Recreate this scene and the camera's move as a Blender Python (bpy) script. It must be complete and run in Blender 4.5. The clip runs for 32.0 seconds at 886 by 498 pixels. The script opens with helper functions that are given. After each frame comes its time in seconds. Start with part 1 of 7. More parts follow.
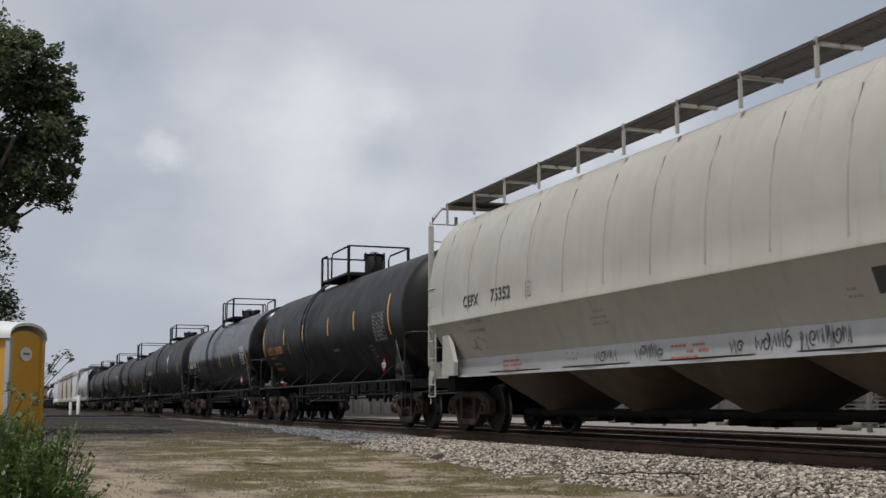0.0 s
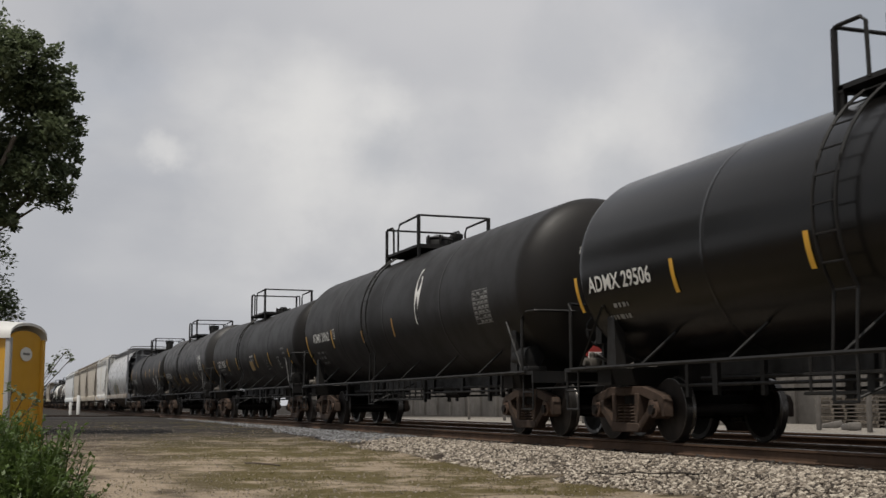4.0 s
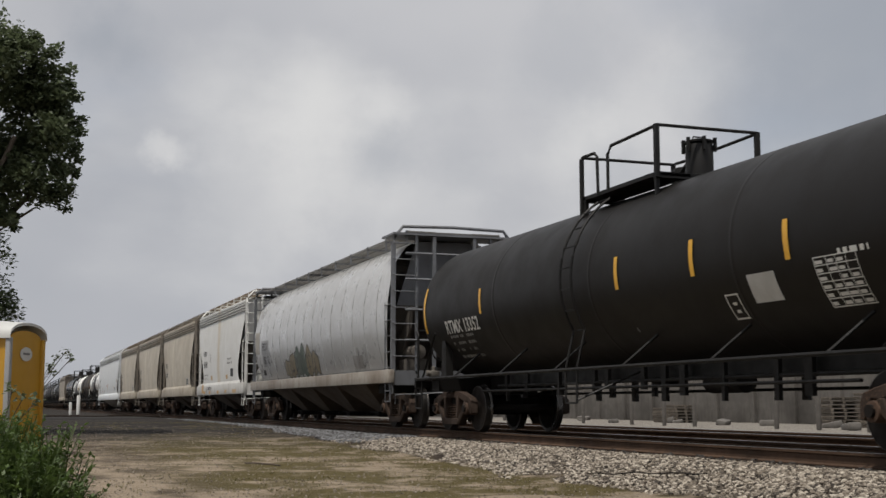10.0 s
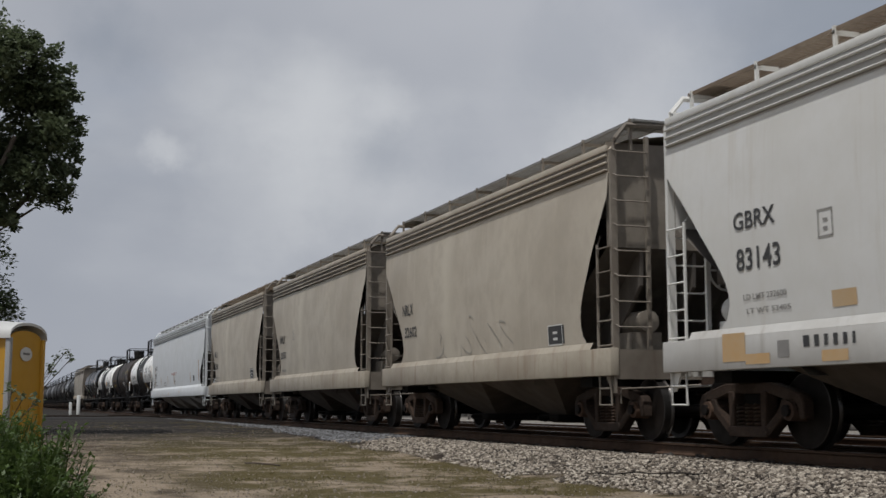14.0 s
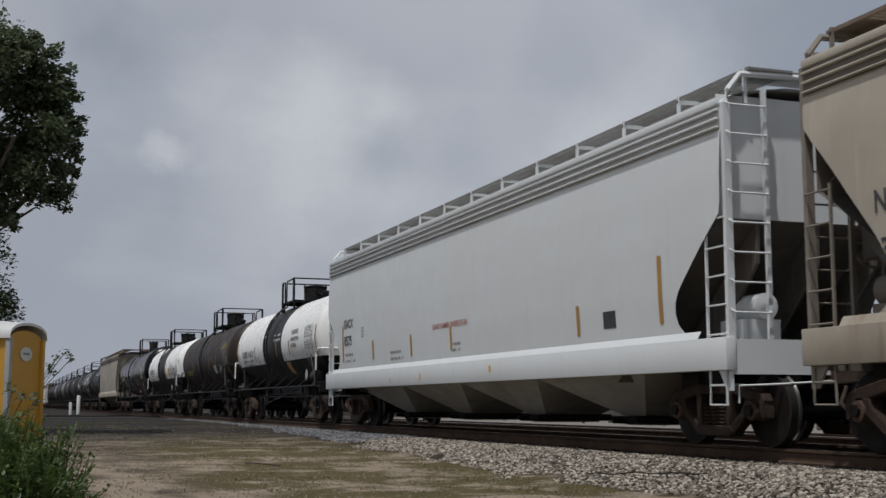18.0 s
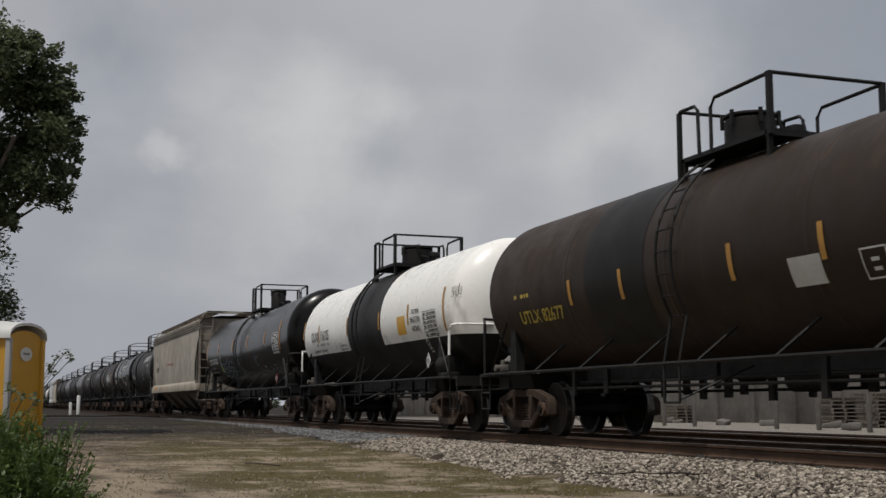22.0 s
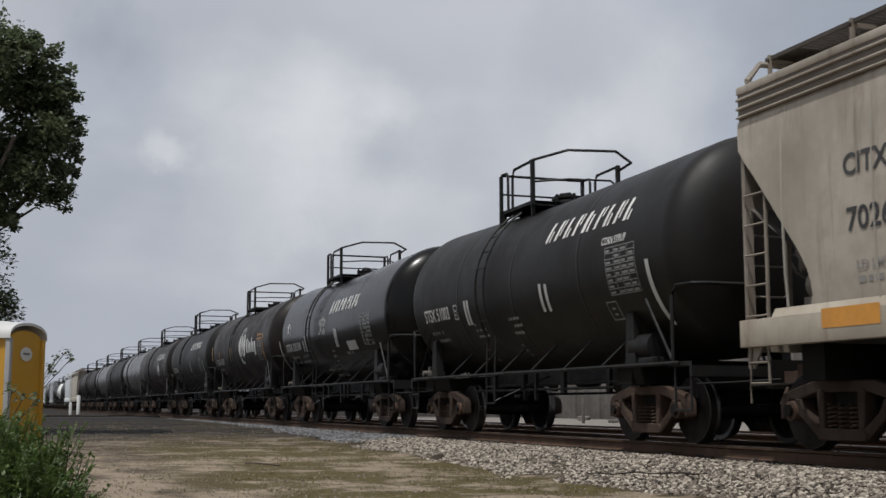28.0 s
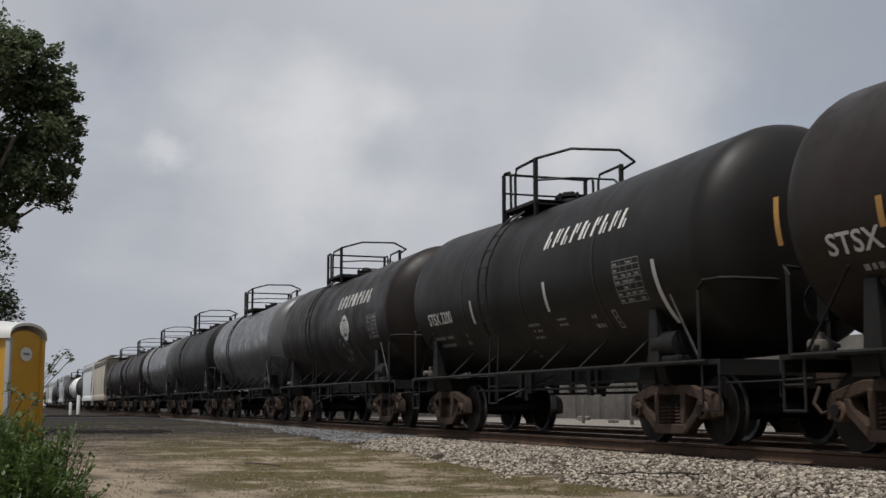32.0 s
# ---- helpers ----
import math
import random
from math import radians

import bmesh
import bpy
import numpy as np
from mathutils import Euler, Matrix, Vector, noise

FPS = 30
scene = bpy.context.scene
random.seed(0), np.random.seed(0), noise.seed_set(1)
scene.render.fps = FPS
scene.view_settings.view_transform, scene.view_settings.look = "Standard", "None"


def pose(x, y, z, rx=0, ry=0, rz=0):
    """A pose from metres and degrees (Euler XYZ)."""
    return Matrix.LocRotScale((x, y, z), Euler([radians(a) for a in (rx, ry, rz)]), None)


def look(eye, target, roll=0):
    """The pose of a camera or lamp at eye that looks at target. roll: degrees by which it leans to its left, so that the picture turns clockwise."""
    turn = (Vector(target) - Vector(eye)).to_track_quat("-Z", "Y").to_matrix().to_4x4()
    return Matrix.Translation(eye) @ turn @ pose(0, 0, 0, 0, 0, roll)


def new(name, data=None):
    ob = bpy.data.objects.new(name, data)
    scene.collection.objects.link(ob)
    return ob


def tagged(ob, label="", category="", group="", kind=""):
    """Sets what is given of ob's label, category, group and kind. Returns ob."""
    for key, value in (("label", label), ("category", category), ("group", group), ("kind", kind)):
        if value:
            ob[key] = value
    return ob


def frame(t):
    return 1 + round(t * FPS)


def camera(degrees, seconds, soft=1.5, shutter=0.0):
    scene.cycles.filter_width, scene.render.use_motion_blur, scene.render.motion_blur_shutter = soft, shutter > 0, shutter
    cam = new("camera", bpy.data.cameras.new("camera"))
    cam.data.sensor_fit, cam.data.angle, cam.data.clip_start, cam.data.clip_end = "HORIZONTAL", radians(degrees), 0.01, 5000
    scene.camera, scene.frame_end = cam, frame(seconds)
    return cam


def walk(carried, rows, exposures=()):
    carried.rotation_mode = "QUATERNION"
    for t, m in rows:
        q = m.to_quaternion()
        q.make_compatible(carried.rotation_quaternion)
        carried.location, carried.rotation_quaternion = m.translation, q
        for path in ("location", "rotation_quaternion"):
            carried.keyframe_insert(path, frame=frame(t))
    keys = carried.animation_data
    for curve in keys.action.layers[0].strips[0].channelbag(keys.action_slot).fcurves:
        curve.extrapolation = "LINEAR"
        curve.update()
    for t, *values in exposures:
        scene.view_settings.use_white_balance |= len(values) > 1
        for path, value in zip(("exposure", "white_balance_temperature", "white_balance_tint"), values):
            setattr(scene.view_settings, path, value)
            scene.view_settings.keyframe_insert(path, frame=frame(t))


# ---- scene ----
# One place, metres, z = 0 at the top of the rails. The near track runs along +y at x = TRACK_X.
TRACK_X = 9.85
EYE = Vector((0.0, 0.0, 0.525))
PITCH, YAW = radians(7.227), radians(19.654)
cam = camera(39.56, 32.0, 1.5, 0.08)
AIM = EYE + Vector((math.sin(YAW) * math.cos(PITCH), math.cos(YAW) * math.cos(PITCH), math.sin(PITCH))) * 10
walk(cam, [(0, look(EYE, AIM)), (32, look(EYE, AIM))],
     exposures=[(0, 0.16, 6200, 10), (3, 0.14, 6600, 10), (6, 0.10, 6750, 10), (9, 0.08, 6700, 10), (11, 0.06, 6450, 10), (13, -0.12, 6250, 10), (14, -0.20, 6250, 10), (17, -0.26, 6100, 10),
                (19, -0.28, 6200, 10), (21, -0.25, 6500, 10), (23, -0.19, 6500, 10), (25, -0.10, 6400, 10), (28, 0.06, 6250, 10), (32, 0.02, 6400, 10)])

# ---- light ----
SUN_DIR = Vector((-0.30, -0.25, 0.92)).normalized()
sun_lamp = new("sun", bpy.data.lights.new("sun", "SUN"))
sun_lamp.data.energy, sun_lamp.data.angle, sun_lamp.data.color = 3.0, radians(1.5), (1.0, 0.96, 0.9)
sun_lamp.matrix_world = look(SUN_DIR * 50, (0, 0, 0))


def make_world():
    w = bpy.data.worlds.new("sky")
    scene.world = w
    w.use_nodes = True
    nt = w.node_tree
    nt.nodes.clear()
    add = nt.nodes.new
    out, bg = add("ShaderNodeOutputWorld"), add("ShaderNodeBackground")
    sky = add("ShaderNodeTexSky")
    sky.sky_type, sky.sun_disc = "NISHITA", False
    sky.sun_elevation = math.asin(SUN_DIR.z)
    sky.sun_rotation = math.atan2(SUN_DIR.x, SUN_DIR.y)
    tc = add("ShaderNodeTexCoord")
    dim = add("ShaderNodeMix")
    dim.data_type, dim.blend_type = "RGBA", "MULTIPLY"
    dim.inputs[0].default_value = 1.0
    dim.inputs[7].default_value = (0.10, 0.10, 0.10, 1)
    nt.links.new(sky.outputs[0], dim.inputs[6])

    def cloud(scale, detail, rough, lo, hi, offset, squash):
        m, n, r = add("ShaderNodeMapping"), add("ShaderNodeTexNoise"), add("ShaderNodeMapRange")
        m.inputs[1].default_value, m.inputs[3].default_value = offset, (1, 1, squash)
        n.inputs["Scale"].default_value, n.inputs["Detail"].default_value = scale, detail
        n.inputs["Roughness"].default_value = rough
        r.interpolation_type = "SMOOTHSTEP"
        r.inputs[1].default_value, r.inputs[2].default_value = lo, hi
        nt.links.new(tc.outputs["Generated"], m.inputs[0])
        nt.links.new(m.outputs[0], n.inputs["Vector"])
        nt.links.new(n.outputs[0], r.inputs[0])
        return r.outputs[0]

    def mix(fac, a, b, t="RGBA"):
        m = add("ShaderNodeMix")
        m.data_type = t
        for sock, v in ((m.inputs[0], fac), (m.inputs[6], a), (m.inputs[7], b)):
            if isinstance(v, (tuple, float)):
                sock.default_value = v
            else:
                nt.links.new(v, sock)
        return m.outputs[2]

    def puff_at(d, inner, outer, wobble, grain):
        """A soft cloud round a direction, its edge broken by noise: 0 to 1."""
        dot, n, r = add("ShaderNodeVectorMath"), add("ShaderNodeTexNoise"), add("ShaderNodeMapRange")
        dot.operation = "DISTANCE"
        dot.inputs[1].default_value = d
        n.inputs["Scale"].default_value, n.inputs["Detail"].default_value, n.inputs["Roughness"].default_value = grain, 6.0, 0.6
        nt.links.new(tc.outputs["Generated"], n.inputs["Vector"])
        nt.links.new(tc.outputs["Generated"], dot.inputs[0])
        m = add("ShaderNodeMath")
        m.operation = "MULTIPLY_ADD"
        m.inputs[1].default_value = wobble
        nt.links.new(n.outputs[0], m.inputs[0])
        nt.links.new(dot.outputs["Value"], m.inputs[2])
        r.interpolation_type = "SMOOTHSTEP"
        r.inputs[1].default_value, r.inputs[2].default_value = outer + wobble * 0.5, inner + wobble * 0.5
        nt.links.new(m.outputs[0], r.inputs[0])
        return r.outputs[0]

    def scaled(v, k):
        m = add("ShaderNodeMath")
        m.operation = "MULTIPLY"
        m.inputs[1].default_value = k
        nt.links.new(v, m.inputs[0])
        return m.outputs[0]

    veil = cloud(2.2, 4.0, 0.5, 0.10, 0.45, (3.1, 0.4, 0.2), 1.6)
    tone = cloud(5.0, 6.0, 0.5, 0.42, 0.75, (0.7, 2.2, 0.0), 2.2)
    shade = cloud(2.1, 4.0, 0.5, 0.35, 0.68, (5.0, 1.0, 2.0), 1.6)
    grey = mix(shade, (0.395, 0.412, 0.452, 1), (0.512, 0.52, 0.548, 1))
    puff = mix(scaled(tone, 0.6), grey, (0.59, 0.60, 0.615, 1))
    col = mix(veil, dim.outputs[2], puff)
    # the clouds that stand over the line: direction, inner and outer radius, weight, scale of the broken edge
    for d, r0, r1, k, sc in (((0.231, 0.942, 0.238), 0.0, 0.075, 0.40, 22), ((0.212, 0.950, 0.225), 0.0, 0.055, 0.28, 30), ((0.283, 0.928, 0.242), 0.0, 0.035, 0.35, 40), ((0.251, 0.952, 0.175), 0.0, 0.09, 0.35, 18),
                             ((0.435, 0.876, 0.206), 0.0, 0.055, 0.36, 24), ((0.475, 0.848, 0.222), 0.0, 0.075, 0.30, 22), ((0.505, 0.822, 0.26), 0.0, 0.05, 0.30, 30), ((0.19, 0.968, 0.165), 0.02, 0.08, 0.28, 18),
                             ((0.322, 0.936, 0.144), 0.02, 0.09, 0.25, 16), ((0.111, 0.973, 0.200), 0.004, 0.021, 0.42, 55), ((0.124, 0.972, 0.197), 0.0, 0.017, 0.30, 60), ((0.15, 0.955, 0.255), 0.0, 0.06, 0.22, 24)):
        col = mix(scaled(puff_at(d, r0, r1, 1.4 / sc, sc), k), col, (0.74, 0.74, 0.735, 1))
    for d, r0, r1, k, sc in (((0.067, 0.958, 0.281), 0.0, 0.05, 0.55, 26), ((0.60, 0.755, 0.285), 0.02, 0.19, 0.75, 14), ((0.285, 0.935, 0.200), 0.0, 0.04, 0.35, 30), ((0.42, 0.87, 0.275), 0.01, 0.07, 0.25, 20),
                             ((0.067, 0.992, 0.104), 0.02, 0.17, 0.15, 14), ((0.46, 0.865, 0.185), 0.0, 0.05, 0.30, 26), ((0.34, 0.915, 0.20), 0.0, 0.05, 0.20, 22)):
        col = mix(scaled(puff_at(d, r0, r1, 1.4 / sc, sc), k), col, (0.29, 0.322, 0.375, 1))
    nt.links.new(col, bg.inputs[0])
    bg.inputs[1].default_value = 1.0
    nt.links.new(bg.outputs[0], out.inputs[0])


make_world()
# ---- materials ----
def surface(name, base, rough=0.6, metal=0.0, dark=None, grain=8.0, amount=0.5, bump=0.0, bump_scale=60.0,
            streak=0.0, streak_col=(0.05, 0.035, 0.025), fine=None, per_object=0.0, coat=0.0, spec=0.5, stain=None, wear=1.0):
    """A painted, rusty or mineral surface: base colour mottled towards dark at two scales, run-down streaks, fine relief."""
    m = bpy.data.materials.new(name)
    m.use_nodes = True
    nt = m.node_tree
    nt.nodes.clear()
    add, link = nt.nodes.new, nt.links.new
    out, b = add("ShaderNodeOutputMaterial"), add("ShaderNodeBsdfPrincipled")
    link(b.outputs[0], out.inputs[0])
    tc = add("ShaderNodeTexCoord")
    dark = dark or tuple(c * 0.6 for c in base)

    def noise(scale, detail, stretch=(1, 1, 1), rough_=0.6):
        mp, n = add("ShaderNodeMapping"), add("ShaderNodeTexNoise")
        mp.inputs[3].default_value = stretch
        n.inputs["Scale"].default_value, n.inputs["Detail"].default_value = scale, detail
        n.inputs["Roughness"].default_value = rough_
        link(tc.outputs["Object"], mp.inputs[0])
        link(mp.outputs[0], n.inputs["Vector"])
        return n.outputs[0]

    def ramp(v, lo, hi, a=0.0, z=1.0):
        r = add("ShaderNodeMapRange")
        r.interpolation_type = "SMOOTHSTEP"
        for i, x in ((1, lo), (2, hi), (3, a), (4, z)):
            r.inputs[i].default_value = x
        link(v, r.inputs[0])
        return r.outputs[0]

    def mix(fac, a, c, kind="MIX"):
        x = add("ShaderNodeMix")
        x.data_type, x.blend_type = "RGBA", kind
        for sock, v in ((x.inputs[0], fac), (x.inputs[6], a), (x.inputs[7], c)):
            if isinstance(v, tuple):
                sock.default_value = (*v[:3], 1)
            elif isinstance(v, float):
                sock.default_value = v
            else:
                link(v, sock)
        return x.outputs[2]

    big = ramp(noise(grain * 0.12, 5), 0.35, 0.7, 0.0, amount)
    small = ramp(noise(grain, 6), 0.4, 0.7, 0.0, amount * 0.8)
    col = mix(big, base, dark)
    col = mix(small, col, tuple((d + c) / 2 for d, c in zip(dark, base)))
    if streak:
        s = ramp(noise(3.0, 5, (1.0, 1.6, 0.12), 0.7), 0.52, 0.75, 0.0, streak)
        col = mix(s, col, streak_col)
    if fine:
        col = mix(ramp(noise(grain * 6, 4), 0.5, 0.7, 0.0, 0.7), col, fine)
    if per_object:
        oi = add("ShaderNodeObjectInfo")
        col = mix(ramp(oi.outputs["Random"], 0.0, 1.0, 0.0, per_object), col, dark)
    if stain:
        sp, ab = add("ShaderNodeSeparateXYZ"), add("ShaderNodeMath")
        link(tc.outputs["Object"], sp.inputs[0])
        wob = add("ShaderNodeMath")
        wob.operation = "MULTIPLY_ADD"
        wob.inputs[1].default_value, wob.inputs[2].default_value = 0.5, -stain[0] - 0.25
        link(noise(1.5, 4), wob.inputs[0])
        dd = add("ShaderNodeMath")
        dd.operation = "ADD"
        link(sp.outputs[1], dd.inputs[0])
        link(wob.outputs[0], dd.inputs[1])
        ab.operation = "ABSOLUTE"
        link(dd.outputs[0], ab.inputs[0])
        col = mix(ramp(ab.outputs[0], stain[1], 0.0, 0.0, 0.5), col, stain[2])
    b.inputs["Specular IOR Level"].default_value = spec
    link(col, b.inputs["Base Color"])
    b.inputs["Metallic"].default_value = metal
    link(ramp(noise(grain * 0.5, 5), 0.3, 0.75, max(rough - 0.1 * wear, 0.05), min(rough + 0.12 * wear, 1)), b.inputs["Roughness"])
    if coat:
        b.inputs["Coat Weight"].default_value = coat
        b.inputs["Coat Roughness"].default_value = 0.15
    if bump:
        bp = add("ShaderNodeBump")
        bp.inputs["Strength"].default_value, bp.inputs["Distance"].default_value = 0.6, bump
        link(noise(bump_scale, 5), bp.inputs["Height"])
        link(bp.outputs[0], b.inputs["Normal"])
    return m


BLACK = surface("black_tank_paint", (0.0080, 0.0071, 0.0064), 0.5, dark=(0.0118, 0.0094, 0.0076), grain=3, amount=0.55, bump=0.001, bump_scale=2,
                streak=0.10, streak_col=(0.017, 0.0135, 0.011), spec=0.25, wear=0.5)
GLOSS = surface("glossy_black_paint", (0.0052, 0.005, 0.0049), 0.24, dark=(0.008, 0.007, 0.0063), grain=5, amount=0.35, streak=0.05,
                streak_col=(0.014, 0.012, 0.010), spec=0.2, wear=0.2)
SHABBY = surface("faded_black_paint", (0.0185, 0.0178, 0.0172), 0.5, dark=(0.024, 0.0205, 0.018), grain=4, amount=0.7, bump=0.002, bump_scale=2,
                 streak=0.2, streak_col=(0.022, 0.017, 0.013), spec=0.32)
BROWN = surface("brown_black_paint", (0.0205, 0.0138, 0.0090), 0.55, dark=(0.032, 0.0188, 0.0108), grain=3, amount=0.9,
                bump=0.002, bump_scale=2, streak=0.65, streak_col=(0.066, 0.034, 0.0155), spec=0.3)
DARKBROWN = surface("dark_brown_paint", (0.0098, 0.0075, 0.0066), 0.5, dark=(0.019, 0.0115, 0.0085), grain=3, amount=0.8,
                    bump=0.002, bump_scale=2, streak=0.3, streak_col=(0.03, 0.016, 0.010), spec=0.25)
SILVER = surface("grey_worn_tank_paint", (0.105, 0.105, 0.108), 0.34, dark=(0.045, 0.042, 0.04), grain=4, amount=0.8, streak=0.4,
                 streak_col=(0.015, 0.013, 0.012))
DARKP = surface("fresh_black_touch_up", (0.004, 0.004, 0.0042), 0.42, dark=(0.006, 0.006, 0.006), grain=6, amount=0.4, spec=0.15)
WHITE = surface("white_tank_paint", (0.88, 0.87, 0.83), 0.32, dark=(0.80, 0.78, 0.73), grain=5, amount=0.35, streak=0.15,
                streak_col=(0.62, 0.58, 0.52))
CREAM = surface("cream_hopper_paint", (0.395, 0.378, 0.335), 0.5, dark=(0.30, 0.28, 0.235), grain=4, amount=0.5, streak=0.45,
                streak_col=(0.25, 0.215, 0.17))
DUSTY = surface("dusty_dirty_cream_paint", (0.43, 0.385, 0.32), 0.6, dark=(0.21, 0.18, 0.14), grain=4, amount=0.8, streak=0.8,
                streak_col=(0.15, 0.115, 0.085))
DIRTSILL = surface("mud_stained_sill_paint", (0.34, 0.31, 0.27), 0.7, dark=(0.17, 0.135, 0.105), grain=5, amount=0.9, streak=0.7,
                   streak_col=(0.12, 0.085, 0.06))
TANPOST = surface("grimy_tan_steel", (0.25, 0.22, 0.18), 0.65, dark=(0.11, 0.088, 0.068), grain=6, amount=0.8, streak=0.5, streak_col=(0.10, 0.07, 0.05))
TANSILL = surface("rust_run_tan_sill", (0.42, 0.375, 0.30), 0.6, dark=(0.27, 0.225, 0.17), grain=5, amount=0.8, streak=0.7, streak_col=(0.20, 0.13, 0.08))
WHITESILL = surface("scuffed_white_sill", (0.56, 0.55, 0.52), 0.5, dark=(0.42, 0.40, 0.365), grain=5, amount=0.7, streak=0.5, streak_col=(0.28, 0.245, 0.20))
# Eave backing colours: the shade between the bands is put into the paint
EAVE_D = surface("eave_shade_brown", (0.15, 0.13, 0.108), 0.8, dark=(0.10, 0.085, 0.07), grain=6, amount=0.6)
EAVE_L = surface("eave_shade_grey", (0.36, 0.355, 0.34), 0.7, dark=(0.26, 0.25, 0.235), grain=6, amount=0.6)
DARKGRATE = surface("blackened_grating", (0.06, 0.05, 0.042), 0.8, dark=(0.03, 0.025, 0.02), grain=8, amount=0.6)
GREYWHITE = surface("grey_white_hopper_paint", (0.47, 0.475, 0.475), 0.34, dark=(0.34, 0.335, 0.325), grain=4, amount=0.6,
                    streak=0.5, streak_col=(0.20, 0.175, 0.155), coat=0.35)
FRESHWHITE = surface("white_hopper_paint", (0.67, 0.69, 0.695), 0.45, dark=(0.61, 0.61, 0.585), grain=4, amount=0.4, streak=0.15,
                     streak_col=(0.45, 0.42, 0.36))
STAINED = surface("stained_white_hopper_paint", (0.70, 0.695, 0.67), 0.5, dark=(0.58, 0.565, 0.51), grain=4, amount=0.5, streak=0.3,
                  streak_col=(0.46, 0.40, 0.31), stain=(0.05, 0.5, (0.50, 0.37, 0.19)))
TAN = surface("dusty_tan_hopper_paint", (0.515, 0.463, 0.378), 0.6, dark=(0.315, 0.27, 0.215), grain=3, amount=0.7, streak=0.45,
              streak_col=(0.57, 0.53, 0.44), stain=(1.4, 0.5, (0.60, 0.55, 0.45)))
GREYPOST = surface("grey_steel_paint", (0.30, 0.305, 0.31), 0.55, dark=(0.18, 0.17, 0.165), grain=6, amount=0.6)
CAGE = surface("blue_grey_steel_frame", (0.155, 0.162, 0.175), 0.55, dark=(0.085, 0.085, 0.088), grain=6, amount=0.6, streak=0.4, streak_col=(0.07, 0.06, 0.055))
# Bay colours, darker than the car bodies above them
BAY = surface("dark_brown_hopper_bay", (0.085, 0.066, 0.050), 0.85, dark=(0.03, 0.024, 0.018), grain=4, amount=0.8, streak=0.6,
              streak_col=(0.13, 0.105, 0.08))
CREAMBAY = surface("brown_cream_bay", (0.085, 0.062, 0.041), 0.85, dark=(0.04, 0.029, 0.02), grain=3, amount=0.8, streak=0.5, streak_col=(0.12, 0.095, 0.07))
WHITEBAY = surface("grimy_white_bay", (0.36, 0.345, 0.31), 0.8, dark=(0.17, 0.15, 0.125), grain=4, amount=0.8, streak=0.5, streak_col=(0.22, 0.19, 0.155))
IRON = surface("rusty_cast_iron", (0.070, 0.046, 0.034), 0.85, dark=(0.018, 0.013, 0.010), grain=7, amount=0.85, bump=0.004, bump_scale=40,
               per_object=0.6, spec=0.25, fine=(0.12, 0.070, 0.043))
GRIME = surface("grimy_black_steel", (0.007, 0.0065, 0.006), 0.85, dark=(0.012, 0.010, 0.008), grain=6, amount=0.7, spec=0.12)
PIPE = surface("black_pipe_paint", (0.006, 0.006, 0.0063), 0.62, dark=(0.013, 0.011, 0.009), grain=10, amount=0.6, spec=0.3)
TREAD = surface("worn_wheel_steel", (0.07, 0.066, 0.062), 0.35, 0.8, dark=(0.03, 0.025, 0.021), grain=10, amount=0.6)
WHEELM = surface("wheel_plate_rust", (0.012, 0.0085, 0.0068), 0.7, dark=(0.006, 0.005, 0.0042), grain=8, amount=0.8, spec=0.2)
GRATE = surface("galvanised_grating", (0.24, 0.235, 0.22), 0.6, 0.3, dark=(0.14, 0.125, 0.11), grain=8, amount=0.6)
RUSTGRATE = surface("rusty_grating", (0.22, 0.17, 0.12), 0.7, 0.2, dark=(0.12, 0.085, 0.06), grain=8, amount=0.6)
YELLOW = surface("yellow_reflective_tape", (0.72, 0.40, 0.04), 0.4, dark=(0.50, 0.26, 0.03), grain=20, amount=0.5)
AMBER = surface("faded_amber_tape", (0.46, 0.24, 0.04), 0.5, dark=(0.28, 0.15, 0.05), grain=20, amount=0.7)
PALE = surface("white_reflective_tape", (0.55, 0.55, 0.53), 0.4, dark=(0.35, 0.34, 0.32), grain=20, amount=0.5)
INKW = surface("white_stencil_paint", (0.70, 0.70, 0.67), 0.5, dark=(0.45, 0.44, 0.41), grain=14, amount=0.5)
INKG = surface("dim_white_stencil", (0.26, 0.26, 0.25), 0.6, dark=(0.11, 0.11, 0.105), grain=14, amount=0.7)
INKO = surface("orange_stencil", (0.60, 0.27, 0.04), 0.5, dark=(0.36, 0.16, 0.03), grain=14, amount=0.5)
INKY = surface("yellow_stencil", (0.55, 0.42, 0.06), 0.5, dark=(0.26, 0.19, 0.05), grain=14, amount=0.6)
INKB = surface("black_stencil_paint", (0.030, 0.030, 0.032), 0.6, dark=(0.09, 0.09, 0.085), grain=14, amount=0.4)
INKF = surface("faded_dark_stencil", (0.22, 0.21, 0.20), 0.6, dark=(0.38, 0.37, 0.34), grain=14, amount=0.5)
INKR = surface("red_stencil", (0.42, 0.10, 0.05), 0.5, dark=(0.3, 0.1, 0.06), grain=14, amount=0.5)
PLACARD = surface("dark_red_placard", (0.30, 0.035, 0.03), 0.5, dark=(0.2, 0.03, 0.025), grain=12, amount=0.3)
PINK = surface("placard_white_red", (0.75, 0.70, 0.68), 0.5, grain=12, amount=0.2)
SAND = surface("brown_sand_patch", (0.42, 0.27, 0.10), 0.7, grain=12, amount=0.5)
OCHRE = surface("faded_ochre_spray", (0.19, 0.15, 0.085), 0.7, dark=(0.30, 0.28, 0.23), grain=4, amount=0.8)
OLIVE = surface("faded_green_spray", (0.075, 0.105, 0.085), 0.7, dark=(0.20, 0.205, 0.18), grain=3, amount=0.9)
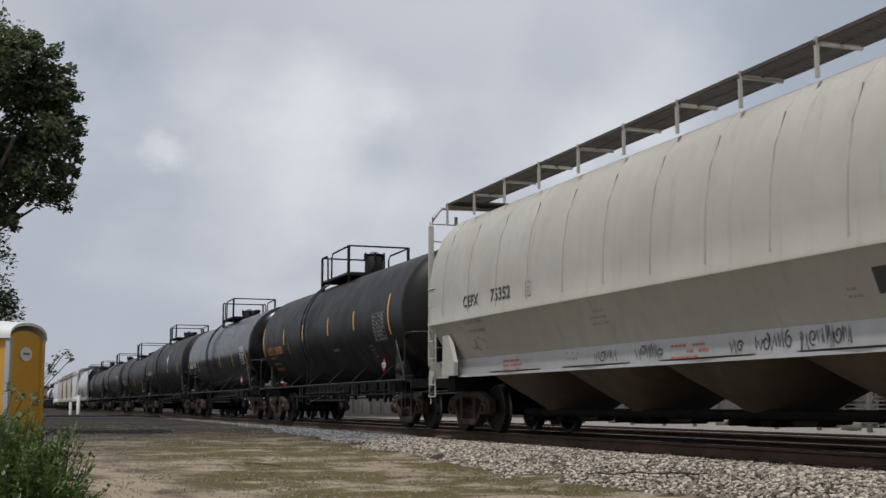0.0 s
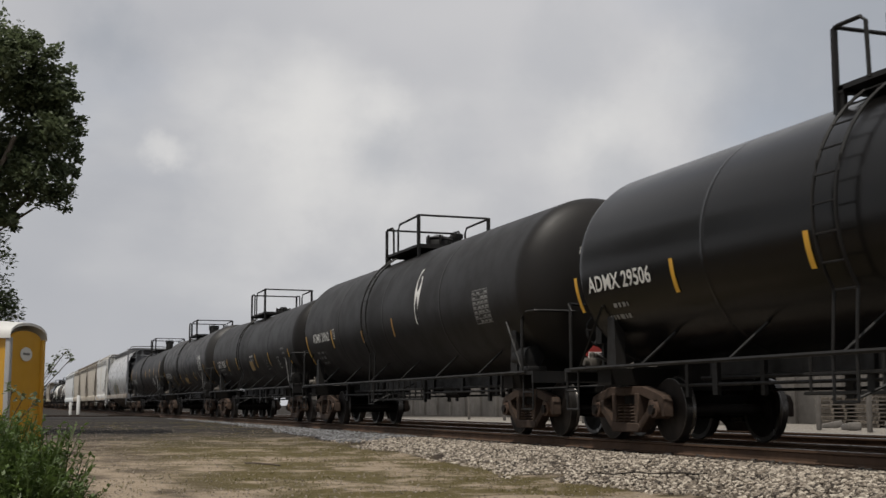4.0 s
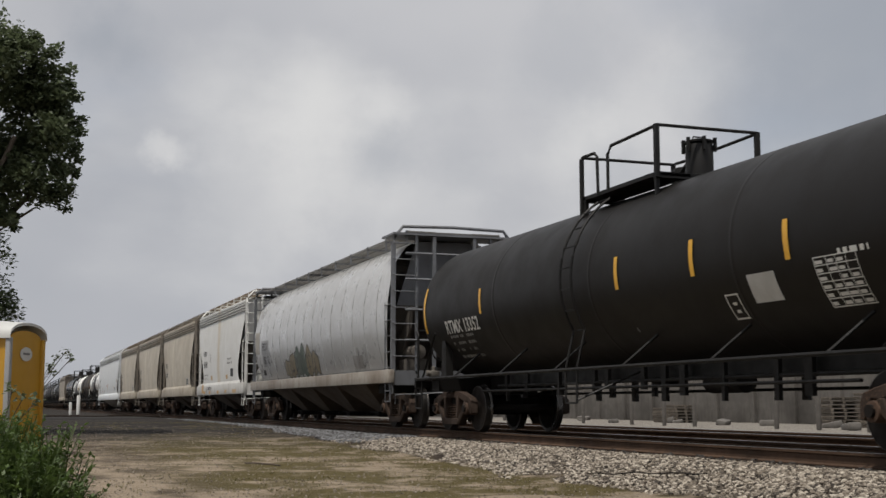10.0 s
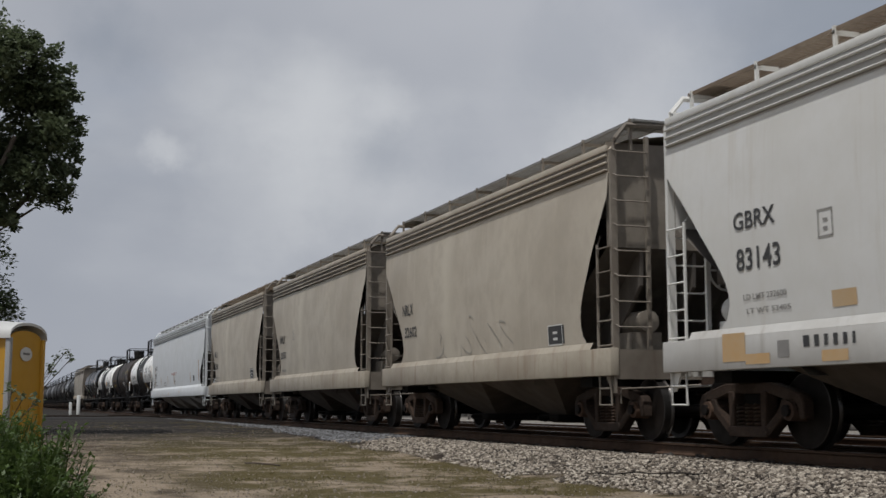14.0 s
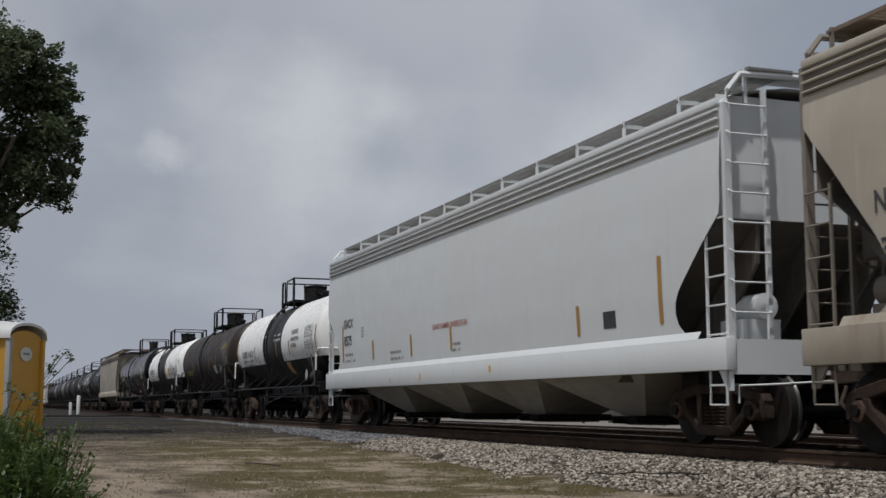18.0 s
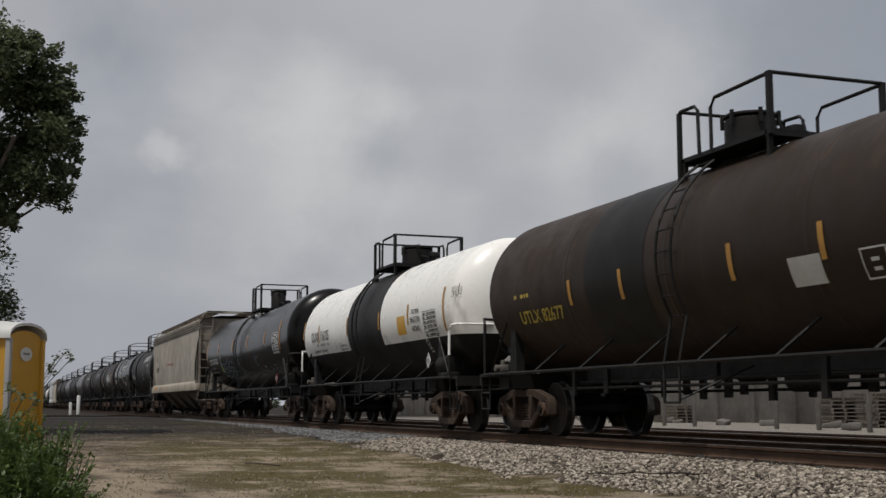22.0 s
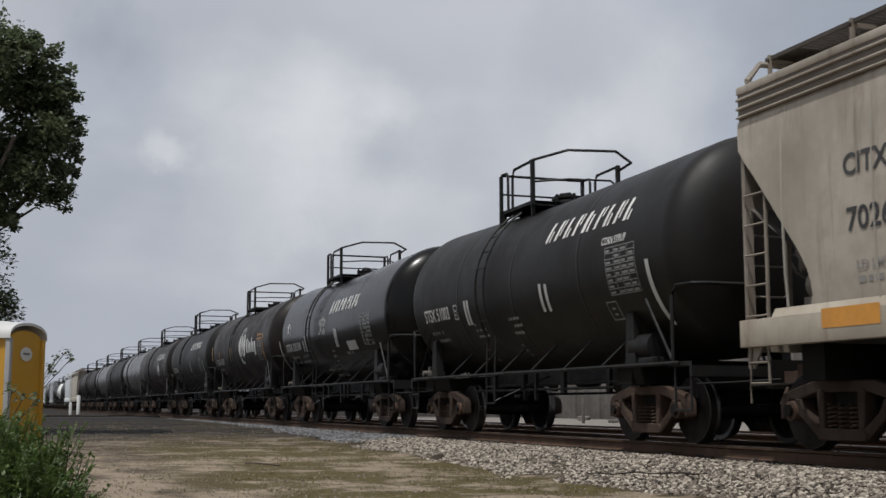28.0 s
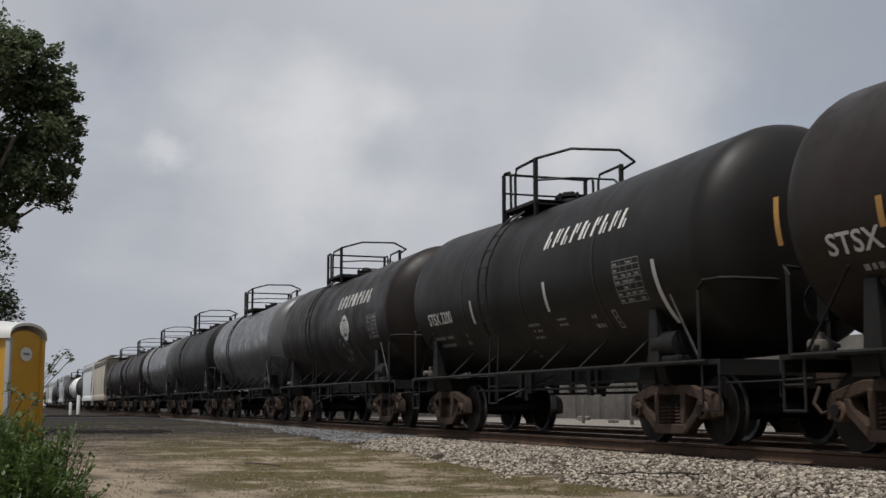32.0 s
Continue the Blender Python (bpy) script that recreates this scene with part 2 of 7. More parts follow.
SPRAY = surface("thin_grey_spray", (0.22, 0.30, 0.34), 0.6, dark=(0.08, 0.10, 0.11), grain=6, amount=0.8)
CHALK = surface("faint_spray_outline", (0.36, 0.34, 0.30), 0.7, dark=(0.27, 0.25, 0.22), grain=6, amount=0.6)
SAND2 = surface("faded_orange_patch", (0.52, 0.33, 0.15), 0.7, dark=(0.5, 0.42, 0.3), grain=12, amount=0.6)
BAND = surface("repainted_grey_band", (0.42, 0.425, 0.43), 0.6, dark=(0.30, 0.295, 0.285), grain=5, amount=0.6, streak=0.4, streak_col=(0.24, 0.22, 0.19))
VALVE = surface("dusty_valve_casting", (0.15, 0.135, 0.115), 0.7, dark=(0.04, 0.034, 0.028), grain=14, amount=0.8)
SEAM = surface("grimy_seam", (0.36, 0.34, 0.29), 0.7, dark=(0.24, 0.22, 0.19), grain=5, amount=0.7)
# Grime plus the deep shade of the car ends, both in the colour
SLOPE = surface("grimy_shaded_end_steel", (0.13, 0.115, 0.10), 0.8, dark=(0.07, 0.06, 0.05), grain=4, amount=0.8, streak=0.5, streak_col=(0.2, 0.18, 0.15))
LIME = surface("lime_sticker", (0.45, 0.70, 0.06), 0.5, grain=12, amount=0.2)
CONCRETE = surface("weathered_concrete", (0.15, 0.138, 0.125), 0.9, dark=(0.06, 0.054, 0.048), grain=3, amount=0.9, streak=0.8,
                   streak_col=(0.07, 0.062, 0.055), bump=0.004)
RUST = surface("orange_rust", (0.095, 0.054, 0.033), 0.9, dark=(0.04, 0.023, 0.015), grain=12, amount=0.8, per_object=0.7)
RAILM = surface("rusty_rail_steel", (0.090, 0.055, 0.036), 0.85, dark=(0.036, 0.023, 0.016), grain=10, amount=0.7, spec=0.2)
RAILTOP = surface("polished_rail_head", (0.26, 0.245, 0.235), 0.35, 0.9, dark=(0.14, 0.11, 0.095), grain=10, amount=0.5)
TIE = surface("creosoted_tie_wood", (0.036, 0.025, 0.018), 0.9, dark=(0.018, 0.013, 0.010), grain=10, amount=0.8, bump=0.006,
              bump_scale=25, per_object=0.7, spec=0.15)
BARK = surface("grey_brown_bark", (0.10, 0.078, 0.06), 0.9, dark=(0.05, 0.04, 0.03), grain=9, amount=0.8, bump=0.02, bump_scale=14)
TOILET_Y = surface("yellow_moulded_plastic", (0.48, 0.26, 0.022), 0.5, dark=(0.38, 0.20, 0.018), grain=3, amount=0.5, bump=0.002,
                   bump_scale=30, streak=0.3, streak_col=(0.40, 0.21, 0.04))
TOILET_W = surface("white_moulded_plastic", (0.56, 0.56, 0.54), 0.5, dark=(0.42, 0.42, 0.40), grain=4, amount=0.4)
STEELGREY = surface("plain_grey_steel", (0.22, 0.22, 0.22), 0.5, 0.5, grain=8, amount=0.5)
PALLETM = surface("weathered_pallet_wood", (0.20, 0.17, 0.135), 0.85, dark=(0.1, 0.085, 0.07), grain=9, amount=0.7, per_object=0.8)
ASPHALT = surface("worn_asphalt", (0.032, 0.030, 0.029), 1.0, dark=(0.02, 0.019, 0.018), grain=6, amount=0.7, bump=0.004, bump_scale=50, spec=0.1)


def leaf_material(name, a, b, warm):
    m = surface(name, a, 0.55, dark=b, grain=1.2, amount=0.9, fine=warm)
    nt = m.node_tree
    bs = next(n for n in nt.nodes if n.type == "BSDF_PRINCIPLED")
    out = next(n for n in nt.nodes if n.type == "OUTPUT_MATERIAL")
    tr, mx = nt.nodes.new("ShaderNodeBsdfTranslucent"), nt.nodes.new("ShaderNodeMixShader")
    tr.inputs[0].default_value = (*(c * 1.3 for c in a), 1)
    mx.inputs[0].default_value = 0.3
    nt.links.new(bs.outputs[0], mx.inputs[1])
    nt.links.new(tr.outputs[0], mx.inputs[2])
    nt.links.new(mx.outputs[0], out.inputs[0])
    return m


LEAF = leaf_material("dark_oak_leaf", (0.098, 0.122, 0.064), (0.046, 0.062, 0.030), (0.145, 0.17, 0.095))
WEED = leaf_material("weed_leaf", (0.075, 0.118, 0.028), (0.036, 0.062, 0.014), (0.12, 0.165, 0.048))
FARLEAF = leaf_material("far_tree_leaf", (0.05, 0.07, 0.03), (0.03, 0.045, 0.02), (0.07, 0.09, 0.04))


def ground_material():
    m = bpy.data.materials.new("dirt_grass_and_gravel")
    m.use_nodes = True
    nt = m.node_tree
    nt.nodes.clear()
    add, link = nt.nodes.new, nt.links.new
    out, b = add("ShaderNodeOutputMaterial"), add("ShaderNodeBsdfPrincipled")
    link(b.outputs[0], out.inputs[0])
    tc, sep = add("ShaderNodeTexCoord"), add("ShaderNodeSeparateXYZ")
    link(tc.outputs["Object"], sep.inputs[0])

    def noise(scale, detail=5, rough_=0.6):
        n = add("ShaderNodeTexNoise")
        n.inputs["Scale"].default_value, n.inputs["Detail"].default_value, n.inputs["Roughness"].default_value = scale, detail, rough_
        link(tc.outputs["Object"], n.inputs["Vector"])
        return n.outputs[0]

    def ramp(v, lo, hi, a=0.0, z=1.0):
        r = add("ShaderNodeMapRange")
        r.interpolation_type = "SMOOTHSTEP"
        for i, x in ((1, lo), (2, hi), (3, a), (4, z)):
            r.inputs[i].default_value = x
        link(v, r.inputs[0])
        return r.outputs[0]

    def calc(op, a, c):
        n = add("ShaderNodeMath")
        n.operation = op
        for s, v in zip(n.inputs, (a, c)):
            if isinstance(v, (int, float)):
                s.default_value = v
            else:
                link(v, s)
        return n.outputs[0]

    def mix(fac, a, c):
        x = add("ShaderNodeMix")
        x.data_type = "RGBA"
        for sock, v in ((x.inputs[0], fac), (x.inputs[6], a), (x.inputs[7], c)):
            if isinstance(v, tuple):
                sock.default_value = (*v, 1)
            else:
                link(v, sock)
        return x.outputs[2]

    x, y = sep.outputs[0], sep.outputs[1]
    n1, n2, n3 = noise(0.33, 3), noise(0.9, 6, 0.65), noise(9, 6, 0.7)
    dirt = mix(ramp(n2, 0.40, 0.62), (0.27, 0.216, 0.156), (0.068, 0.052, 0.036))
    dirt = mix(ramp(n3, 0.5, 0.75), dirt, (0.155, 0.13, 0.105))
    grass = mix(ramp(n3, 0.35, 0.7), (0.068, 0.056, 0.019), (0.105, 0.082, 0.034))
    # grass strip between the dirt lane and the ballast, broken up by noise
    lane = calc("ADD", x, calc("MULTIPLY", n1, 3.0))
    g_fac = calc("MULTIPLY", ramp(lane, 3.2, 5.0), ramp(n2, 0.40, 0.54))
    col = mix(g_fac, dirt, grass)
    # fine grit: dark crumbs and pale chips
    col = mix(ramp(noise(38, 5, 0.7), 0.50, 0.66, 0.0, 0.55), col, (0.05, 0.04, 0.028))
    col = mix(ramp(noise(55, 3, 0.6), 0.60, 0.70, 0.0, 0.65), col, (0.34, 0.295, 0.235))
    # grey gravel further along the lane
    far_g = ramp(calc("ADD", y, calc("MULTIPLY", n1, 14.0)), 30.0, 42.0)
    gravel = mix(ramp(n3, 0.4, 0.65), (0.017, 0.0145, 0.0125), (0.036, 0.031, 0.026))
    col = mix(far_g, col, gravel)
    # ballast bed, its colour darkened for the shade under the train
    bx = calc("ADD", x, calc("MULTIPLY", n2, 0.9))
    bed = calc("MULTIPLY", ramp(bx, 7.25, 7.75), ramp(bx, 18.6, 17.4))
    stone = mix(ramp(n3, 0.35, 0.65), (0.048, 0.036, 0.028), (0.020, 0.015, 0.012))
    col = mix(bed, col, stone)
    # pale crushed yard ground beyond the second track
    pale = mix(ramp(n3, 0.35, 0.65), (0.27, 0.25, 0.22), (0.13, 0.115, 0.098))
    col = mix(calc("MULTIPLY", ramp(bx, 18.2, 19.4), ramp(y, 85.0, 65.0)), col, pale)
    link(col, b.inputs["Base Color"])
    b.inputs["Roughness"].default_value = 0.95
    b.inputs["Specular IOR Level"].default_value = 0.15
    bp = add("ShaderNodeBump")
    bp.inputs["Strength"].default_value, bp.inputs["Distance"].default_value = 0.8, 0.03
    link(noise(14, 7, 0.75), bp.inputs["Height"])
    link(bp.outputs[0], b.inputs["Normal"])
    return m


GROUND = ground_material()
# ---- building helpers ----
def mesh_of(name, bm, materials, smooth=True):
    me = bpy.data.meshes.new(name)
    bm.normal_update()
    bm.to_mesh(me)
    bm.free()
    for m in materials if isinstance(materials, (list, tuple)) else [materials]:
        me.materials.append(m)
    if smooth:
        me.polygons.foreach_set("use_smooth", [True] * len(me.polygons))
        me.set_sharp_from_angle(angle=radians(38))
    return me


def part(name, bm, material, parent, label="", smooth=True):
    """Links a bmesh, or a ready mesh, as one mesh object under a thing or under a part."""
    me = bm if isinstance(bm, bpy.types.Mesh) else mesh_of(name, bm, material, smooth)
    ob = new(name, me)
    ob.parent = parent
    if label:
        tagged(ob, label)
    return ob


def box(bm, x0, x1, y0, y1, z0, z1, mi=0):
    v = [bm.verts.new(p) for p in ((x0, y0, z0), (x1, y0, z0), (x1, y1, z0), (x0, y1, z0),
                                   (x0, y0, z1), (x1, y0, z1), (x1, y1, z1), (x0, y1, z1))]
    for f in ((3, 2, 1, 0), (4, 5, 6, 7), (0, 1, 5, 4), (1, 2, 6, 5), (2, 3, 7, 6), (3, 0, 4, 7)):
        bm.faces.new([v[i] for i in f]).material_index = mi
    return bm


def soft_box(x0, x1, y0, y1, z0, z1, r=0.02):
    bm = box(bmesh.new(), x0, x1, y0, y1, z0, z1)
    bmesh.ops.bevel(bm, geom=bm.edges[:], offset=r, segments=2, affect="EDGES", profile=0.5)
    return bm


def tube(bm, pts, r, n=6, closed=False):
    """A round bar along a line of points."""
    pts = [Vector(p) for p in pts]
    rings = []
    for i, p in enumerate(pts):
        a = pts[i - 1] if i else (pts[-1] if closed else p)
        c = pts[i + 1] if i < len(pts) - 1 else (pts[0] if closed else p)
        d = (c - a).normalized()
        side = d.cross(Vector((0, 0, 1)) if abs(d.z) < 0.95 else Vector((1, 0, 0))).normalized()
        up = side.cross(d)
        rings.append([bm.verts.new(p + (side * math.cos(k * math.tau / n) + up * math.sin(k * math.tau / n)) * r) for k in range(n)])
    pairs = list(zip(rings, rings[1:])) + ([(rings[-1], rings[0])] if closed else [])
    for a, c in pairs:
        for k in range(n):
            bm.faces.new((a[k], a[(k + 1) % n], c[(k + 1) % n], c[k]))
    if not closed:
        bm.faces.new(rings[0][::-1])
        bm.faces.new(rings[-1])
    return bm


def prism(bm, poly, x0, x1):
    """A polygon of (y, z) drawn out along x."""
    a = [bm.verts.new((x0, y, z)) for y, z in poly]
    c = [bm.verts.new((x1, y, z)) for y, z in poly]
    n = len(poly)
    fa, fc = bm.faces.new(a), bm.faces.new(c[::-1])
    for i in range(n):
        bm.faces.new((a[(i + 1) % n], a[i], c[i], c[(i + 1) % n]))
    bmesh.ops.triangulate(bm, faces=[fa, fc])
    return bm


def lathe_y(bm, stations, segs=48, zc=0.0, cap=True):
    """Round body along y: stations of (y, radius)."""
    rings = []
    for y, r in stations:
        rings.append([bm.verts.new((-r * math.cos(k * math.tau / segs), y, zc + r * math.sin(k * math.tau / segs))) for k in range(segs)])
    for j in range(len(rings) - 1):
        for k in range(segs):
            bm.faces.new((rings[j][k], rings[j + 1][k], rings[j + 1][(k + 1) % segs], rings[j][(k + 1) % segs]))
    if cap:
        bm.faces.new(rings[0])
        bm.faces.new(rings[-1][::-1])
    bmesh.ops.recalc_face_normals(bm, faces=bm.faces[:])
    return bm


def lathe_x(bm, stations, segs=24, cy=0.0, cz=0.0, mi=None):
    rings = []
    for x, r in stations:
        rings.append([bm.verts.new((x, cy + r * math.cos(k * math.tau / segs), cz + r * math.sin(k * math.tau / segs))) for k in range(segs)])
    for j in range(len(rings) - 1):
        for k in range(segs):
            f = bm.faces.new((rings[j][k], rings[j][(k + 1) % segs], rings[j + 1][(k + 1) % segs], rings[j + 1][k]))
            if mi:
                f.material_index = mi[j]
    bm.faces.new(rings[0][::-1])
    bm.faces.new(rings[-1])
    return bm


def lathe_z(bm, stations, cx=0.0, cy=0.0, segs=20):
    rings = []
    for z, r in stations:
        rings.append([bm.verts.new((cx + r * math.cos(k * math.tau / segs), cy + r * math.sin(k * math.tau / segs), z)) for k in range(segs)])
    for j in range(len(rings) - 1):
        for k in range(segs):
            bm.faces.new((rings[j][k], rings[j][(k + 1) % segs], rings[j + 1][(k + 1) % segs], rings[j + 1][k]))
    bm.faces.new(rings[0][::-1])
    bm.faces.new(rings[-1])
    return bm


def group_of(name, m, label, category, group="", kind=""):
    e = new(name)
    e.empty_display_size = 0.3
    e.matrix_world = m
    return tagged(e, label, category, group, kind)


LETTERS = {}


def letters(text):
    """Flat triangles of a text in the built-in font, one unit high: points (along, up) and faces."""
    if text not in LETTERS:
        cu = bpy.data.curves.new("letters", "FONT")
        cu.body, cu.size, cu.resolution_u, cu.offset = text, 1.0, 3, 0.018
        ob = new("letters", cu)
        me = ob.evaluated_get(bpy.context.evaluated_depsgraph_get()).to_mesh()
        pts = [(v.co.x, v.co.y) for v in me.vertices]
        faces = [tuple(p.vertices) for p in me.polygons]
        bpy.data.objects.remove(ob)
        bpy.data.curves.remove(cu)
        top = max(p[1] for p in pts)
        left = min(p[0] for p in pts)
        LETTERS[text] = ([((x - left) / top, y / top) for x, y in pts], faces)
    return LETTERS[text]


def smoothstep(a, b, v):
    v = min(max((v - a) / (b - a), 0.0), 1.0)
    return v * v * (3 - 2 * v)
# ---- the ground, the tracks, the lane ----
def ground_height(x, y):
    lane = -0.50 + 0.42 * smoothstep(10, 46, y) - 0.1 * smoothstep(10, 4, y)
    far = -0.25
    h = lane + (far - lane) * smoothstep(11, 13, x)
    bed = -0.19
    k = smoothstep(6.7, 8.5, x) * (1 - smoothstep(15.6, 17.8, x))
    h = h + (bed - h) * k
    rough = noise.noise(Vector((x * 0.9, y * 0.9, 0))) * 0.035 + noise.noise(Vector((x * 3.1, y * 3.1, 4))) * 0.012
    return h + rough * (1 - 0.8 * k) * (1 if abs(x) < 60 and abs(y) < 120 else 0)


def build_ground():
    xs = [-2500, -900, -300, -120, -60, -30, -16] + [-10 + 0.45 * i for i in range(64)] + [20, 24, 30, 40, 60, 120, 300, 900, 2500]
    ys = [-2500, -900, -300, -100, -40, -15, -5] + [0.5 * i for i in range(0, 100)] + [52, 56, 62, 70, 80, 95, 120, 160, 220, 320, 500, 900, 2500]
    verts = [(x, y, ground_height(x, y)) for y in ys for x in xs]
    n = len(xs)
    faces = [(j * n + i, j * n + i + 1, (j + 1) * n + i + 1, (j + 1) * n + i) for j in range(len(ys) - 1) for i in range(n - 1)]
    me = bpy.data.meshes.new("ground")
    me.from_pydata(verts, [], faces)
    me.materials.append(GROUND)
    me.polygons.foreach_set("use_smooth", [True] * len(me.polygons))
    tagged(new("ground", me), "dusty dirt lane with sparse grass and gravel", "ground", kind="structure")


build_ground()

# the line is all but straight beyond the crossing
BEND_FROM, BEND_R = 90.0, 40000.0


def on_track(s, offset=0.0):
    """Place and heading (radians, to the right) at s metres along the near track."""
    d = max(s - BEND_FROM, 0.0)
    a = d / BEND_R
    x = TRACK_X + BEND_R * (1 - math.cos(a))
    y = s if d == 0 else BEND_FROM + BEND_R * math.sin(a)
    return x + offset * math.cos(a), y - offset * math.sin(a), a


def build_track(offset, label):
    track = group_of("track", pose(TRACK_X + offset, 0, 0), label, "railway track", "railway tracks", "structure")
    prof = [(-0.0685, -0.17), (0.0685, -0.17), (0.0685, -0.158), (0.012, -0.14), (0.009, -0.05), (0.036, -0.035), (0.036, -0.006),
            (0.026, 0.0), (-0.026, 0.0), (-0.036, -0.006), (-0.036, -0.035), (-0.009, -0.05), (-0.012, -0.14), (-0.0685, -0.158)]
    stations = [-60, -20, 0, 20, 40, 60, 90] + [90 + 12 * i for i in range(1, 40)]
    for side in (-0.7525, 0.7525):
        bm = bmesh.new()
        rings = []
        for s in stations:
            px, py, a = on_track(s, offset + side)
            rings.append([bm.verts.new((px - TRACK_X - offset + u * math.cos(a), py - u * math.sin(a), w)) for u, w in prof])
        for a, c in zip(rings, rings[1:]):
            for k in range(len(prof)):
                f = bm.faces.new((a[k], a[(k + 1) % len(prof)], c[(k + 1) % len(prof)], c[k]))
                f.material_index = 1 if k in (6, 7, 8) else 0
        bmesh.ops.recalc_face_normals(bm, faces=bm.faces[:])
        part("rail", bm, [RAILM, RAILTOP], track, "rusty steel rail with a polished head", smooth=False)
    tie = mesh_of("tie", soft_box(-1.3, 1.3, -0.11, 0.11, -0.34, -0.165, 0.012), TIE)
    for i in range(150):
        t = part("tie", tie, None, track)
        t.location = (random.uniform(-0.03, 0.03), 4 + i * 0.53, random.uniform(-0.012, 0.004))
        t.rotation_euler = (0, 0, random.uniform(-0.02, 0.02))
    return track


build_track(0.0, "near railway track with rusty rails on dark timber ties")
build_track(4.1, "empty second railway track on dark timber ties")
# ---- what stands round the tracks ----
def leaf_cloud(bm, centre, rx, ry, rz, count, size, rng, flat=0.6):
    """Many small bent leaves filling an uneven ball, denser towards its skin."""
    c = Vector(centre)
    for _ in range(count):
        d = Vector((rng.gauss(0, 1), rng.gauss(0, 1), rng.gauss(0, 1))).normalized()
        k = rng.random() ** 0.45
        k *= 0.82 + 0.36 * noise.noise(d * 1.9 + c * 3)
        p = c + Vector((d.x * rx, d.y * ry, d.z * rz)) * k
        a = Vector((rng.uniform(-1, 1), rng.uniform(-1, 1), rng.uniform(-flat, flat))).normalized()
        b = a.cross(Vector((rng.uniform(-0.6, 0.6), rng.uniform(-0.6, 0.6), 1))).normalized()
        s = size * rng.uniform(0.6, 1.35)
        tip, w = p + a * s, b * s * 0.38
        m = p + a * s * 0.5 + Vector((0, 0, s * 0.1))
        v = [bm.verts.new(q) for q in (p, m + w, tip, m - w)]
        bm.faces.new(v)


def build_tree():
    base = Vector((-1.32, 32.4, -0.25))
    tree = group_of("tree", Matrix.Translation(base), "tall dark green broadleaf tree with an uneven crown", "tree")
    rng = random.Random(3)
    px = 1 / 72.0
    # lobes across, up and radius, in 72nds of a metre from the trunk's foot at eye level
    lobes = [(90, 640, 44), (138, 590, 52), (165, 552, 44), (110, 568, 70), (40, 600, 90), (160, 484, 48), (186, 440, 26), (172, 510, 42), (100, 470, 80), (132, 398, 56), (172, 380, 28), (50, 390, 80),
             (82, 336, 26), (-40, 520, 110), (-90, 430, 90), (-60, 640, 90)]
    crown = bmesh.new()
    for x, z, r in lobes:
        leaf_cloud(crown, (x * px, rng.uniform(-1, 1), z * px + 0.75), r * px * 1.05, r * px * 1.4, r * px, int(40 + r * r * 0.40), 0.145, rng)
        for _ in range(5):
            a = rng.uniform(-0.6, 1.4)
            leaf_cloud(crown, (x * px + r * px * math.cos(a), rng.uniform(-1, 1), z * px + 0.75 + r * px * math.sin(a)), r * px * 0.36, r * px * 0.5, r * px * 0.33, int(14 + r * 1.2), 0.13, rng)
    low = [(84, 300, 22, 80), (92, 262, 26, 80), (88, 225, 24, 80), (90, 178, 46, 1100), (50, 170, 60, 900), (104, 258, 6, 6), (106, 232, 6, 6)]
    for x, z, r, n in low:
        leaf_cloud(crown, (x * px, rng.uniform(-0.6, 0.6), z * px + 0.75), r * px, r * px * 1.3, r * px, n, 0.11, rng)
    part("crown", crown, LEAF, tree, smooth=False)
    bm = bmesh.new()
    tube(bm, [(-0.5, 0, -0.2), (-0.45, 0, 1.5), (-0.2, 0.1, 3.5), (0.1, 0, 5.5), (0.2, 0, 7.6)], 0.16, 10)
    part("trunk", bm, BARK, tree)
    for pts, r in (([(-0.3, 0, 3.0), (0.5, 0.3, 4.6), (1.4, 0.2, 5.6), (2.1, 0, 6.4)], 0.07), ([(-0.2, 0.1, 3.6), (0.6, -0.4, 5.4), (1.4, -0.6, 7.4)], 0.06),
                   ([(-0.4, 0, 2.0), (0.4, 0.1, 2.8), (1.0, 0, 3.0)], 0.04), ([(-0.2, 0, 4.0), (-1.4, 0.3, 6.0), (-1.8, 0.2, 8.0)], 0.07), ([(0.0, 0, 3.9), (1.0, 0, 5.0), (1.9, 0.1, 5.7)], 0.03),
                   ([(0.4, 0, 2.8), (0.9, 0, 3.6), (1.15, 0, 4.6)], 0.022)):
        part("limb", tube(bmesh.new(), pts, r, 7), BARK, tree)


build_tree()


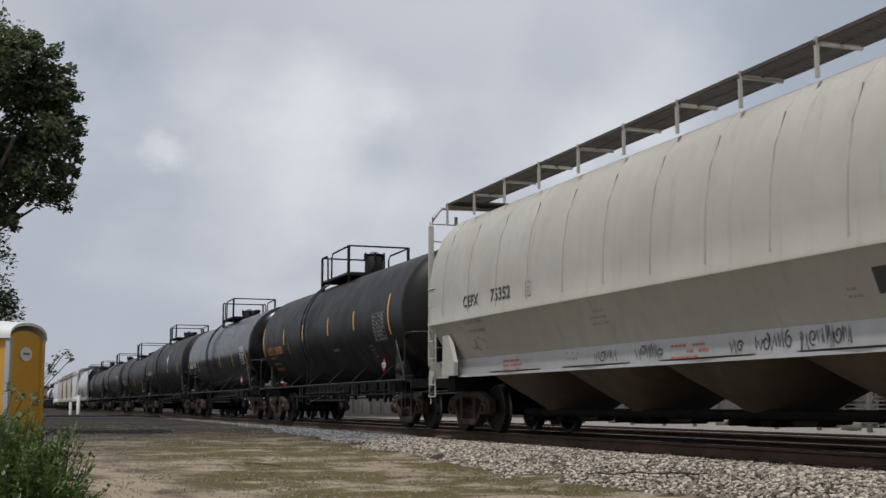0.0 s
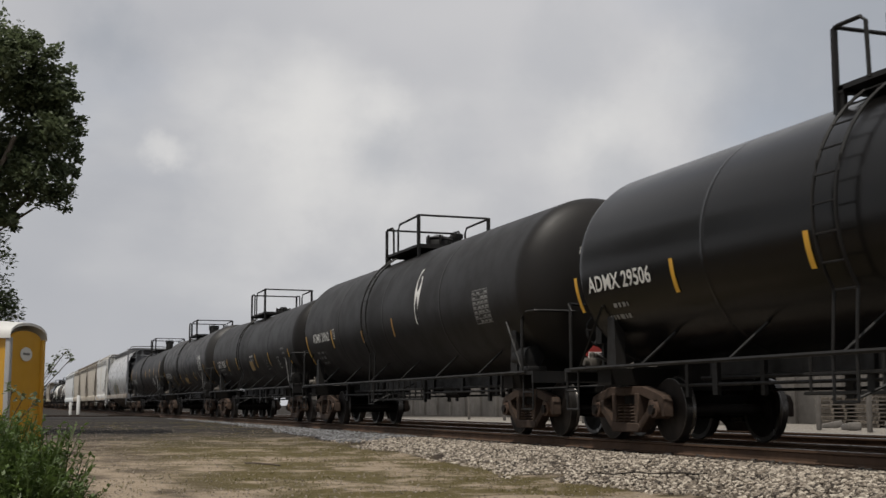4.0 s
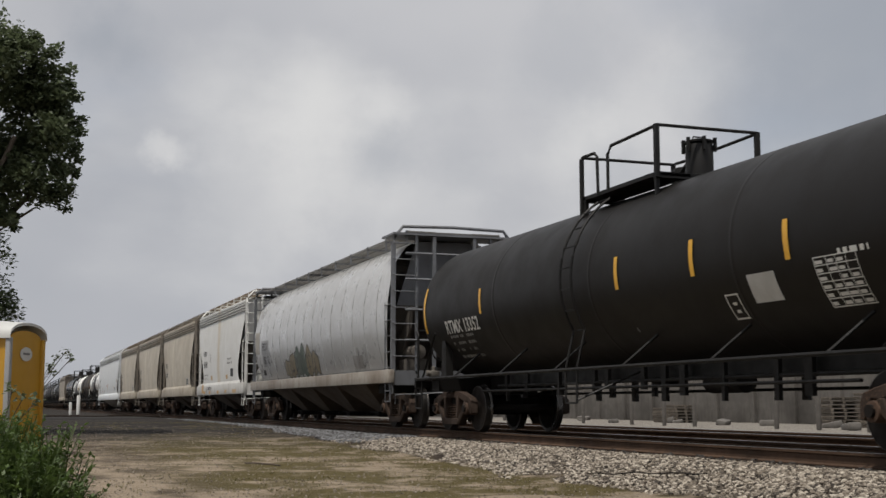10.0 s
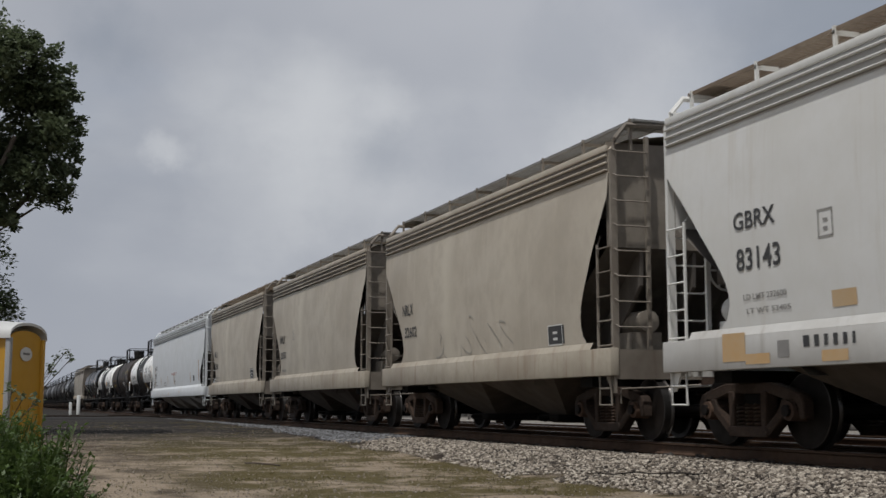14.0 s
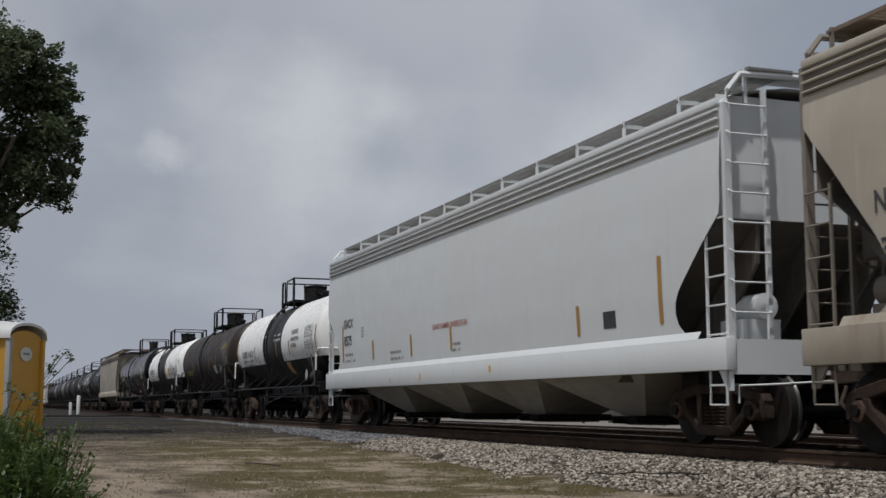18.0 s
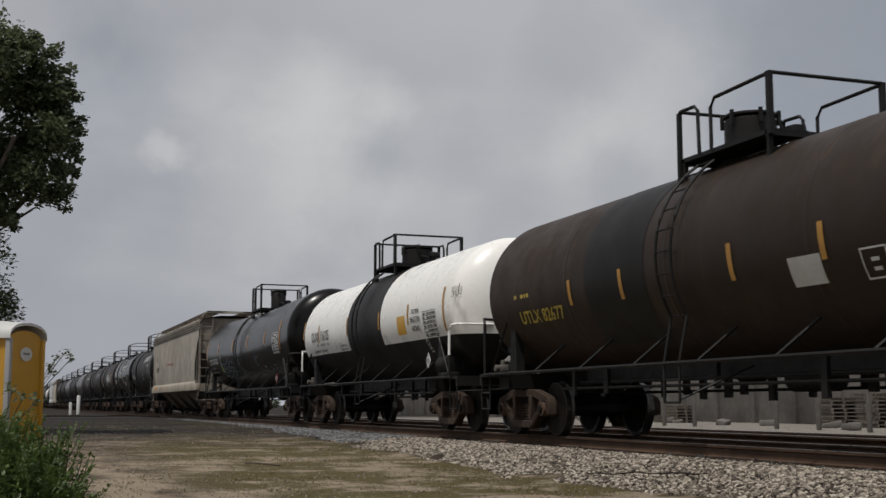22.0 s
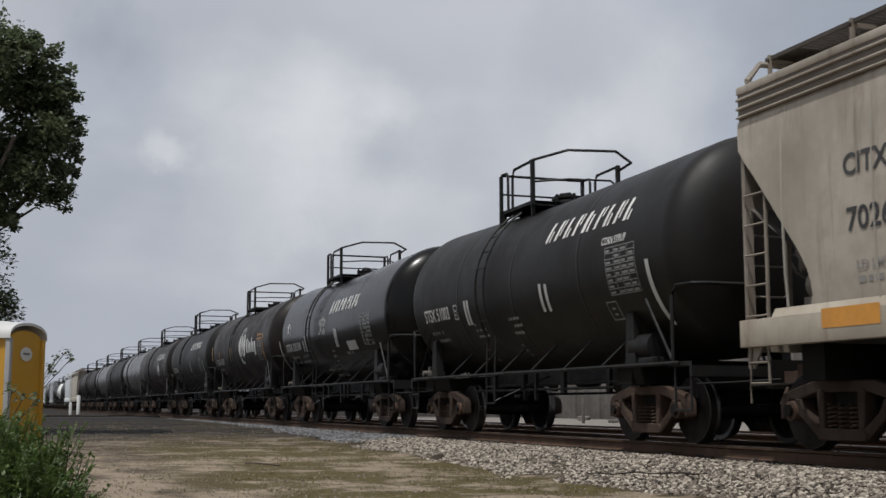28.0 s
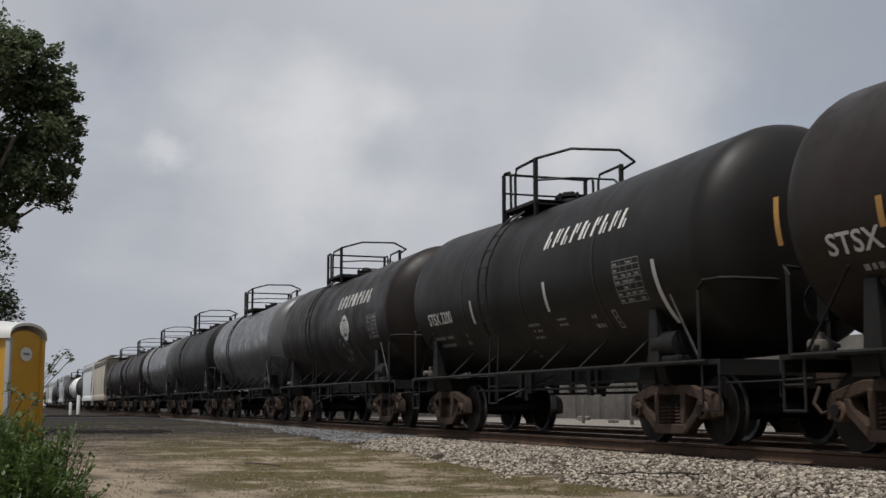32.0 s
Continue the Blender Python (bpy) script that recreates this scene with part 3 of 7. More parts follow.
def build_weeds():
    rng = random.Random(5)
    spots = [(0.06, 9.4, 1.00, 110), (-0.14, 9.1, 1.05, 90), (0.26, 9.6, 0.95, 100), (0.42, 9.9, 0.78, 80), (0.56, 10.2, 0.42, 40), (0.16, 8.8, 0.8, 90), (-0.25, 9.9, 1.12, 70), (0.36, 9.1, 0.66, 80),
             (0.05, 10.2, 1.0, 80)]
    for sx, sy, hh, n in spots:
        z0 = ground_height(sx, sy)
        bush = group_of("weed_clump", pose(sx, sy, z0 - 0.02), "bushy green roadside weeds", "weeds", "weeds by the lane")
        bm, st = bmesh.new(), bmesh.new()
        for _ in range(n):
            a, lean, h = rng.uniform(0, 6.28), rng.uniform(0.05, 0.30), hh * rng.uniform(0.55, 1.0)
            foot = Vector((rng.uniform(-0.14, 0.14), rng.uniform(-0.2, 0.2), 0))
            pts = [foot + Vector((math.cos(a) * lean * t * t, math.sin(a) * lean * t * t, h * t)) for t in (0, 0.35, 0.7, 1)]
            tube(st, pts, 0.0035, 3)
            for k in range(30):
                t = 0.15 + 0.85 * k / 29
                p = foot + Vector((math.cos(a) * lean * t * t, math.sin(a) * lean * t * t, h * t))
                d = Vector((rng.uniform(-1, 1), rng.uniform(-1, 1), rng.uniform(-0.2, 0.7))).normalized()
                b = d.cross(Vector((0.1, 0.2, 1))).normalized()
                s = rng.uniform(0.03, 0.065)
                v = [bm.verts.new(q) for q in (p, p + d * s * 0.5 + b * s * 0.28, p + d * s, p + d * s * 0.5 - b * s * 0.28)]
                bm.faces.new(v)
        part("stalk_growth", st, WEED, bush)
        part("foliage", bm, WEED, bush, smooth=False)


build_weeds()


def build_sapling():
    rng = random.Random(9)
    for (x, y, z), tips in (((0.50, 24.9, -0.35), [(0.36, -0.1, 1.62), (0.50, 0, 1.78), (0.66, -0.1, 1.90), (0.76, 0.1, 1.76), (0.42, 0.1, 1.50)]), ((0.05, 17.5, -0.42), [(0.42, 0.3, 1.0), (0.1, 0.1, 1.15), (0.25, 0.2, 1.05)])):
        sap = group_of("sapling", pose(x, y, z), "thin leafy sapling beside the portable toilet", "sapling", "saplings")
        wood, leaves = bmesh.new(), bmesh.new()
        for t in tips:
            tube(wood, [(0, 0, 0), (t[0] * 0.2, t[1] * 0.2, t[2] * 0.6), t], 0.008, 5)
            leaf_cloud(leaves, t, 0.14, 0.14, 0.09, 22, 0.075, rng)
        part("stem", wood, BARK, sap)
        part("foliage", leaves, LEAF, sap, smooth=False)


build_sapling()


def build_toilet():
    z0 = ground_height(0.1, 23.5)
    t = group_of("portable_toilet", pose(-0.06, 23.72, z0, 0, 0, 58), "yellow plastic portable toilet with a white domed roof", "portable toilet")
    h, w = 2.08, 0.545
    # the walls rise to an arch on the door side
    for k in range(4):
        m = Matrix.Rotation(k * math.pi / 2, 4, "Z")
        bm = bmesh.new()
        arch = [(-w + 0.03, 0.05), (w - 0.03, 0.05), (w - 0.03, h - 0.02)] + [((w - 0.03) * math.cos(a), h - 0.02 + 0.16 * math.sin(a)) for a in [math.pi * i / 10 for i in range(1, 10)]] + [(-w + 0.03, h - 0.02)]
        if k % 2 == 0:
            arch = [(-w + 0.03, 0.05), (w - 0.03, 0.05), (w - 0.03, h), (-w + 0.03, h)]
        prism(bm, arch, w - 0.03, w)
        for i in range(3):
            box(bm, w - 0.002, w + 0.012, -0.36 + i * 0.26, -0.20 + i * 0.26, 0.25, 0.9)
        bm.transform(m)
        bmesh.ops.recalc_face_normals(bm, faces=bm.faces[:])
        part("door" if k == 3 else "wall_panel", bm, TOILET_Y, t)
    for sx in (-1, 1):
        for sy in (-1, 1):
            part("corner_post", soft_box(sx * w - 0.05, sx * w + 0.05, sy * w - 0.05, sy * w + 0.05, 0.02, h, 0.02), GREYPOST if (sx, sy) == (-1, -1) else TOILET_Y, t)
    part("skid_base", soft_box(-w - 0.03, w + 0.03, -w - 0.03, w + 0.03, 0.0, 0.10, 0.02), STEELGREY, t)
    bm = bmesh.new()
    n = 14
    rows = []
    for j in range(7):
        y = -w - 0.06 + (2 * w + 0.12) * j / 6
        rows.append([bm.verts.new(((w + 0.07) * math.cos(math.pi * i / n), y, h - 0.02 + (0.30 - 0.05 * abs(j - 3) / 3) * math.sin(math.pi * i / n) ** 0.8)) for i in range(n + 1)])
    for a, c in zip(rows, rows[1:]):
        for i in range(n):
            bm.faces.new((a[i], a[i + 1], c[i + 1], c[i]))
    geo = bmesh.ops.extrude_face_region(bm, geom=bm.faces[:])
    bmesh.ops.translate(bm, verts=[v for v in geo["geom"] if isinstance(v, bmesh.types.BMVert)], vec=(0, 0, 0.05))
    bmesh.ops.recalc_face_normals(bm, faces=bm.faces[:])
    part("roof", bm, TOILET_W, t)
    bm = bmesh.new()
    ring = [bm.verts.new((0.20 * math.cos(i * math.tau / 24), -w - 0.014, 1.80 + 0.125 * math.sin(i * math.tau / 24))) for i in range(24)]
    bm.faces.new(ring)
    sign = part("sign", bm, TOILET_W, t, "white oval sign")
    bm = bmesh.new()
    box(bm, -0.11, 0.11, -w - 0.018, -w - 0.016, 1.785, 1.825)
    part("sign_print", bm, STEELGREY, sign)


build_toilet()


def stone_field(name, label, mat, count, place, size, seed, squash=0.75):
    """Angular broken stones, one mesh."""
    rng = random.Random(seed)
    base = [Vector((1, 0, 0)), Vector((-1, 0, 0)), Vector((0, 1, 0)), Vector((0, -1, 0)), Vector((0, 0, 1)), Vector((0, 0, -1)), Vector((0.6, 0.6, 0.5)), Vector((-0.6, 0.55, 0.55)), Vector((-0.5, -0.65, 0.5)), Vector((0.6, -0.55, 0.55))]
    tris = [(4, 6, 7), (4, 7, 8), (4, 8, 9), (4, 9, 6), (0, 2, 6), (2, 7, 6), (2, 1, 7), (1, 8, 7), (1, 3, 8), (3, 9, 8), (3, 0, 9), (0, 6, 9), (0, 5, 2), (2, 5, 1), (1, 5, 3), (3, 5, 0)]
    verts, faces = [], []
    for _ in range(count):
        x, y = place(rng)
        s = size * rng.uniform(0.55, 1.35)
        turn = Euler((rng.uniform(0, 6.3), rng.uniform(0, 6.3), rng.uniform(0, 6.3))).to_matrix()
        z = ground_height(x, y) + s * 0.3
        n = len(verts)
        for b in base:
            q = turn @ (b * rng.uniform(0.7, 1.15))
            verts.append((x + q.x * s, y + q.y * s, z + q.z * s * squash))
        faces += [tuple(n + i for i in t) for t in tris]
    me = bpy.data.meshes.new(name)
    me.from_pydata(verts, [], faces)
    me.materials.append(mat)
    tagged(new(name, me), label, "ballast", kind="stuff")


def shoulder(y0, y1):
    def place(rng):
        y = y0 + (y1 - y0) * rng.random() ** 1.25
        lo = 6.75 + 0.5 * noise.noise(Vector((y * 0.35, 2, 0))) + 0.02 * max(y - 12, 0)
        x = lo + (8.75 - lo) * rng.random() ** 0.85
        # tongues of grass and dirt reach into the edge
        if noise.noise(Vector((x * 1.3, y * 0.55, 9))) > 0.12 + 0.9 * smoothstep(6.9, 8.1, x):
            x = 7.4 + 1.3 * rng.random()
        return x, y
    return place


def stone_tint(name, a, b, c):
    """Stones that differ one from another."""
    m = surface(name, a, 0.9, dark=b, grain=14, amount=0.5, bump=0.004, bump_scale=60)
    nt = m.node_tree
    bs = next(n for n in nt.nodes if n.type == "BSDF_PRINCIPLED")
    g, r = nt.nodes.new("ShaderNodeNewGeometry"), nt.nodes.new("ShaderNodeValToRGB")
    r.color_ramp.elements[0].color, r.color_ramp.elements[1].color = (*c, 1), (*a, 1)
    e = r.color_ramp.elements.new(0.45)
    e.color = (*b, 1)
    nt.links.new(g.outputs["Random Per Island"], r.inputs[0])
    nt.links.new(r.outputs[0], bs.inputs["Base Color"])
    return m


PALE_STONE = stone_tint("pale_broken_stone", (0.47, 0.418, 0.345), (0.165, 0.136, 0.105), (0.028, 0.022, 0.018))
GREY_STONE = stone_tint("grey_broken_stone", (0.20, 0.203, 0.21), (0.105, 0.104, 0.106), (0.05, 0.047, 0.045))
# Bed stones: under-train shade is mixed into their dark tones
BED_STONE = stone_tint("shade_dark_bed_stone", (0.065, 0.058, 0.05), (0.036, 0.03, 0.026), (0.02, 0.017, 0.015))
DIRT_STONE = stone_tint("brown_pebble", (0.30, 0.26, 0.215), (0.19, 0.155, 0.12), (0.12, 0.098, 0.075))
stone_field("pale_ballast", "pale crushed-stone ballast beside the rails", PALE_STONE, 24000, shoulder(8.5, 27.5), 0.029, 11)
stone_field("grey_ballast", "grey crushed-stone ballast further along the rails", GREY_STONE, 9000, shoulder(26.0, 62), 0.042, 12)
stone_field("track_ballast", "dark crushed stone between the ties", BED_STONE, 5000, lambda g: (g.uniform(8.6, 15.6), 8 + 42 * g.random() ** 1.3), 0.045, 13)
stone_field("lane_pebbles", "loose pebbles on the dirt lane", DIRT_STONE, 6000, lambda g: (g.uniform(0.6, 7.4), 10 + 30 * g.random() ** 1.6), 0.014, 14)


def build_grass():
    rng = random.Random(21)
    verts, faces = [], []
    for _ in range(9000):
        y = 11 + 34 * rng.random() ** 1.5
        x = rng.uniform(0.4, 7.4)
        band = noise.noise(Vector((x * 0.55, y * 0.28, 7)))
        if band < -0.02 or (x < 3.0 and rng.random() < 0.75):
            continue
        z = ground_height(x, y)
        for _ in range(4):
            a, h, l = rng.uniform(0, 6.3), rng.uniform(0.012, 0.04), rng.uniform(0.01, 0.05)
            d = (math.cos(a), math.sin(a))
            px_, py_ = x + rng.uniform(-0.05, 0.05), y + rng.uniform(-0.05, 0.05)
            n = len(verts)
            verts += [(px_ - d[1] * 0.006, py_ + d[0] * 0.006, z - 0.01), (px_ + d[1] * 0.006, py_ - d[0] * 0.006, z - 0.01), (px_ + d[0] * l, py_ + d[1] * l, z + h)]
            faces.append((n, n + 1, n + 2))
    me = bpy.data.meshes.new("grass")
    me.from_pydata(verts, [], faces)
    me.materials.append(DRYGRASS)
    tagged(new("grass", me), "short dry olive grass along the lane", "grass", kind="stuff")


DRYGRASS = leaf_material("dry_olive_grass", (0.12, 0.10, 0.035), (0.085, 0.07, 0.026), (0.165, 0.135, 0.06))
build_grass()


def build_crossing():
    bm = bmesh.new()
    n = 24
    rows = []
    for i in range(n + 1):
        x = -40 + 48.3 * i / n
        rows.append([bm.verts.new((x, y, max(ground_height(x, y), ground_height(x, y - 2)) + d)) for y, d in ((55.0, -0.05), (55.2, 0.03), (63.8, 0.05), (64.0, -0.05))])
    for a, c in zip(rows, rows[1:]):
        for k in range(3):
            bm.faces.new((a[k], c[k], c[k + 1], a[k + 1]))
    bmesh.ops.recalc_face_normals(bm, faces=bm.faces[:])
    road = new("road", mesh_of("road", bm, ASPHALT))
    tagged(road, "dark asphalt road that crosses the tracks", "road", kind="structure")
    # low boxes give the dark strip along the far side of the road
    edge = group_of("crossing_edge", pose(0, 64.2, 0), "low dark strip at the edge of the level crossing", "crossing edge", kind="structure")
    for i in range(5):
        xa = 1.2 + 1.3 * i
        zb = ground_height(xa, 64.2)
        part("timber", soft_box(xa, xa + 1.28, -0.12, 0.12, zb - 0.1, zb + 0.10 + 0.012 * (i % 2), 0.012), TIE, edge)
    for x, y, h, r in ((4.34, 84.1, 0.80, 0.09), (4.83, 84.0, 1.22, 0.12)):
        post = lathe_z(bmesh.new(), [(-0.2, r), (h - 0.04, r), (h, r * 0.75)], segs=14)
        ob = new("marker_post", mesh_of("marker_post", post, TOILET_W))
        ob.location = (x, y, ground_height(x, y))
        tagged(ob, "white marker post by the crossing", "post", "marker posts")


build_crossing()


def build_yard():
    """Beyond the second track: a concrete wall with piers, a post fence and stacks of pallets."""
    wall = group_of("wall_yard", pose(31.5, 0, -0.25), "weathered concrete yard wall with piers", "wall", kind="structure")
    rng = random.Random(31)
    for i in range(44):
        y = 8 + i * 3.0
        bm = soft_box(-0.12, 0.12, y + 0.02, y + 2.98, -0.2, 3.5 + rng.uniform(-0.05, 0.05), 0.02)
        part("panel", bm, CONCRETE, wall)
        part("pier", soft_box(-0.26, 0.1, y - 0.16, y + 0.16, -0.2, 3.65, 0.02), CONCRETE, wall)
    for y in (30.08, 32.47, 34.7, 39.8, 42.0, 44.6, 49.0, 53.0, 27.5, 25.0, 58.0, 63.0):
        p = group_of("fence_post", pose(24.0, y, -0.27), "grey upright yard fence post", "fence post", "fence posts")
        part("shaft", soft_box(-0.06, 0.06, -0.06, 0.06, -0.2, 2.2, 0.01), CONCRETE, p)
        part("cap", soft_box(-0.08, 0.08, -0.08, 0.08, 2.2, 2.28, 0.01), CONCRETE, p)
    slat = mesh_of("board", soft_box(-0.6, 0.6, -0.05, 0.05, -0.011, 0.011, 0.003), PALLETM)
    block = mesh_of("bearer", soft_box(-0.05, 0.05, -0.5, 0.5, -0.045, 0.045, 0.006), PALLETM)
    for x, y, n in ((28.3, 37.2, 8), (28.6, 35.4, 9), (29.0, 33.2, 6), (28.2, 48.0, 6), (28.8, 50.0, 5)):
        s = group_of("pallet_stack", pose(x, y, -0.25, 0, 0, rng.uniform(-8, 8)), "stack of weathered grey timber pallets", "pallets", "pallet stacks")
        for k in range(n):
            off, tw = rng.uniform(-0.05, 0.05), rng.uniform(-0.05, 0.05)
            for bx in (-0.5, 0, 0.5):
                b = part("bearer", block, None, s)
                b.location = (bx + off, 0, k * 0.135 + 0.047)
            for j in range(6):
                b = part("board", slat, None, s)
                b.location, b.rotation_euler = (off, -0.45 + 0.18 * j, k * 0.135 + 0.105), (0, 0, tw * 0.2)
    rngs = random.Random(41)
    for i in range(14):
        b = new("concrete_rubble", mesh_of("concrete_rubble", soft_box(-0.3, 0.3, -0.2, 0.2, 0, 0.22, 0.05), CONCRETE))
        b.location = (rngs.uniform(25, 29.5), rngs.uniform(28, 60), -0.27)
        b.rotation_euler = (rngs.uniform(-0.2, 0.2), rngs.uniform(-0.2, 0.2), rngs.uniform(0, 3))
        s = rngs.uniform(0.5, 1.3)
        b.scale = (s, s, s)
        tagged(b, "broken concrete block on the yard ground", "rubble", "concrete rubble")


build_yard()


def build_far_trees():
    rng = random.Random(17)
    for i in range(40):
        y, x = rng.uniform(260, 340), 0
        x = -30 + i * 2.2 + rng.uniform(-1, 1)
        h = rng.uniform(4, 8)
        t = group_of("far_tree", pose(x, y, -0.3), "hazy dark tree far down the line", "tree", "far trees")
        bm = bmesh.new()
        leaf_cloud(bm, (0, 0, h * 0.62), h * 0.4, h * 0.4, h * 0.38, 420, 0.5, rng)
        part("crown", bm, FARLEAF, t, smooth=False)
        part("trunk", tube(bmesh.new(), [(0, 0, -0.2), (0.1, 0, h * 0.6)], 0.18, 6), BARK, t)


build_far_trees()


def build_far_bushes():
    rng = random.Random(23)
    for i in range(44):
        x, y = 13 + i * 1.9 + rng.uniform(-0.6, 0.6), rng.uniform(250, 330)
        b = group_of("far_bush", pose(x, y, -0.3), "low dark bush in the far distance", "bush", "far bushes")
        bm = bmesh.new()
        leaf_cloud(bm, (0, 0, 1.1), 1.9, 1.9, 1.5 * rng.uniform(0.8, 1.2), 260, 0.55, rng)
        part("foliage", bm, FARLEAF, b, smooth=False)


build_far_bushes()


CABLE = ((7.2, 14.6), (7.74, 12.6))


def build_lane_litter():
    """A dropped black cable on the ballast and a stick on the lane."""
    pts = []
    for i in range(12):
        x, y = CABLE[0][0] + (CABLE[1][0] - CABLE[0][0]) * i / 11, CABLE[0][1] + (CABLE[1][1] - CABLE[0][1]) * i / 11
        pts.append((x, y, ground_height(x, y) + 0.06 + 0.012 * math.sin(i * 1.7)))
    tagged(new("cable", mesh_of("cable", tube(bmesh.new(), pts, 0.008, 6), GRIME)), "thin black cable lying on the pale ballast", "cable")
    pts = [(3.8 + 0.09 * i, 20.2 - 0.12 * i, ground_height(3.8 + 0.09 * i, 20.2 - 0.12 * i) + 0.02) for i in range(6)]
    tagged(new("stick", mesh_of("stick", tube(bmesh.new(), pts, 0.014, 5), BARK)), "dark dry stick on the dirt lane", "stick")


build_lane_litter()
# ---- freight cars: car space has x to the far side, y up the line, z = 0 on the rails ----


def build_truck_meshes():
    out = {}
    # cast frame: arched top chord with jaws over the bearings, slanting tension arms, spring columns and seat
    top = [(-1.14, 0.56), (-1.08, 0.66), (-0.90, 0.71), (-0.50, 0.80), (0.50, 0.80), (0.90, 0.71), (1.08, 0.66), (1.14, 0.56), (1.14, 0.36), (1.06, 0.36), (1.04, 0.54),
           (0.94, 0.59), (0.80, 0.58), (0.44, 0.67), (-0.44, 0.67), (-0.80, 0.58), (-0.94, 0.59), (-1.04, 0.54), (-1.06, 0.36), (-1.14, 0.36)]
    bm = bmesh.new()
    prism(bm, top, -0.075, 0.075)
    prism(bm, [(-0.40, 0.13), (0.40, 0.13), (0.44, 0.20), (0.40, 0.27), (-0.40, 0.27), (-0.44, 0.20)], -0.10, 0.10)
    for k in (-1, 1):
        prism(bm, [(k * 0.40, 0.14), (k * 0.84, 0.46), (k * 0.84, 0.60), (k * 0.72, 0.60), (k * 0.70, 0.50), (k * 0.36, 0.26)][::k], -0.085, 0.085)
        prism(bm, [(k * 0.29, 0.24), (k * 0.39, 0.24), (k * 0.42, 0.70), (k * 0.29, 0.70)][::k], -0.09, 0.09)
    bmesh.ops.recalc_face_normals(bm, faces=bm.faces[:])
    bmesh.ops.bevel(bm, geom=[e for e in bm.edges if len(e.link_faces) == 2 and e.calc_face_angle(0) > 0.6], offset=0.014, segments=1, affect="EDGES")
    out["side_frame"] = mesh_of("side_frame", bm, IRON)
    bm = lathe_x(bmesh.new(), [(-0.12, 0.085), (-0.115, 0.115), (-0.03, 0.125), (0.16, 0.13)], 14, 0.0, 0.457)
    for i in range(3):
        a = 0.5 + i * math.tau / 3
        lathe_x(bm, [(-0.14, 0.022), (-0.11, 0.022)], 6, 0.06 * math.cos(a), 0.457 + 0.06 * math.sin(a))
    box(bm, -0.05, 0.05, -0.15, 0.15, 0.575, 0.66)
    out["axle_bearing"] = mesh_of("axle_bearing", bm, RUST)
    bm = bmesh.new()
    tube(bm, [(0.07 * math.cos(a), 0.07 * math.sin(a), 0.27 + 0.27 * a / (5.5 * math.tau)) for a in [i * math.tau / 8 for i in range(45)]], 0.014, 4)
    out["spring"] = mesh_of("spring", bm, IRON)
    bm = bmesh.new()
    box(bm, -0.98, 0.98, -0.21, 0.21, 0.53, 0.68)
    box(bm, -0.40, 0.40, -0.17, 0.17, 0.68, 0.80)
    for s in (-1, 1):
        tube(bm, [(-0.8, s * 0.42, 0.38), (0, s * 0.36, 0.36), (0.8, s * 0.42, 0.38)], 0.035, 6)
        for e in (-1, 1):
            box(bm, e * 0.74 - 0.05, e * 0.74 + 0.05, s * 0.40 - 0.02, s * 0.40 + 0.03, 0.28, 0.52)
    out["bolster"] = mesh_of("bolster", bm, GRIME)
    bm = bmesh.new()
    prof = [(-1.16, 0.07), (-1.0, 0.075), (-0.90, 0.09), (-0.865, 0.17), (-0.835, 0.36), (-0.84, 0.44), (-0.835, 0.452), (-0.735, 0.458), (-0.720, 0.475),
            (-0.700, 0.484), (-0.685, 0.47), (-0.684, 0.40), (-0.72, 0.34), (-0.745, 0.17), (-0.69, 0.12), (-0.68, 0.085), (0, 0.08)]
    kinds = [0, 0, 0, 0, 0, 1, 1, 1, 1, 1, 1, 0, 0, 0, 0, 0]
    full = prof + [(-x, r) for x, r in prof[-2::-1]]
    lathe_x(bm, full, 28, mi=kinds + kinds[::-1])
    out["wheelset"] = mesh_of("wheelset", bm, [WHEELM, TREAD])
    return out


TRUCK = build_truck_meshes()
WHEELSETS = []


def add_truck(car, y, label="rusty cast truck with two wheelsets", spin=True):
    t = new("truck")
    t.parent, t.location = car, (0, y, 0)
    t.empty_display_size = 0.2
    for s in (-1, 1):
        f = part("side_frame", TRUCK["side_frame"], None, t)
        f.location = (s * 1.0, 0, 0)
        f.rotation_euler = (0, 0, 0 if s < 0 else math.pi)
        for dy in (-0.889, 0.889):
            b = part("axle_bearing", TRUCK["axle_bearing"], None, t)
            b.location, b.rotation_euler = (s * 1.0, dy, 0), (0, 0, 0 if s < 0 else math.pi)
        for dy in (-0.19, 0.0, 0.19):
            part("spring", TRUCK["spring"], None, t).location = (s * 1.02, dy, 0)
    part("bolster", TRUCK["bolster"], None, t)
    for s in (-1, 1):
        w = part("wheelset", TRUCK["wheelset"], None, t)
        w.location = (0, s * 0.889, 0.462)
        WHEELSETS.append((w, y + s * 0.889, car))
    tagged(t, label)
    return t


def build_coupler():
    bm = bmesh.new()
    box(bm, -0.08, 0.08, -0.75, 0, 0.80, 0.97)
    prism(bm, [(-0.12, 0.74), (0.16, 0.74), (0.20, 0.80), (0.20, 0.98), (0.16, 1.03), (-0.12, 1.03)], -0.16, 0.02)
    prism(bm, [(0.0, 0.72), (0.13, 0.72), (0.16, 0.78), (0.16, 1.0), (0.13, 1.05), (0.0, 1.05)], 0.03, 0.15)
    tube(bm, [(0.1, -0.3, 0.75), (0.3, -0.15, 0.55), (0.33, 0.05, 0.42), (0.25, 0.3, 0.5)], 0.025, 6)
    return mesh_of("coupler", bm, IRON)


COUPLER = build_coupler()


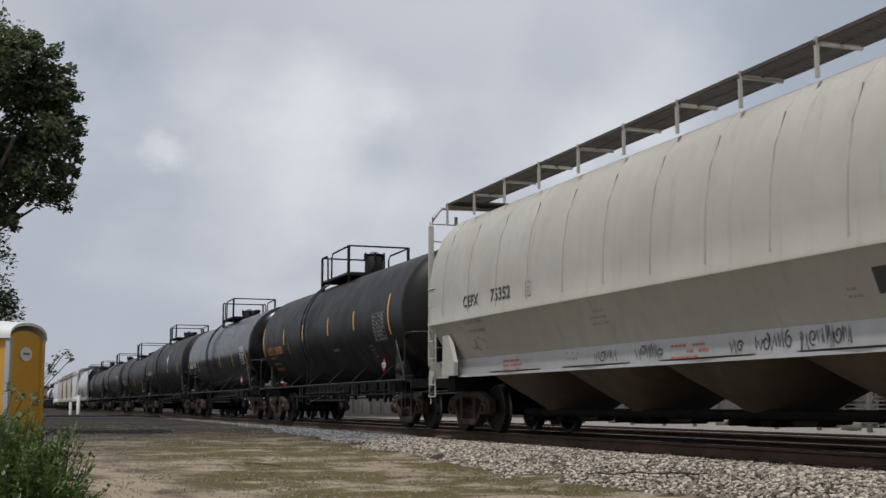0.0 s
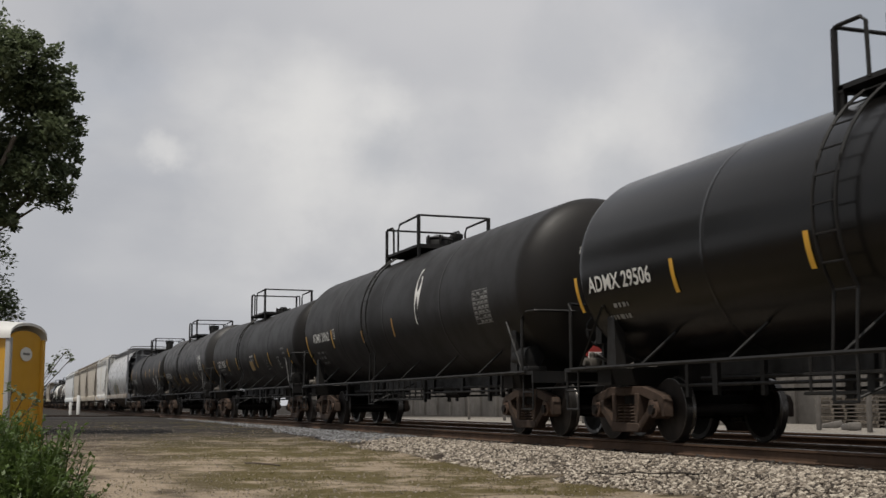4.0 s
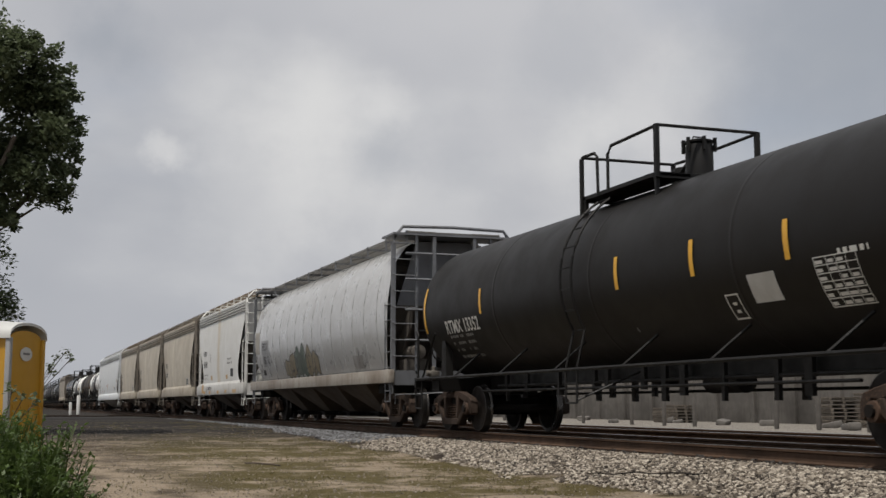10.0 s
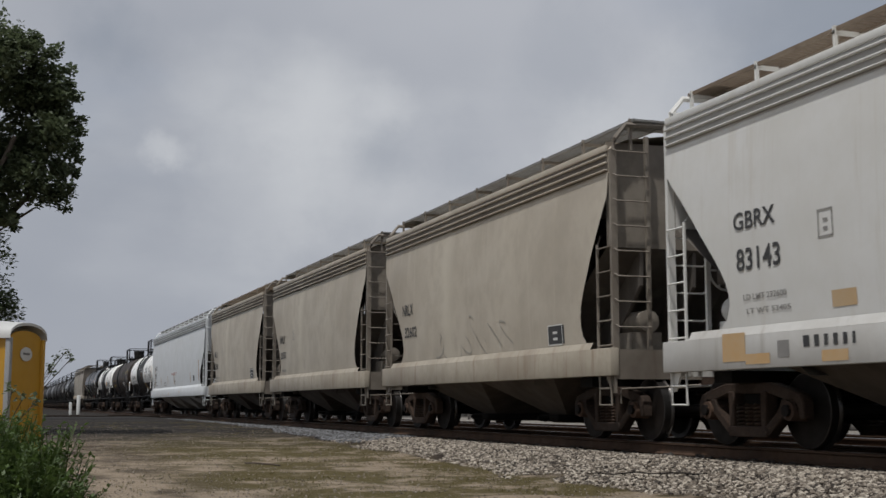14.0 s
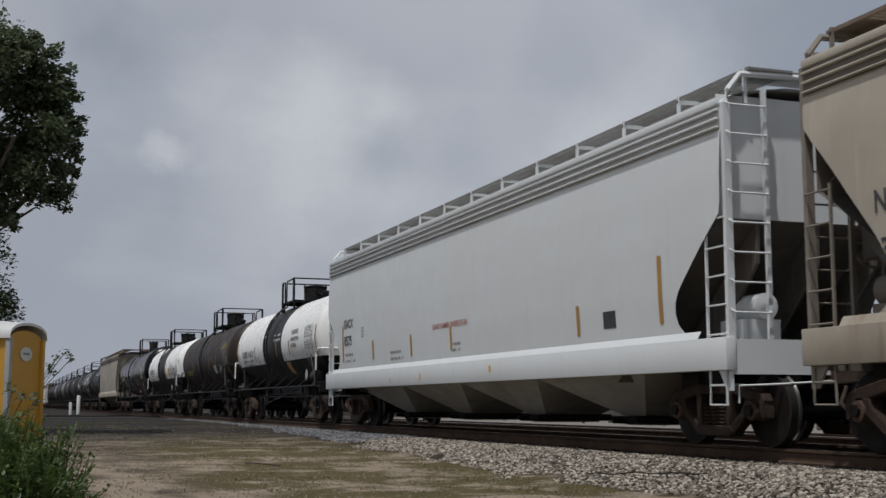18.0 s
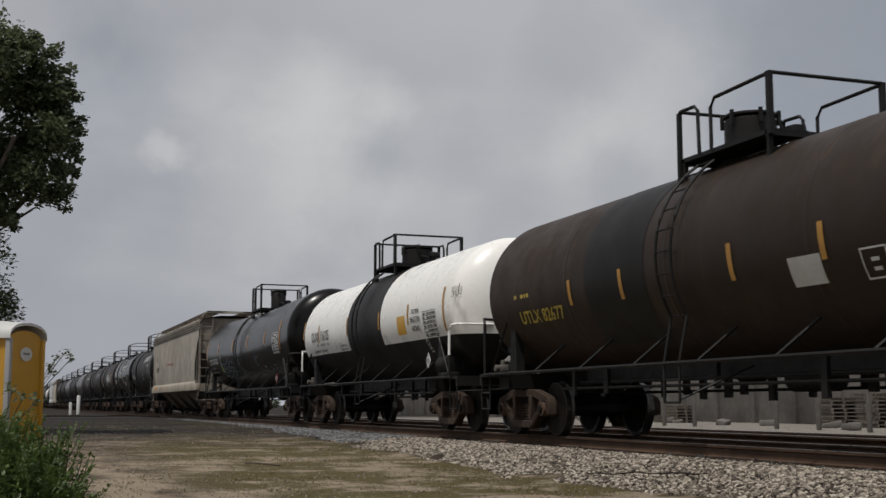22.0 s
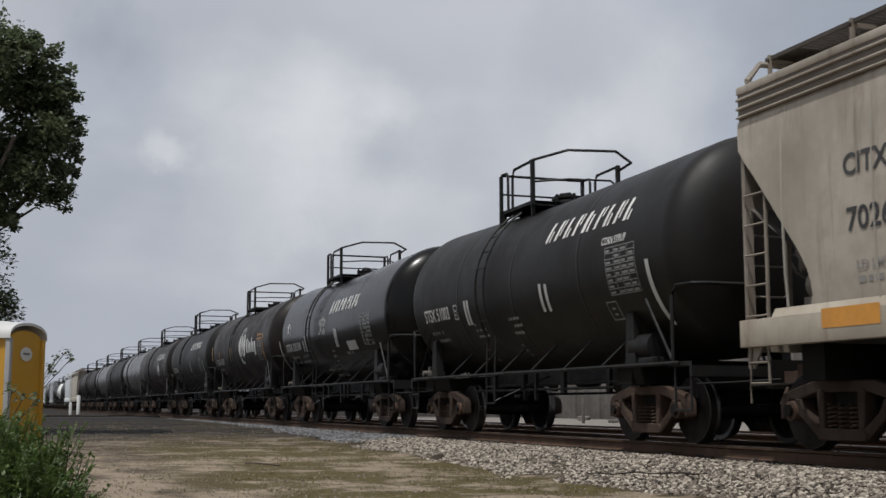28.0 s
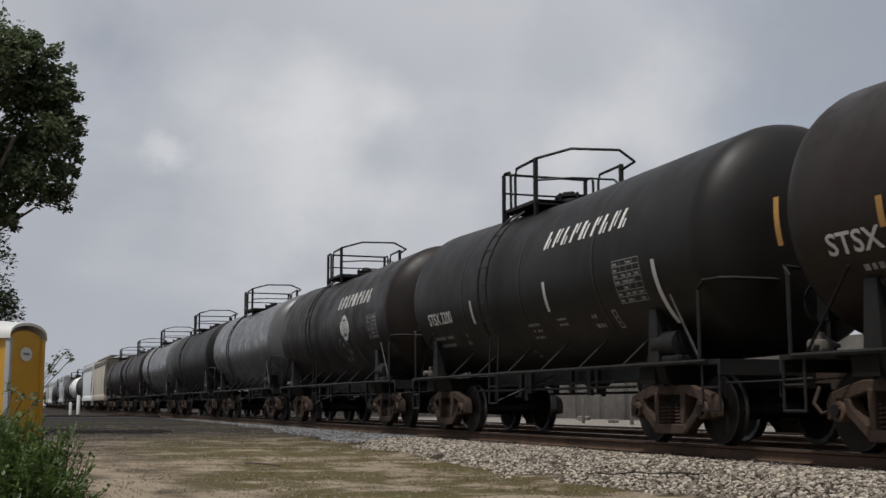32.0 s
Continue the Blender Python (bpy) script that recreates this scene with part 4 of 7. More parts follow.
def add_couplers(car, half):
    for s in (-1, 1):
        c = part("coupler", COUPLER, None, car, "rusty knuckle coupler with an air hose")
        c.location = (0, s * (half - 0.16), 0)
        c.rotation_euler = (0, 0, 0 if s > 0 else math.pi)


# ---- marks on the near side ----
class Side:
    """Maps (along, height) of the near side to points in car space; along grows towards +y."""

    def __init__(self, zc=0.0, r=0.0, profile=None, rise=0.0, shift=0.0):
        self.zc, self.r, self.profile, self.rise, self.shift = zc, r, profile, rise, shift

    def point(self, y, z, lift):
        y += self.shift
        if self.r:
            zc = self.zc + self.rise * abs(y)
            d = min(max((z - zc) / self.r, -0.999), 0.999)
            c = math.sqrt(1 - d * d)
            return Vector((-(self.r + lift) * c, y, zc + (self.r + lift) * d))
        p = self.profile
        for (x0, z0), (x1, z1) in zip(p, p[1:]):
            if z0 <= z <= z1 or (z < z0 and (x0, z0) == p[0]):
                t = (z - z0) / max(z1 - z0, 1e-6)
                return Vector((x0 + (x1 - x0) * t - lift, y, z))
        return Vector((p[-1][0] - lift, y, z))


def patch(side, y, z, w, h, slant=0.0, lift=0.005, ny=1, bm=None):
    """A thin sheet that follows the side: y its left end (greater y), z its foot."""
    bm = bm or bmesh.new()
    nz = max(2, int(h / 0.12) + 1)
    ny = max(ny, 1)
    grid = [[bm.verts.new(side.point(y - w * i / ny + slant * j / nz, z + h * j / nz, lift)) for i in range(ny + 1)] for j in range(nz + 1)]
    for j in range(nz):
        for i in range(ny):
            bm.faces.new((grid[j][i], grid[j + 1][i], grid[j + 1][i + 1], grid[j][i + 1]))
    return bm


def write(side, text, y, z, h, squeeze=0.85, lift=0.009, slant=0.0, bm=None):
    pts, faces = letters(text)
    bm = bm or bmesh.new()
    vs = [bm.verts.new(side.point(y - (u + slant * v) * h * squeeze, z + v * h, lift)) for u, v in pts]
    for f in faces:
        try:
            bm.faces.new([vs[i] for i in f])
        except ValueError:
            pass
    return bm


def bars(side, y, z, w, rows, h, rng, fill=0.8, lift=0.006, slant=0.0):
    """Small writing that cannot be read: broken bars, row under row."""
    bm = bmesh.new()
    for k in range(rows):
        u, end = 0.0, w * rng.uniform(0.75, 1.0)
        while u < end:
            seg = min(rng.uniform(0.03, 0.11) * (1 + w * 0.2), end - u)
            if seg > 0.02 and rng.random() < fill:
                patch(side, y - u, z - k * h * 1.8, seg, h * 0.72, bm=bm, lift=lift)
            u += seg + h * 0.5
    return bm


def data_table(side, y, z, w, h, rng, lift=0.006):
    """A stencilled chart: a grid of cells with small bars."""
    bm = bmesh.new()
    rows = max(3, int(h / 0.085))
    for k in range(rows + 1):
        patch(side, y, z + h * k / rows, w, 0.012, bm=bm, lift=lift)
    for u in (0.0, 0.3, 0.52, 0.76, 1.0):
        patch(side, y - (w - 0.012) * u, z, 0.012, h, bm=bm, lift=lift)
    for k in range(rows):
        for u in (0.03, 0.33, 0.55, 0.79):
            if rng.random() < 0.8:
                patch(side, y - w * u, z + h * (k + 0.25) / rows, w * rng.uniform(0.12, 0.19), h * 0.42 / rows, bm=bm, lift=lift)
    return bm


def frame_mark(side, y, z, w, h, t=0.02, lift=0.006):
    bm = bmesh.new()
    for a in ((y, z, w, t), (y, z + h - t, w, t), (y, z, t, h), (y - w + t, z, t, h)):
        patch(side, *a, bm=bm, lift=lift)
    patch(side, y - w * 0.35, z + h * 0.25, w * 0.3, h * 0.12, bm=bm, lift=lift)
    patch(side, y - w * 0.35, z + h * 0.55, w * 0.3, h * 0.12, bm=bm, lift=lift)
    return bm


def scrawl(side, y, z, w, h, rng, strokes=7, thick=0.03, lift=0.007):
    """Spray-painted loops and strokes that spell nothing."""
    bm = bmesh.new()
    for k in range(strokes):
        cx, cy = y - w * (k + 0.5) / strokes, z + h * rng.uniform(0.35, 0.65)
        rx, ry, ph = w / strokes * rng.uniform(0.4, 0.8), h * rng.uniform(0.25, 0.5), rng.uniform(0, 6)
        n, sweep = 16, rng.uniform(2.5, 5.5)
        prev = None
        for i in range(n + 1):
            a = ph + sweep * i / n
            py, pz = cx + rx * math.cos(a), cy + ry * math.sin(a * 1.0 + 0.4 * k)
            q = (bm.verts.new(side.point(py, pz, lift)), bm.verts.new(side.point(py + thick * 0.6, pz + thick, lift)))
            if prev:
                bm.faces.new((prev[0], prev[1], q[1], q[0]))
            prev = q
    return bm


def stroke(bm, side, pts, thick, lift):
    """A flat sprayed line through (along, height) points."""
    pts = [Vector(p) for p in pts]
    prev = None
    for i, p in enumerate(pts):
        d = (pts[min(i + 1, len(pts) - 1)] - pts[max(i - 1, 0)]).normalized()
        n = Vector((-d.y, d.x)) * thick / 2
        q = (bm.verts.new(side.point(p.x + n.x, p.y + n.y, lift)), bm.verts.new(side.point(p.x - n.x, p.y - n.y, lift)))
        if prev:
            bm.faces.new((prev[0], prev[1], q[1], q[0]))
        prev = q


def bubble_parts(side, y, z, w, h, n, rng, thick, lift=0.008):
    """Outlined rounded shapes in a row, each with an inner loop; they spell nothing."""
    out = []
    for k in range(n):
        cy, cz = y - w * (k + 0.5) / n, z + h * (0.5 + rng.uniform(-0.08, 0.08))
        ry, rz, pw, tilt = w / n * 0.56, h * rng.uniform(0.38, 0.5), rng.uniform(2.2, 4.5), rng.uniform(-0.25, 0.25)
        for f in (1.0, 0.3):
            bm, pts = bmesh.new(), []
            for i in range(25):
                u = i * math.tau / 24
                cu, su = math.cos(u), math.sin(u)
                py, pz = ry * f * math.copysign(abs(cu) ** (2 / pw), cu), rz * f * math.copysign(abs(su) ** (2 / pw), su)
                pts.append((cy + py + tilt * pz, cz + pz + 0.06 * h * f * math.sin(3 * u + k)))
            stroke(bm, side, pts, thick, lift + 0.0005 * (k % 2))
            out.append(bm)
    return out


def tag_parts(side, y, z, w, h, n, rng, thick, lift=0.008):
    """Quick pointed hand strokes in a row that spell nothing."""
    out = []
    for k in range(n):
        bm = bmesh.new()
        u0, g = y - w * k / n, w / n
        lo, hi = z + h * rng.uniform(0.0, 0.2), z + h * rng.uniform(0.7, 1.0)
        if k % 3 == 1:
            ph, turn = rng.uniform(0, 6), rng.choice((-0.6, 0.6))
            pts = [(u0 - g * (0.5 + (0.15 + 0.03 * i) * math.cos(ph + i * turn)), (lo + hi) / 2 + (hi - lo) * (0.15 + 0.03 * i) * math.sin(ph + i * turn)) for i in range(13)]
        else:
            m = rng.randint(3, 5)
            pts = [(u0 - g * (0.95 * i / m + rng.uniform(-0.12, 0.12)), (lo if i % 2 else hi) + h * rng.uniform(-0.12, 0.12)) for i in range(m + 1)]
        stroke(bm, side, pts, thick, lift)
        out.append(bm)
    return out


# ---- tank cars ----
def arc_ladder(bm, y, r, zc, a0, a1, half=0.2, gap=0.14, rungs=0.3, rail=0.022):
    """Two bars bent round the tank from angle a0 to a1 (radians above level), with rungs."""
    R = r + gap
    n = 14
    for s in (-1, 1):
        pts = [(-R * math.cos(a0 + (a1 - a0) * i / n), y + s * half, zc + R * math.sin(a0 + (a1 - a0) * i / n)) for i in range(n + 1)]
        tube(bm, pts, rail, 5)
    k = int(R * (a1 - a0) / rungs)
    for i in range(k + 1):
        a = a0 + (a1 - a0) * i / k
        p = (-R * math.cos(a), zc + R * math.sin(a))
        tube(bm, [(p[0], y - half, p[1]), (p[0], y + half, p[1])], 0.013, 5)


def head_marks(car, text, th, head, r, zc, ink=None):
    """Reporting mark and small lines on the leading dished end."""
    def at(x, z):
        k = min(math.hypot(x, z - zc) / r, 0.99)
        return Vector((x, -th + head * (1 - math.sqrt(1 - k * k)) - 0.012, z))
    pts, faces = letters(text)
    wide = max(p[0] for p in pts)
    bm = bmesh.new()
    vs = [bm.verts.new(at(-0.58 + 0.38 * u / wide, zc + 0.46 + 0.125 * v)) for u, v in pts]
    for f in faces:
        try:
            bm.faces.new([vs[i] for i in f])
        except ValueError:
            pass
    part("lettering", bm, ink or INKW, car, "stencilled marking", smooth=False)
    bm = bmesh.new()
    for k, (u0, u1) in enumerate(((-0.46, -0.22), (-0.38, -0.28), (-0.42, -0.24), (-0.40, -0.24))):
        z = zc + 0.34 - k * 0.11
        bm.faces.new([bm.verts.new(at(x, zz)) for x, zz in ((u0, z), (u1, z), (u1, z + 0.045), (u0, z + 0.045))])
    part("small_writing", bm, ink or INKG, car, smooth=False)


def tank_car(name, s_mid, length, r, top, paint, label, tank_half=None, platform=0.0, plat_len=2.5, dome=(0.0, 0.33, 0.5), pipe_z=1.08, rail_h=0.8,
             arched=False, trucks=None, pick=None, mats=None, stripes=(), stripe_mat=None, near_ladder=True, seams=3, frame_paint=None,
             end_paint=None, hanger=False, rise=0.0, head_text="", head_ink=None, trk_in=(0.0, 0.0), shift=0.0, un="", tail_in=0.0):
    car = group_of(name, pose(TRACK_X, s_mid, 0), label, "tank car", "freight cars of the train")
    half = length / 2
    zc = top - r
    th = tank_half or half - 0.5
    fp = frame_paint or PIPE
    trk = trucks or half - 1.75
    at = {-1: trk - trk_in[0], 1: trk - trk_in[1]}
    platform += shift
    # shell with dished ends and raised seams
    head, rings = 0.60, 10
    st = [(-th + head * (1 - math.cos(a)), max(r * math.sin(a), 0.02)) for a in [i / rings * math.pi / 2 for i in range(rings + 1)]]
    body = th - head
    ys = [-body + 2 * body * i / (seams + 1) for i in range(1, seams + 1)]
    mid = []
    for y in ys:
        mid += [(y - 0.07, r), (y - 0.02, r), (y - 0.012, r + 0.003), (y + 0.012, r + 0.003), (y + 0.02, r), (y + 0.07, r)]
    if pick:
        mid = []
        for band in pick[1]:
            mid += [(band[0], r), (band[1], r)]
    mid = sorted(mid + [(-body + 0.06, r), (body - 0.06, r)])
    full = st + mid + [(-y, rr) for y, rr in reversed(st)]
    bm = lathe_y(bmesh.new(), full, 56, zc)
    if pick:
        cut, bands = pick
        bmesh.ops.bisect_plane(bm, geom=bm.verts[:] + bm.edges[:] + bm.faces[:], plane_co=(0, 0, cut), plane_no=(0, 0, 1))
        for f in bm.faces:
            c = f.calc_center_median()
            f.material_index = 0 if c.z < cut or any(lo < c.y < hi for lo, hi in bands) else 1
    for v in bm.verts:
        v.co.z += rise * abs(v.co.y)
        if v.co.y > body - 0.1:
            v.co.y -= tail_in
    part("tank", bm, mats or [paint], car)
    side = Side(zc, r, rise=rise, shift=shift)
    # top platform, rails, dome
    pw, pl, pz = 0.87, plat_len / 2, top + 0.02
    bm = bmesh.new()
    for x0, x1 in ((-pw, -0.30), (0.30, pw)):
        box(bm, x0, x1, platform - pl, platform + pl, pz - 0.03, pz + 0.03)
    for yy in (-pl, pl - 0.12):
        box(bm, -pw, pw, platform + yy, platform + yy + 0.12, pz - 0.06, pz + 0.02)
    for x in (-pw + 0.04, pw - 0.04):
        for yy in (-pl + 0.08, pl - 0.08):
            box(bm, x - 0.03, x + 0.03, platform + yy - 0.03, platform + yy + 0.03, zc + math.sqrt(r * r - x * x) - 0.03, pz)
    part("top_platform", bm, fp, car)
    h = rail_h
    for x in (-pw, pw):
        bm = bmesh.new()
        tube(bm, [(x, platform + pl, pz), (x, platform + pl, pz + h - 0.05), (x, platform + pl - 0.06, pz + h), (x, platform + pl * 0.62, pz + h - 0.01),
                  (x, platform + pl * 0.55, pz + h - 0.08), (x, platform + pl * 0.53, pz)], 0.026, 6)
        tube(bm, [(x, platform + pl * 0.25, pz), (x, platform + pl * 0.25, pz + h - 0.12), (x, platform + pl * 0.15, pz + h), (x, platform - pl, pz + h + 0.02)], 0.026, 6)
        box(bm, x - 0.035, x + 0.035, platform - pl - 0.035, platform - pl + 0.035, pz - 0.05, pz + h + 0.04)
        box(bm, x - 0.03, x + 0.03, platform + pl - 0.03, platform + pl + 0.03, pz - 0.3, pz + h - 0.02)
        part("handrail", bm, fp, car)
    for e, yy in ((1, platform + pl), (-1, platform - pl)):
        bm = bmesh.new()
        zt = pz + h + (0.0 if e > 0 else 0.03)
        if arched and e < 0:
            tube(bm, [(-pw, yy, zt), (-pw * 0.45, yy - 0.50, zt + 0.12), (pw * 0.55, yy - 0.68, zt + 0.12), (pw * 1.05, yy - 0.45, zt - 0.02), (pw, yy, zt - 0.10)], 0.026, 6)
        else:
            tube(bm, [(-pw, yy, zt), (pw, yy, zt)], 0.026, 6)
        if arched:
            bow = 0.45 if e < 0 else 0.0
            tube(bm, [(-pw, yy, pz + h * 0.5), (-pw * 0.4, yy - bow, pz + h * 0.5), (pw * 0.5, yy - bow * 1.2, pz + h * 0.5), (pw, yy, pz + h * 0.5)], 0.02, 6)
        part("end_rail", bm, fp, car)
    dy, dr, dh = dome
    bm = lathe_z(bmesh.new(), [(top - 0.12, dr * 1.15), (top + 0.06, dr * 1.15), (top + 0.07, dr), (top + dh - 0.03, dr), (top + dh, dr * 0.93), (top + dh + 0.02, dr * 0.3)], 0, platform + dy, 22)
    manway = part("manway_dome", bm, fp, car)
    bm = lathe_z(bmesh.new(), [(top + dh + 0.024, dr * 1.04), (top + dh + 0.055, dr * 1.04), (top + dh + 0.075, dr * 0.7)], 0, platform + dy, 20)
    tube(bm, [(-0.12, platform + dy, top + dh + 0.06), (-0.1, platform + dy, top + dh + 0.12), (0.1, platform + dy, top + dh + 0.12), (0.12, platform + dy, top + dh + 0.06)], 0.012, 5)
    part("lid", bm, fp, manway)
    for i in range(6):
        a = i * math.tau / 6 + 0.3
        bx, by = (dr + 0.03) * math.cos(a), platform + dy + (dr + 0.03) * math.sin(a)
        part("eye_bolt", box(bmesh.new(), bx - 0.022, bx + 0.022, by - 0.022, by + 0.022, top + dh - 0.12, top + dh + 0.09), fp, manway)
    vy = platform + dy + (0.8 if dy < -0.3 else -0.8)
    bm = lathe_z(bmesh.new(), [(top - 0.05, 0.10), (top + 0.24, 0.10), (top + 0.25, 0.14), (top + 0.34, 0.14), (top + 0.36, 0.08)], 0.18, vy, 14)
    tube(bm, [(0.1, vy, top + 0.2), (0.0, (vy + platform + dy) / 2, top + 0.3), (0, platform + dy, top + 0.25)], 0.035, 6)
    part("safety_valve", bm, fp, car)
    # ladder on the side, bent round the shell, down to a stirrup
    if near_ladder:
        bm = bmesh.new()
        ly = platform + 0.42 * pl if not arched else platform - 0.12
        arc_ladder(bm, ly, r, zc, -0.55, 1.0)
        zb = zc + (r + 0.14) * math.sin(-0.55)
        xb = -(r + 0.14) * math.cos(0.55)
        for s in (-1, 1):
            tube(bm, [(xb, ly + s * 0.2, zb), (-1.46, ly + s * 0.2, pipe_z), (-1.46, ly + s * 0.2, 0.56)], 0.02, 5)
            tube(bm, [(-1.46, ly - 0.2, 0.56 + (s + 1) * 0.15), (-1.46, ly + 0.2, 0.56 + (s + 1) * 0.15)], 0.016, 5)
        tube(bm, [(-1.46, ly - 0.2, 0.6), (-0.5, ly - 0.5, 1.05)], 0.016, 5)
        part("ladder", bm, fp, car)
    # long grab pipe with brackets
    for sx in (-1, 1):
        bm = bmesh.new()
        tube(bm, [(sx * 1.46, -half + 0.9, pipe_z), (sx * 1.46, half - 0.9, pipe_z)], 0.03, 6)
        n = 6
        for i in range(n):
            y = -trk + 1.4 + (2 * trk - 2.8) * i / (n - 1)
            a = math.asin(max(-0.98, min(0.98, (pipe_z + 0.45 - zc) / r)))
            tube(bm, [(sx * 1.46, y, pipe_z), (sx * (r * math.cos(a)), y - 0.25, pipe_z + 0.45)], 0.022, 5)
        part("grab_pipe", bm, fp, car)
    # stub sills, bolsters, end platforms and rails
    for e in (-1, 1):
        bm = bmesh.new()
        ya, yb = e * (half - 0.55), e * (at[e] - 1.3)
        y0, y1 = min(ya, yb), max(ya, yb)
        box(bm, -0.28, 0.28, y0, y1, 0.74, 1.12)
        box(bm, -1.42, 1.42, e * at[e] - 0.22, e * at[e] + 0.22, 0.82, 1.06)
        part("stub_sill", bm, GRIME, car)
        for sx in (-1, 1):
            bm = bmesh.new()
            a = math.asin(max(-0.98, min(0.98, (1.75 - zc) / r)))
            xs = r * math.cos(a)
            prism(bm, [(e * at[e] - 0.16, 0.95), (e * at[e] + 0.16, 0.95), (e * at[e] + 0.10, 1.85), (e * at[e] - 0.10, 1.85)], sx * (xs - 0.1), sx * (xs + 0.06))
            bmesh.ops.recalc_face_normals(bm, faces=bm.faces[:])
            part("saddle", bm, fp, car)
        bm = bmesh.new()
        yo = e * (half - 0.62)
        box(bm, -1.44, 1.44, min(yo, yo - e * 0.55), max(yo, yo - e * 0.55), 1.04, 1.10)
        box(bm, -1.44, 1.44, min(yo, yo - e * 0.06), max(yo, yo - e * 0.06), 0.90, 1.10)
        for sx in (-1, 1):
            for dy2 in (0.05, 0.45):
                tube(bm, [(sx * 1.42, yo - e * dy2, 1.05), (sx * 1.42, yo - e * dy2, 0.45)], 0.018, 5)
            tube(bm, [(sx * 1.42, yo - e * 0.05, 0.46), (sx * 1.42, yo - e * 0.45, 0.46)], 0.018, 5)
            tube(bm, [(sx * 1.42, yo - e * 0.05, 0.75), (sx * 1.42, yo - e * 0.45, 0.75)], 0.018, 5)
        part("end_platform", bm, fp, car)
        zr, ins = 2.12, 0.5 if e < 0 else 0.2
        for sx in (-1, 1):
            part("rail_post", tube(bmesh.new(), [(sx * 1.42, yo - e * ins, 1.08), (sx * 1.42, yo - e * ins, 1.54)], 0.025, 6), fp, car)
        bm = bmesh.new()
        tube(bm, [(-1.42, yo - e * ins, 1.52), (-1.42, yo - e * ins, zr - 0.12), (-1.40, yo - e * (ins - 0.08), zr), (-1.36, yo - e * 0.08, zr), (-1.2, yo, zr), (1.2, yo, zr), (1.36, yo - e * 0.08, zr),
                  (1.40, yo - e * (ins - 0.08), zr), (1.42, yo - e * ins, zr - 0.12), (1.42, yo - e * ins, 1.52)], 0.028, 6)
        part("end_handrail", bm, end_paint or fp, car)
        for sx in (-1, 1):
            part("rail_brace", tube(bmesh.new(), [(sx * 1.42, yo - e * 0.5, 1.1), (sx * 1.40, yo - e * 1.25, 2.0)], 0.020, 5), fp, car)
        # uncoupling lever and air hose bracket below the end
        bm = bmesh.new()
        tube(bm, [(-1.40, yo + e * 0.05, 0.62), (-1.40, yo + e * 0.06, 0.80), (-0.9, yo + e * 0.08, 0.82), (-0.3, yo + e * 0.3, 0.86)], 0.014, 5)
        part("uncoupling_lever", bm, fp, car)
    # brake gear at the leading end, piping below
    yl = -at[-1]
    bm = bmesh.new()
    lathe_y(bm, [(yl - 0.55, 0.05), (yl - 0.53, 0.19), (yl + 0.05, 0.19), (yl + 0.10, 0.08)], 14, 0.0)
    bmesh.ops.translate(bm, verts=bm.verts[:], vec=(-1.15, 0, 1.36))
    tube(bm, [(-1.2, yl - 0.3, 1.3), (-1.2, yl + 0.3, 1.25), (-0.9, yl + 0.9, 1.15)], 0.03, 6)
    part("brake_cylinder", bm, fp, car)
    bm = soft_box(-1.3, -0.95, yl - 0.62, yl - 0.18, 1.10, 1.20, 0.02)
    part("cylinder_bracket", bm, fp, car)
    # valves and hand brake on the trailing end platform
    yv = half - 1.0
    bm = soft_box(-1.22, -1.02, yv - 0.10, yv + 0.10, 1.12, 1.26, 0.03)
    lathe_x(bm, [(-1.31, 0.03), (-1.30, 0.065), (-1.22, 0.065)], 10, yv - 0.02, 1.20)
    lathe_z(bm, [(1.26, 0.05), (1.33, 0.05), (1.35, 0.03)], -1.12, yv + 0.03, 10)
    tube(bm, [(-1.1, yv + 0.1, 1.25), (-0.95, yv + 0.25, 1.32), (-0.7, yv + 0.25, 1.2)], 0.028, 6)
    part("brake_valve", bm, VALVE, car, "dusty pale grey brake valve")
    bm = bmesh.new()
    tube(bm, [(-0.75 + 0.26 * math.cos(u), half - 0.55, 1.72 + 0.26 * math.sin(u)) for u in [i * math.tau / 18 for i in range(18)]], 0.018, 5, closed=True)
    for i in range(3):
        u = i * math.pi / 3
        tube(bm, [(-0.75 - 0.25 * math.cos(u), half - 0.55, 1.72 - 0.25 * math.sin(u)), (-0.75 + 0.25 * math.cos(u), half - 0.55, 1.72 + 0.25 * math.sin(u))], 0.014, 5)
    box(bm, -0.86, -0.64, half - 0.78, half - 0.58, 1.5, 1.92)
    box(bm, -0.79, -0.71, half - 0.72, half - 0.64, 1.08, 1.5)
    part("brake_wheel", bm, fp, car)
    # rods, levers and hangers below the belly
    rg = random.Random(int(s_mid))
    bot = top - 2 * r
    ya, yb = -at[-1] + 1.3, at[1] - 1.3
    bm = bmesh.new()
    box(bm, -0.42, 0.42, ya, yb, 0.94, bot + 0.10)
    for x, z, rr in ((-0.55, 0.90, 0.03), (0.35, 0.74, 0.025), (-0.9, 0.80, 0.025)):
        tube(bm, [(x, ya, z), (x, yb, z)], rr, 6)
    y = ya + 0.2
    while y < yb:
        x = rg.choice((-0.9, -0.55, 0.0, 0.35))
        box(bm, x - 0.03, x + 0.03, y - 0.03, y + 0.03 + rg.uniform(0, 0.10), rg.uniform(0.58, 0.80), 1.14)
        y += rg.uniform(0.25, 0.8)
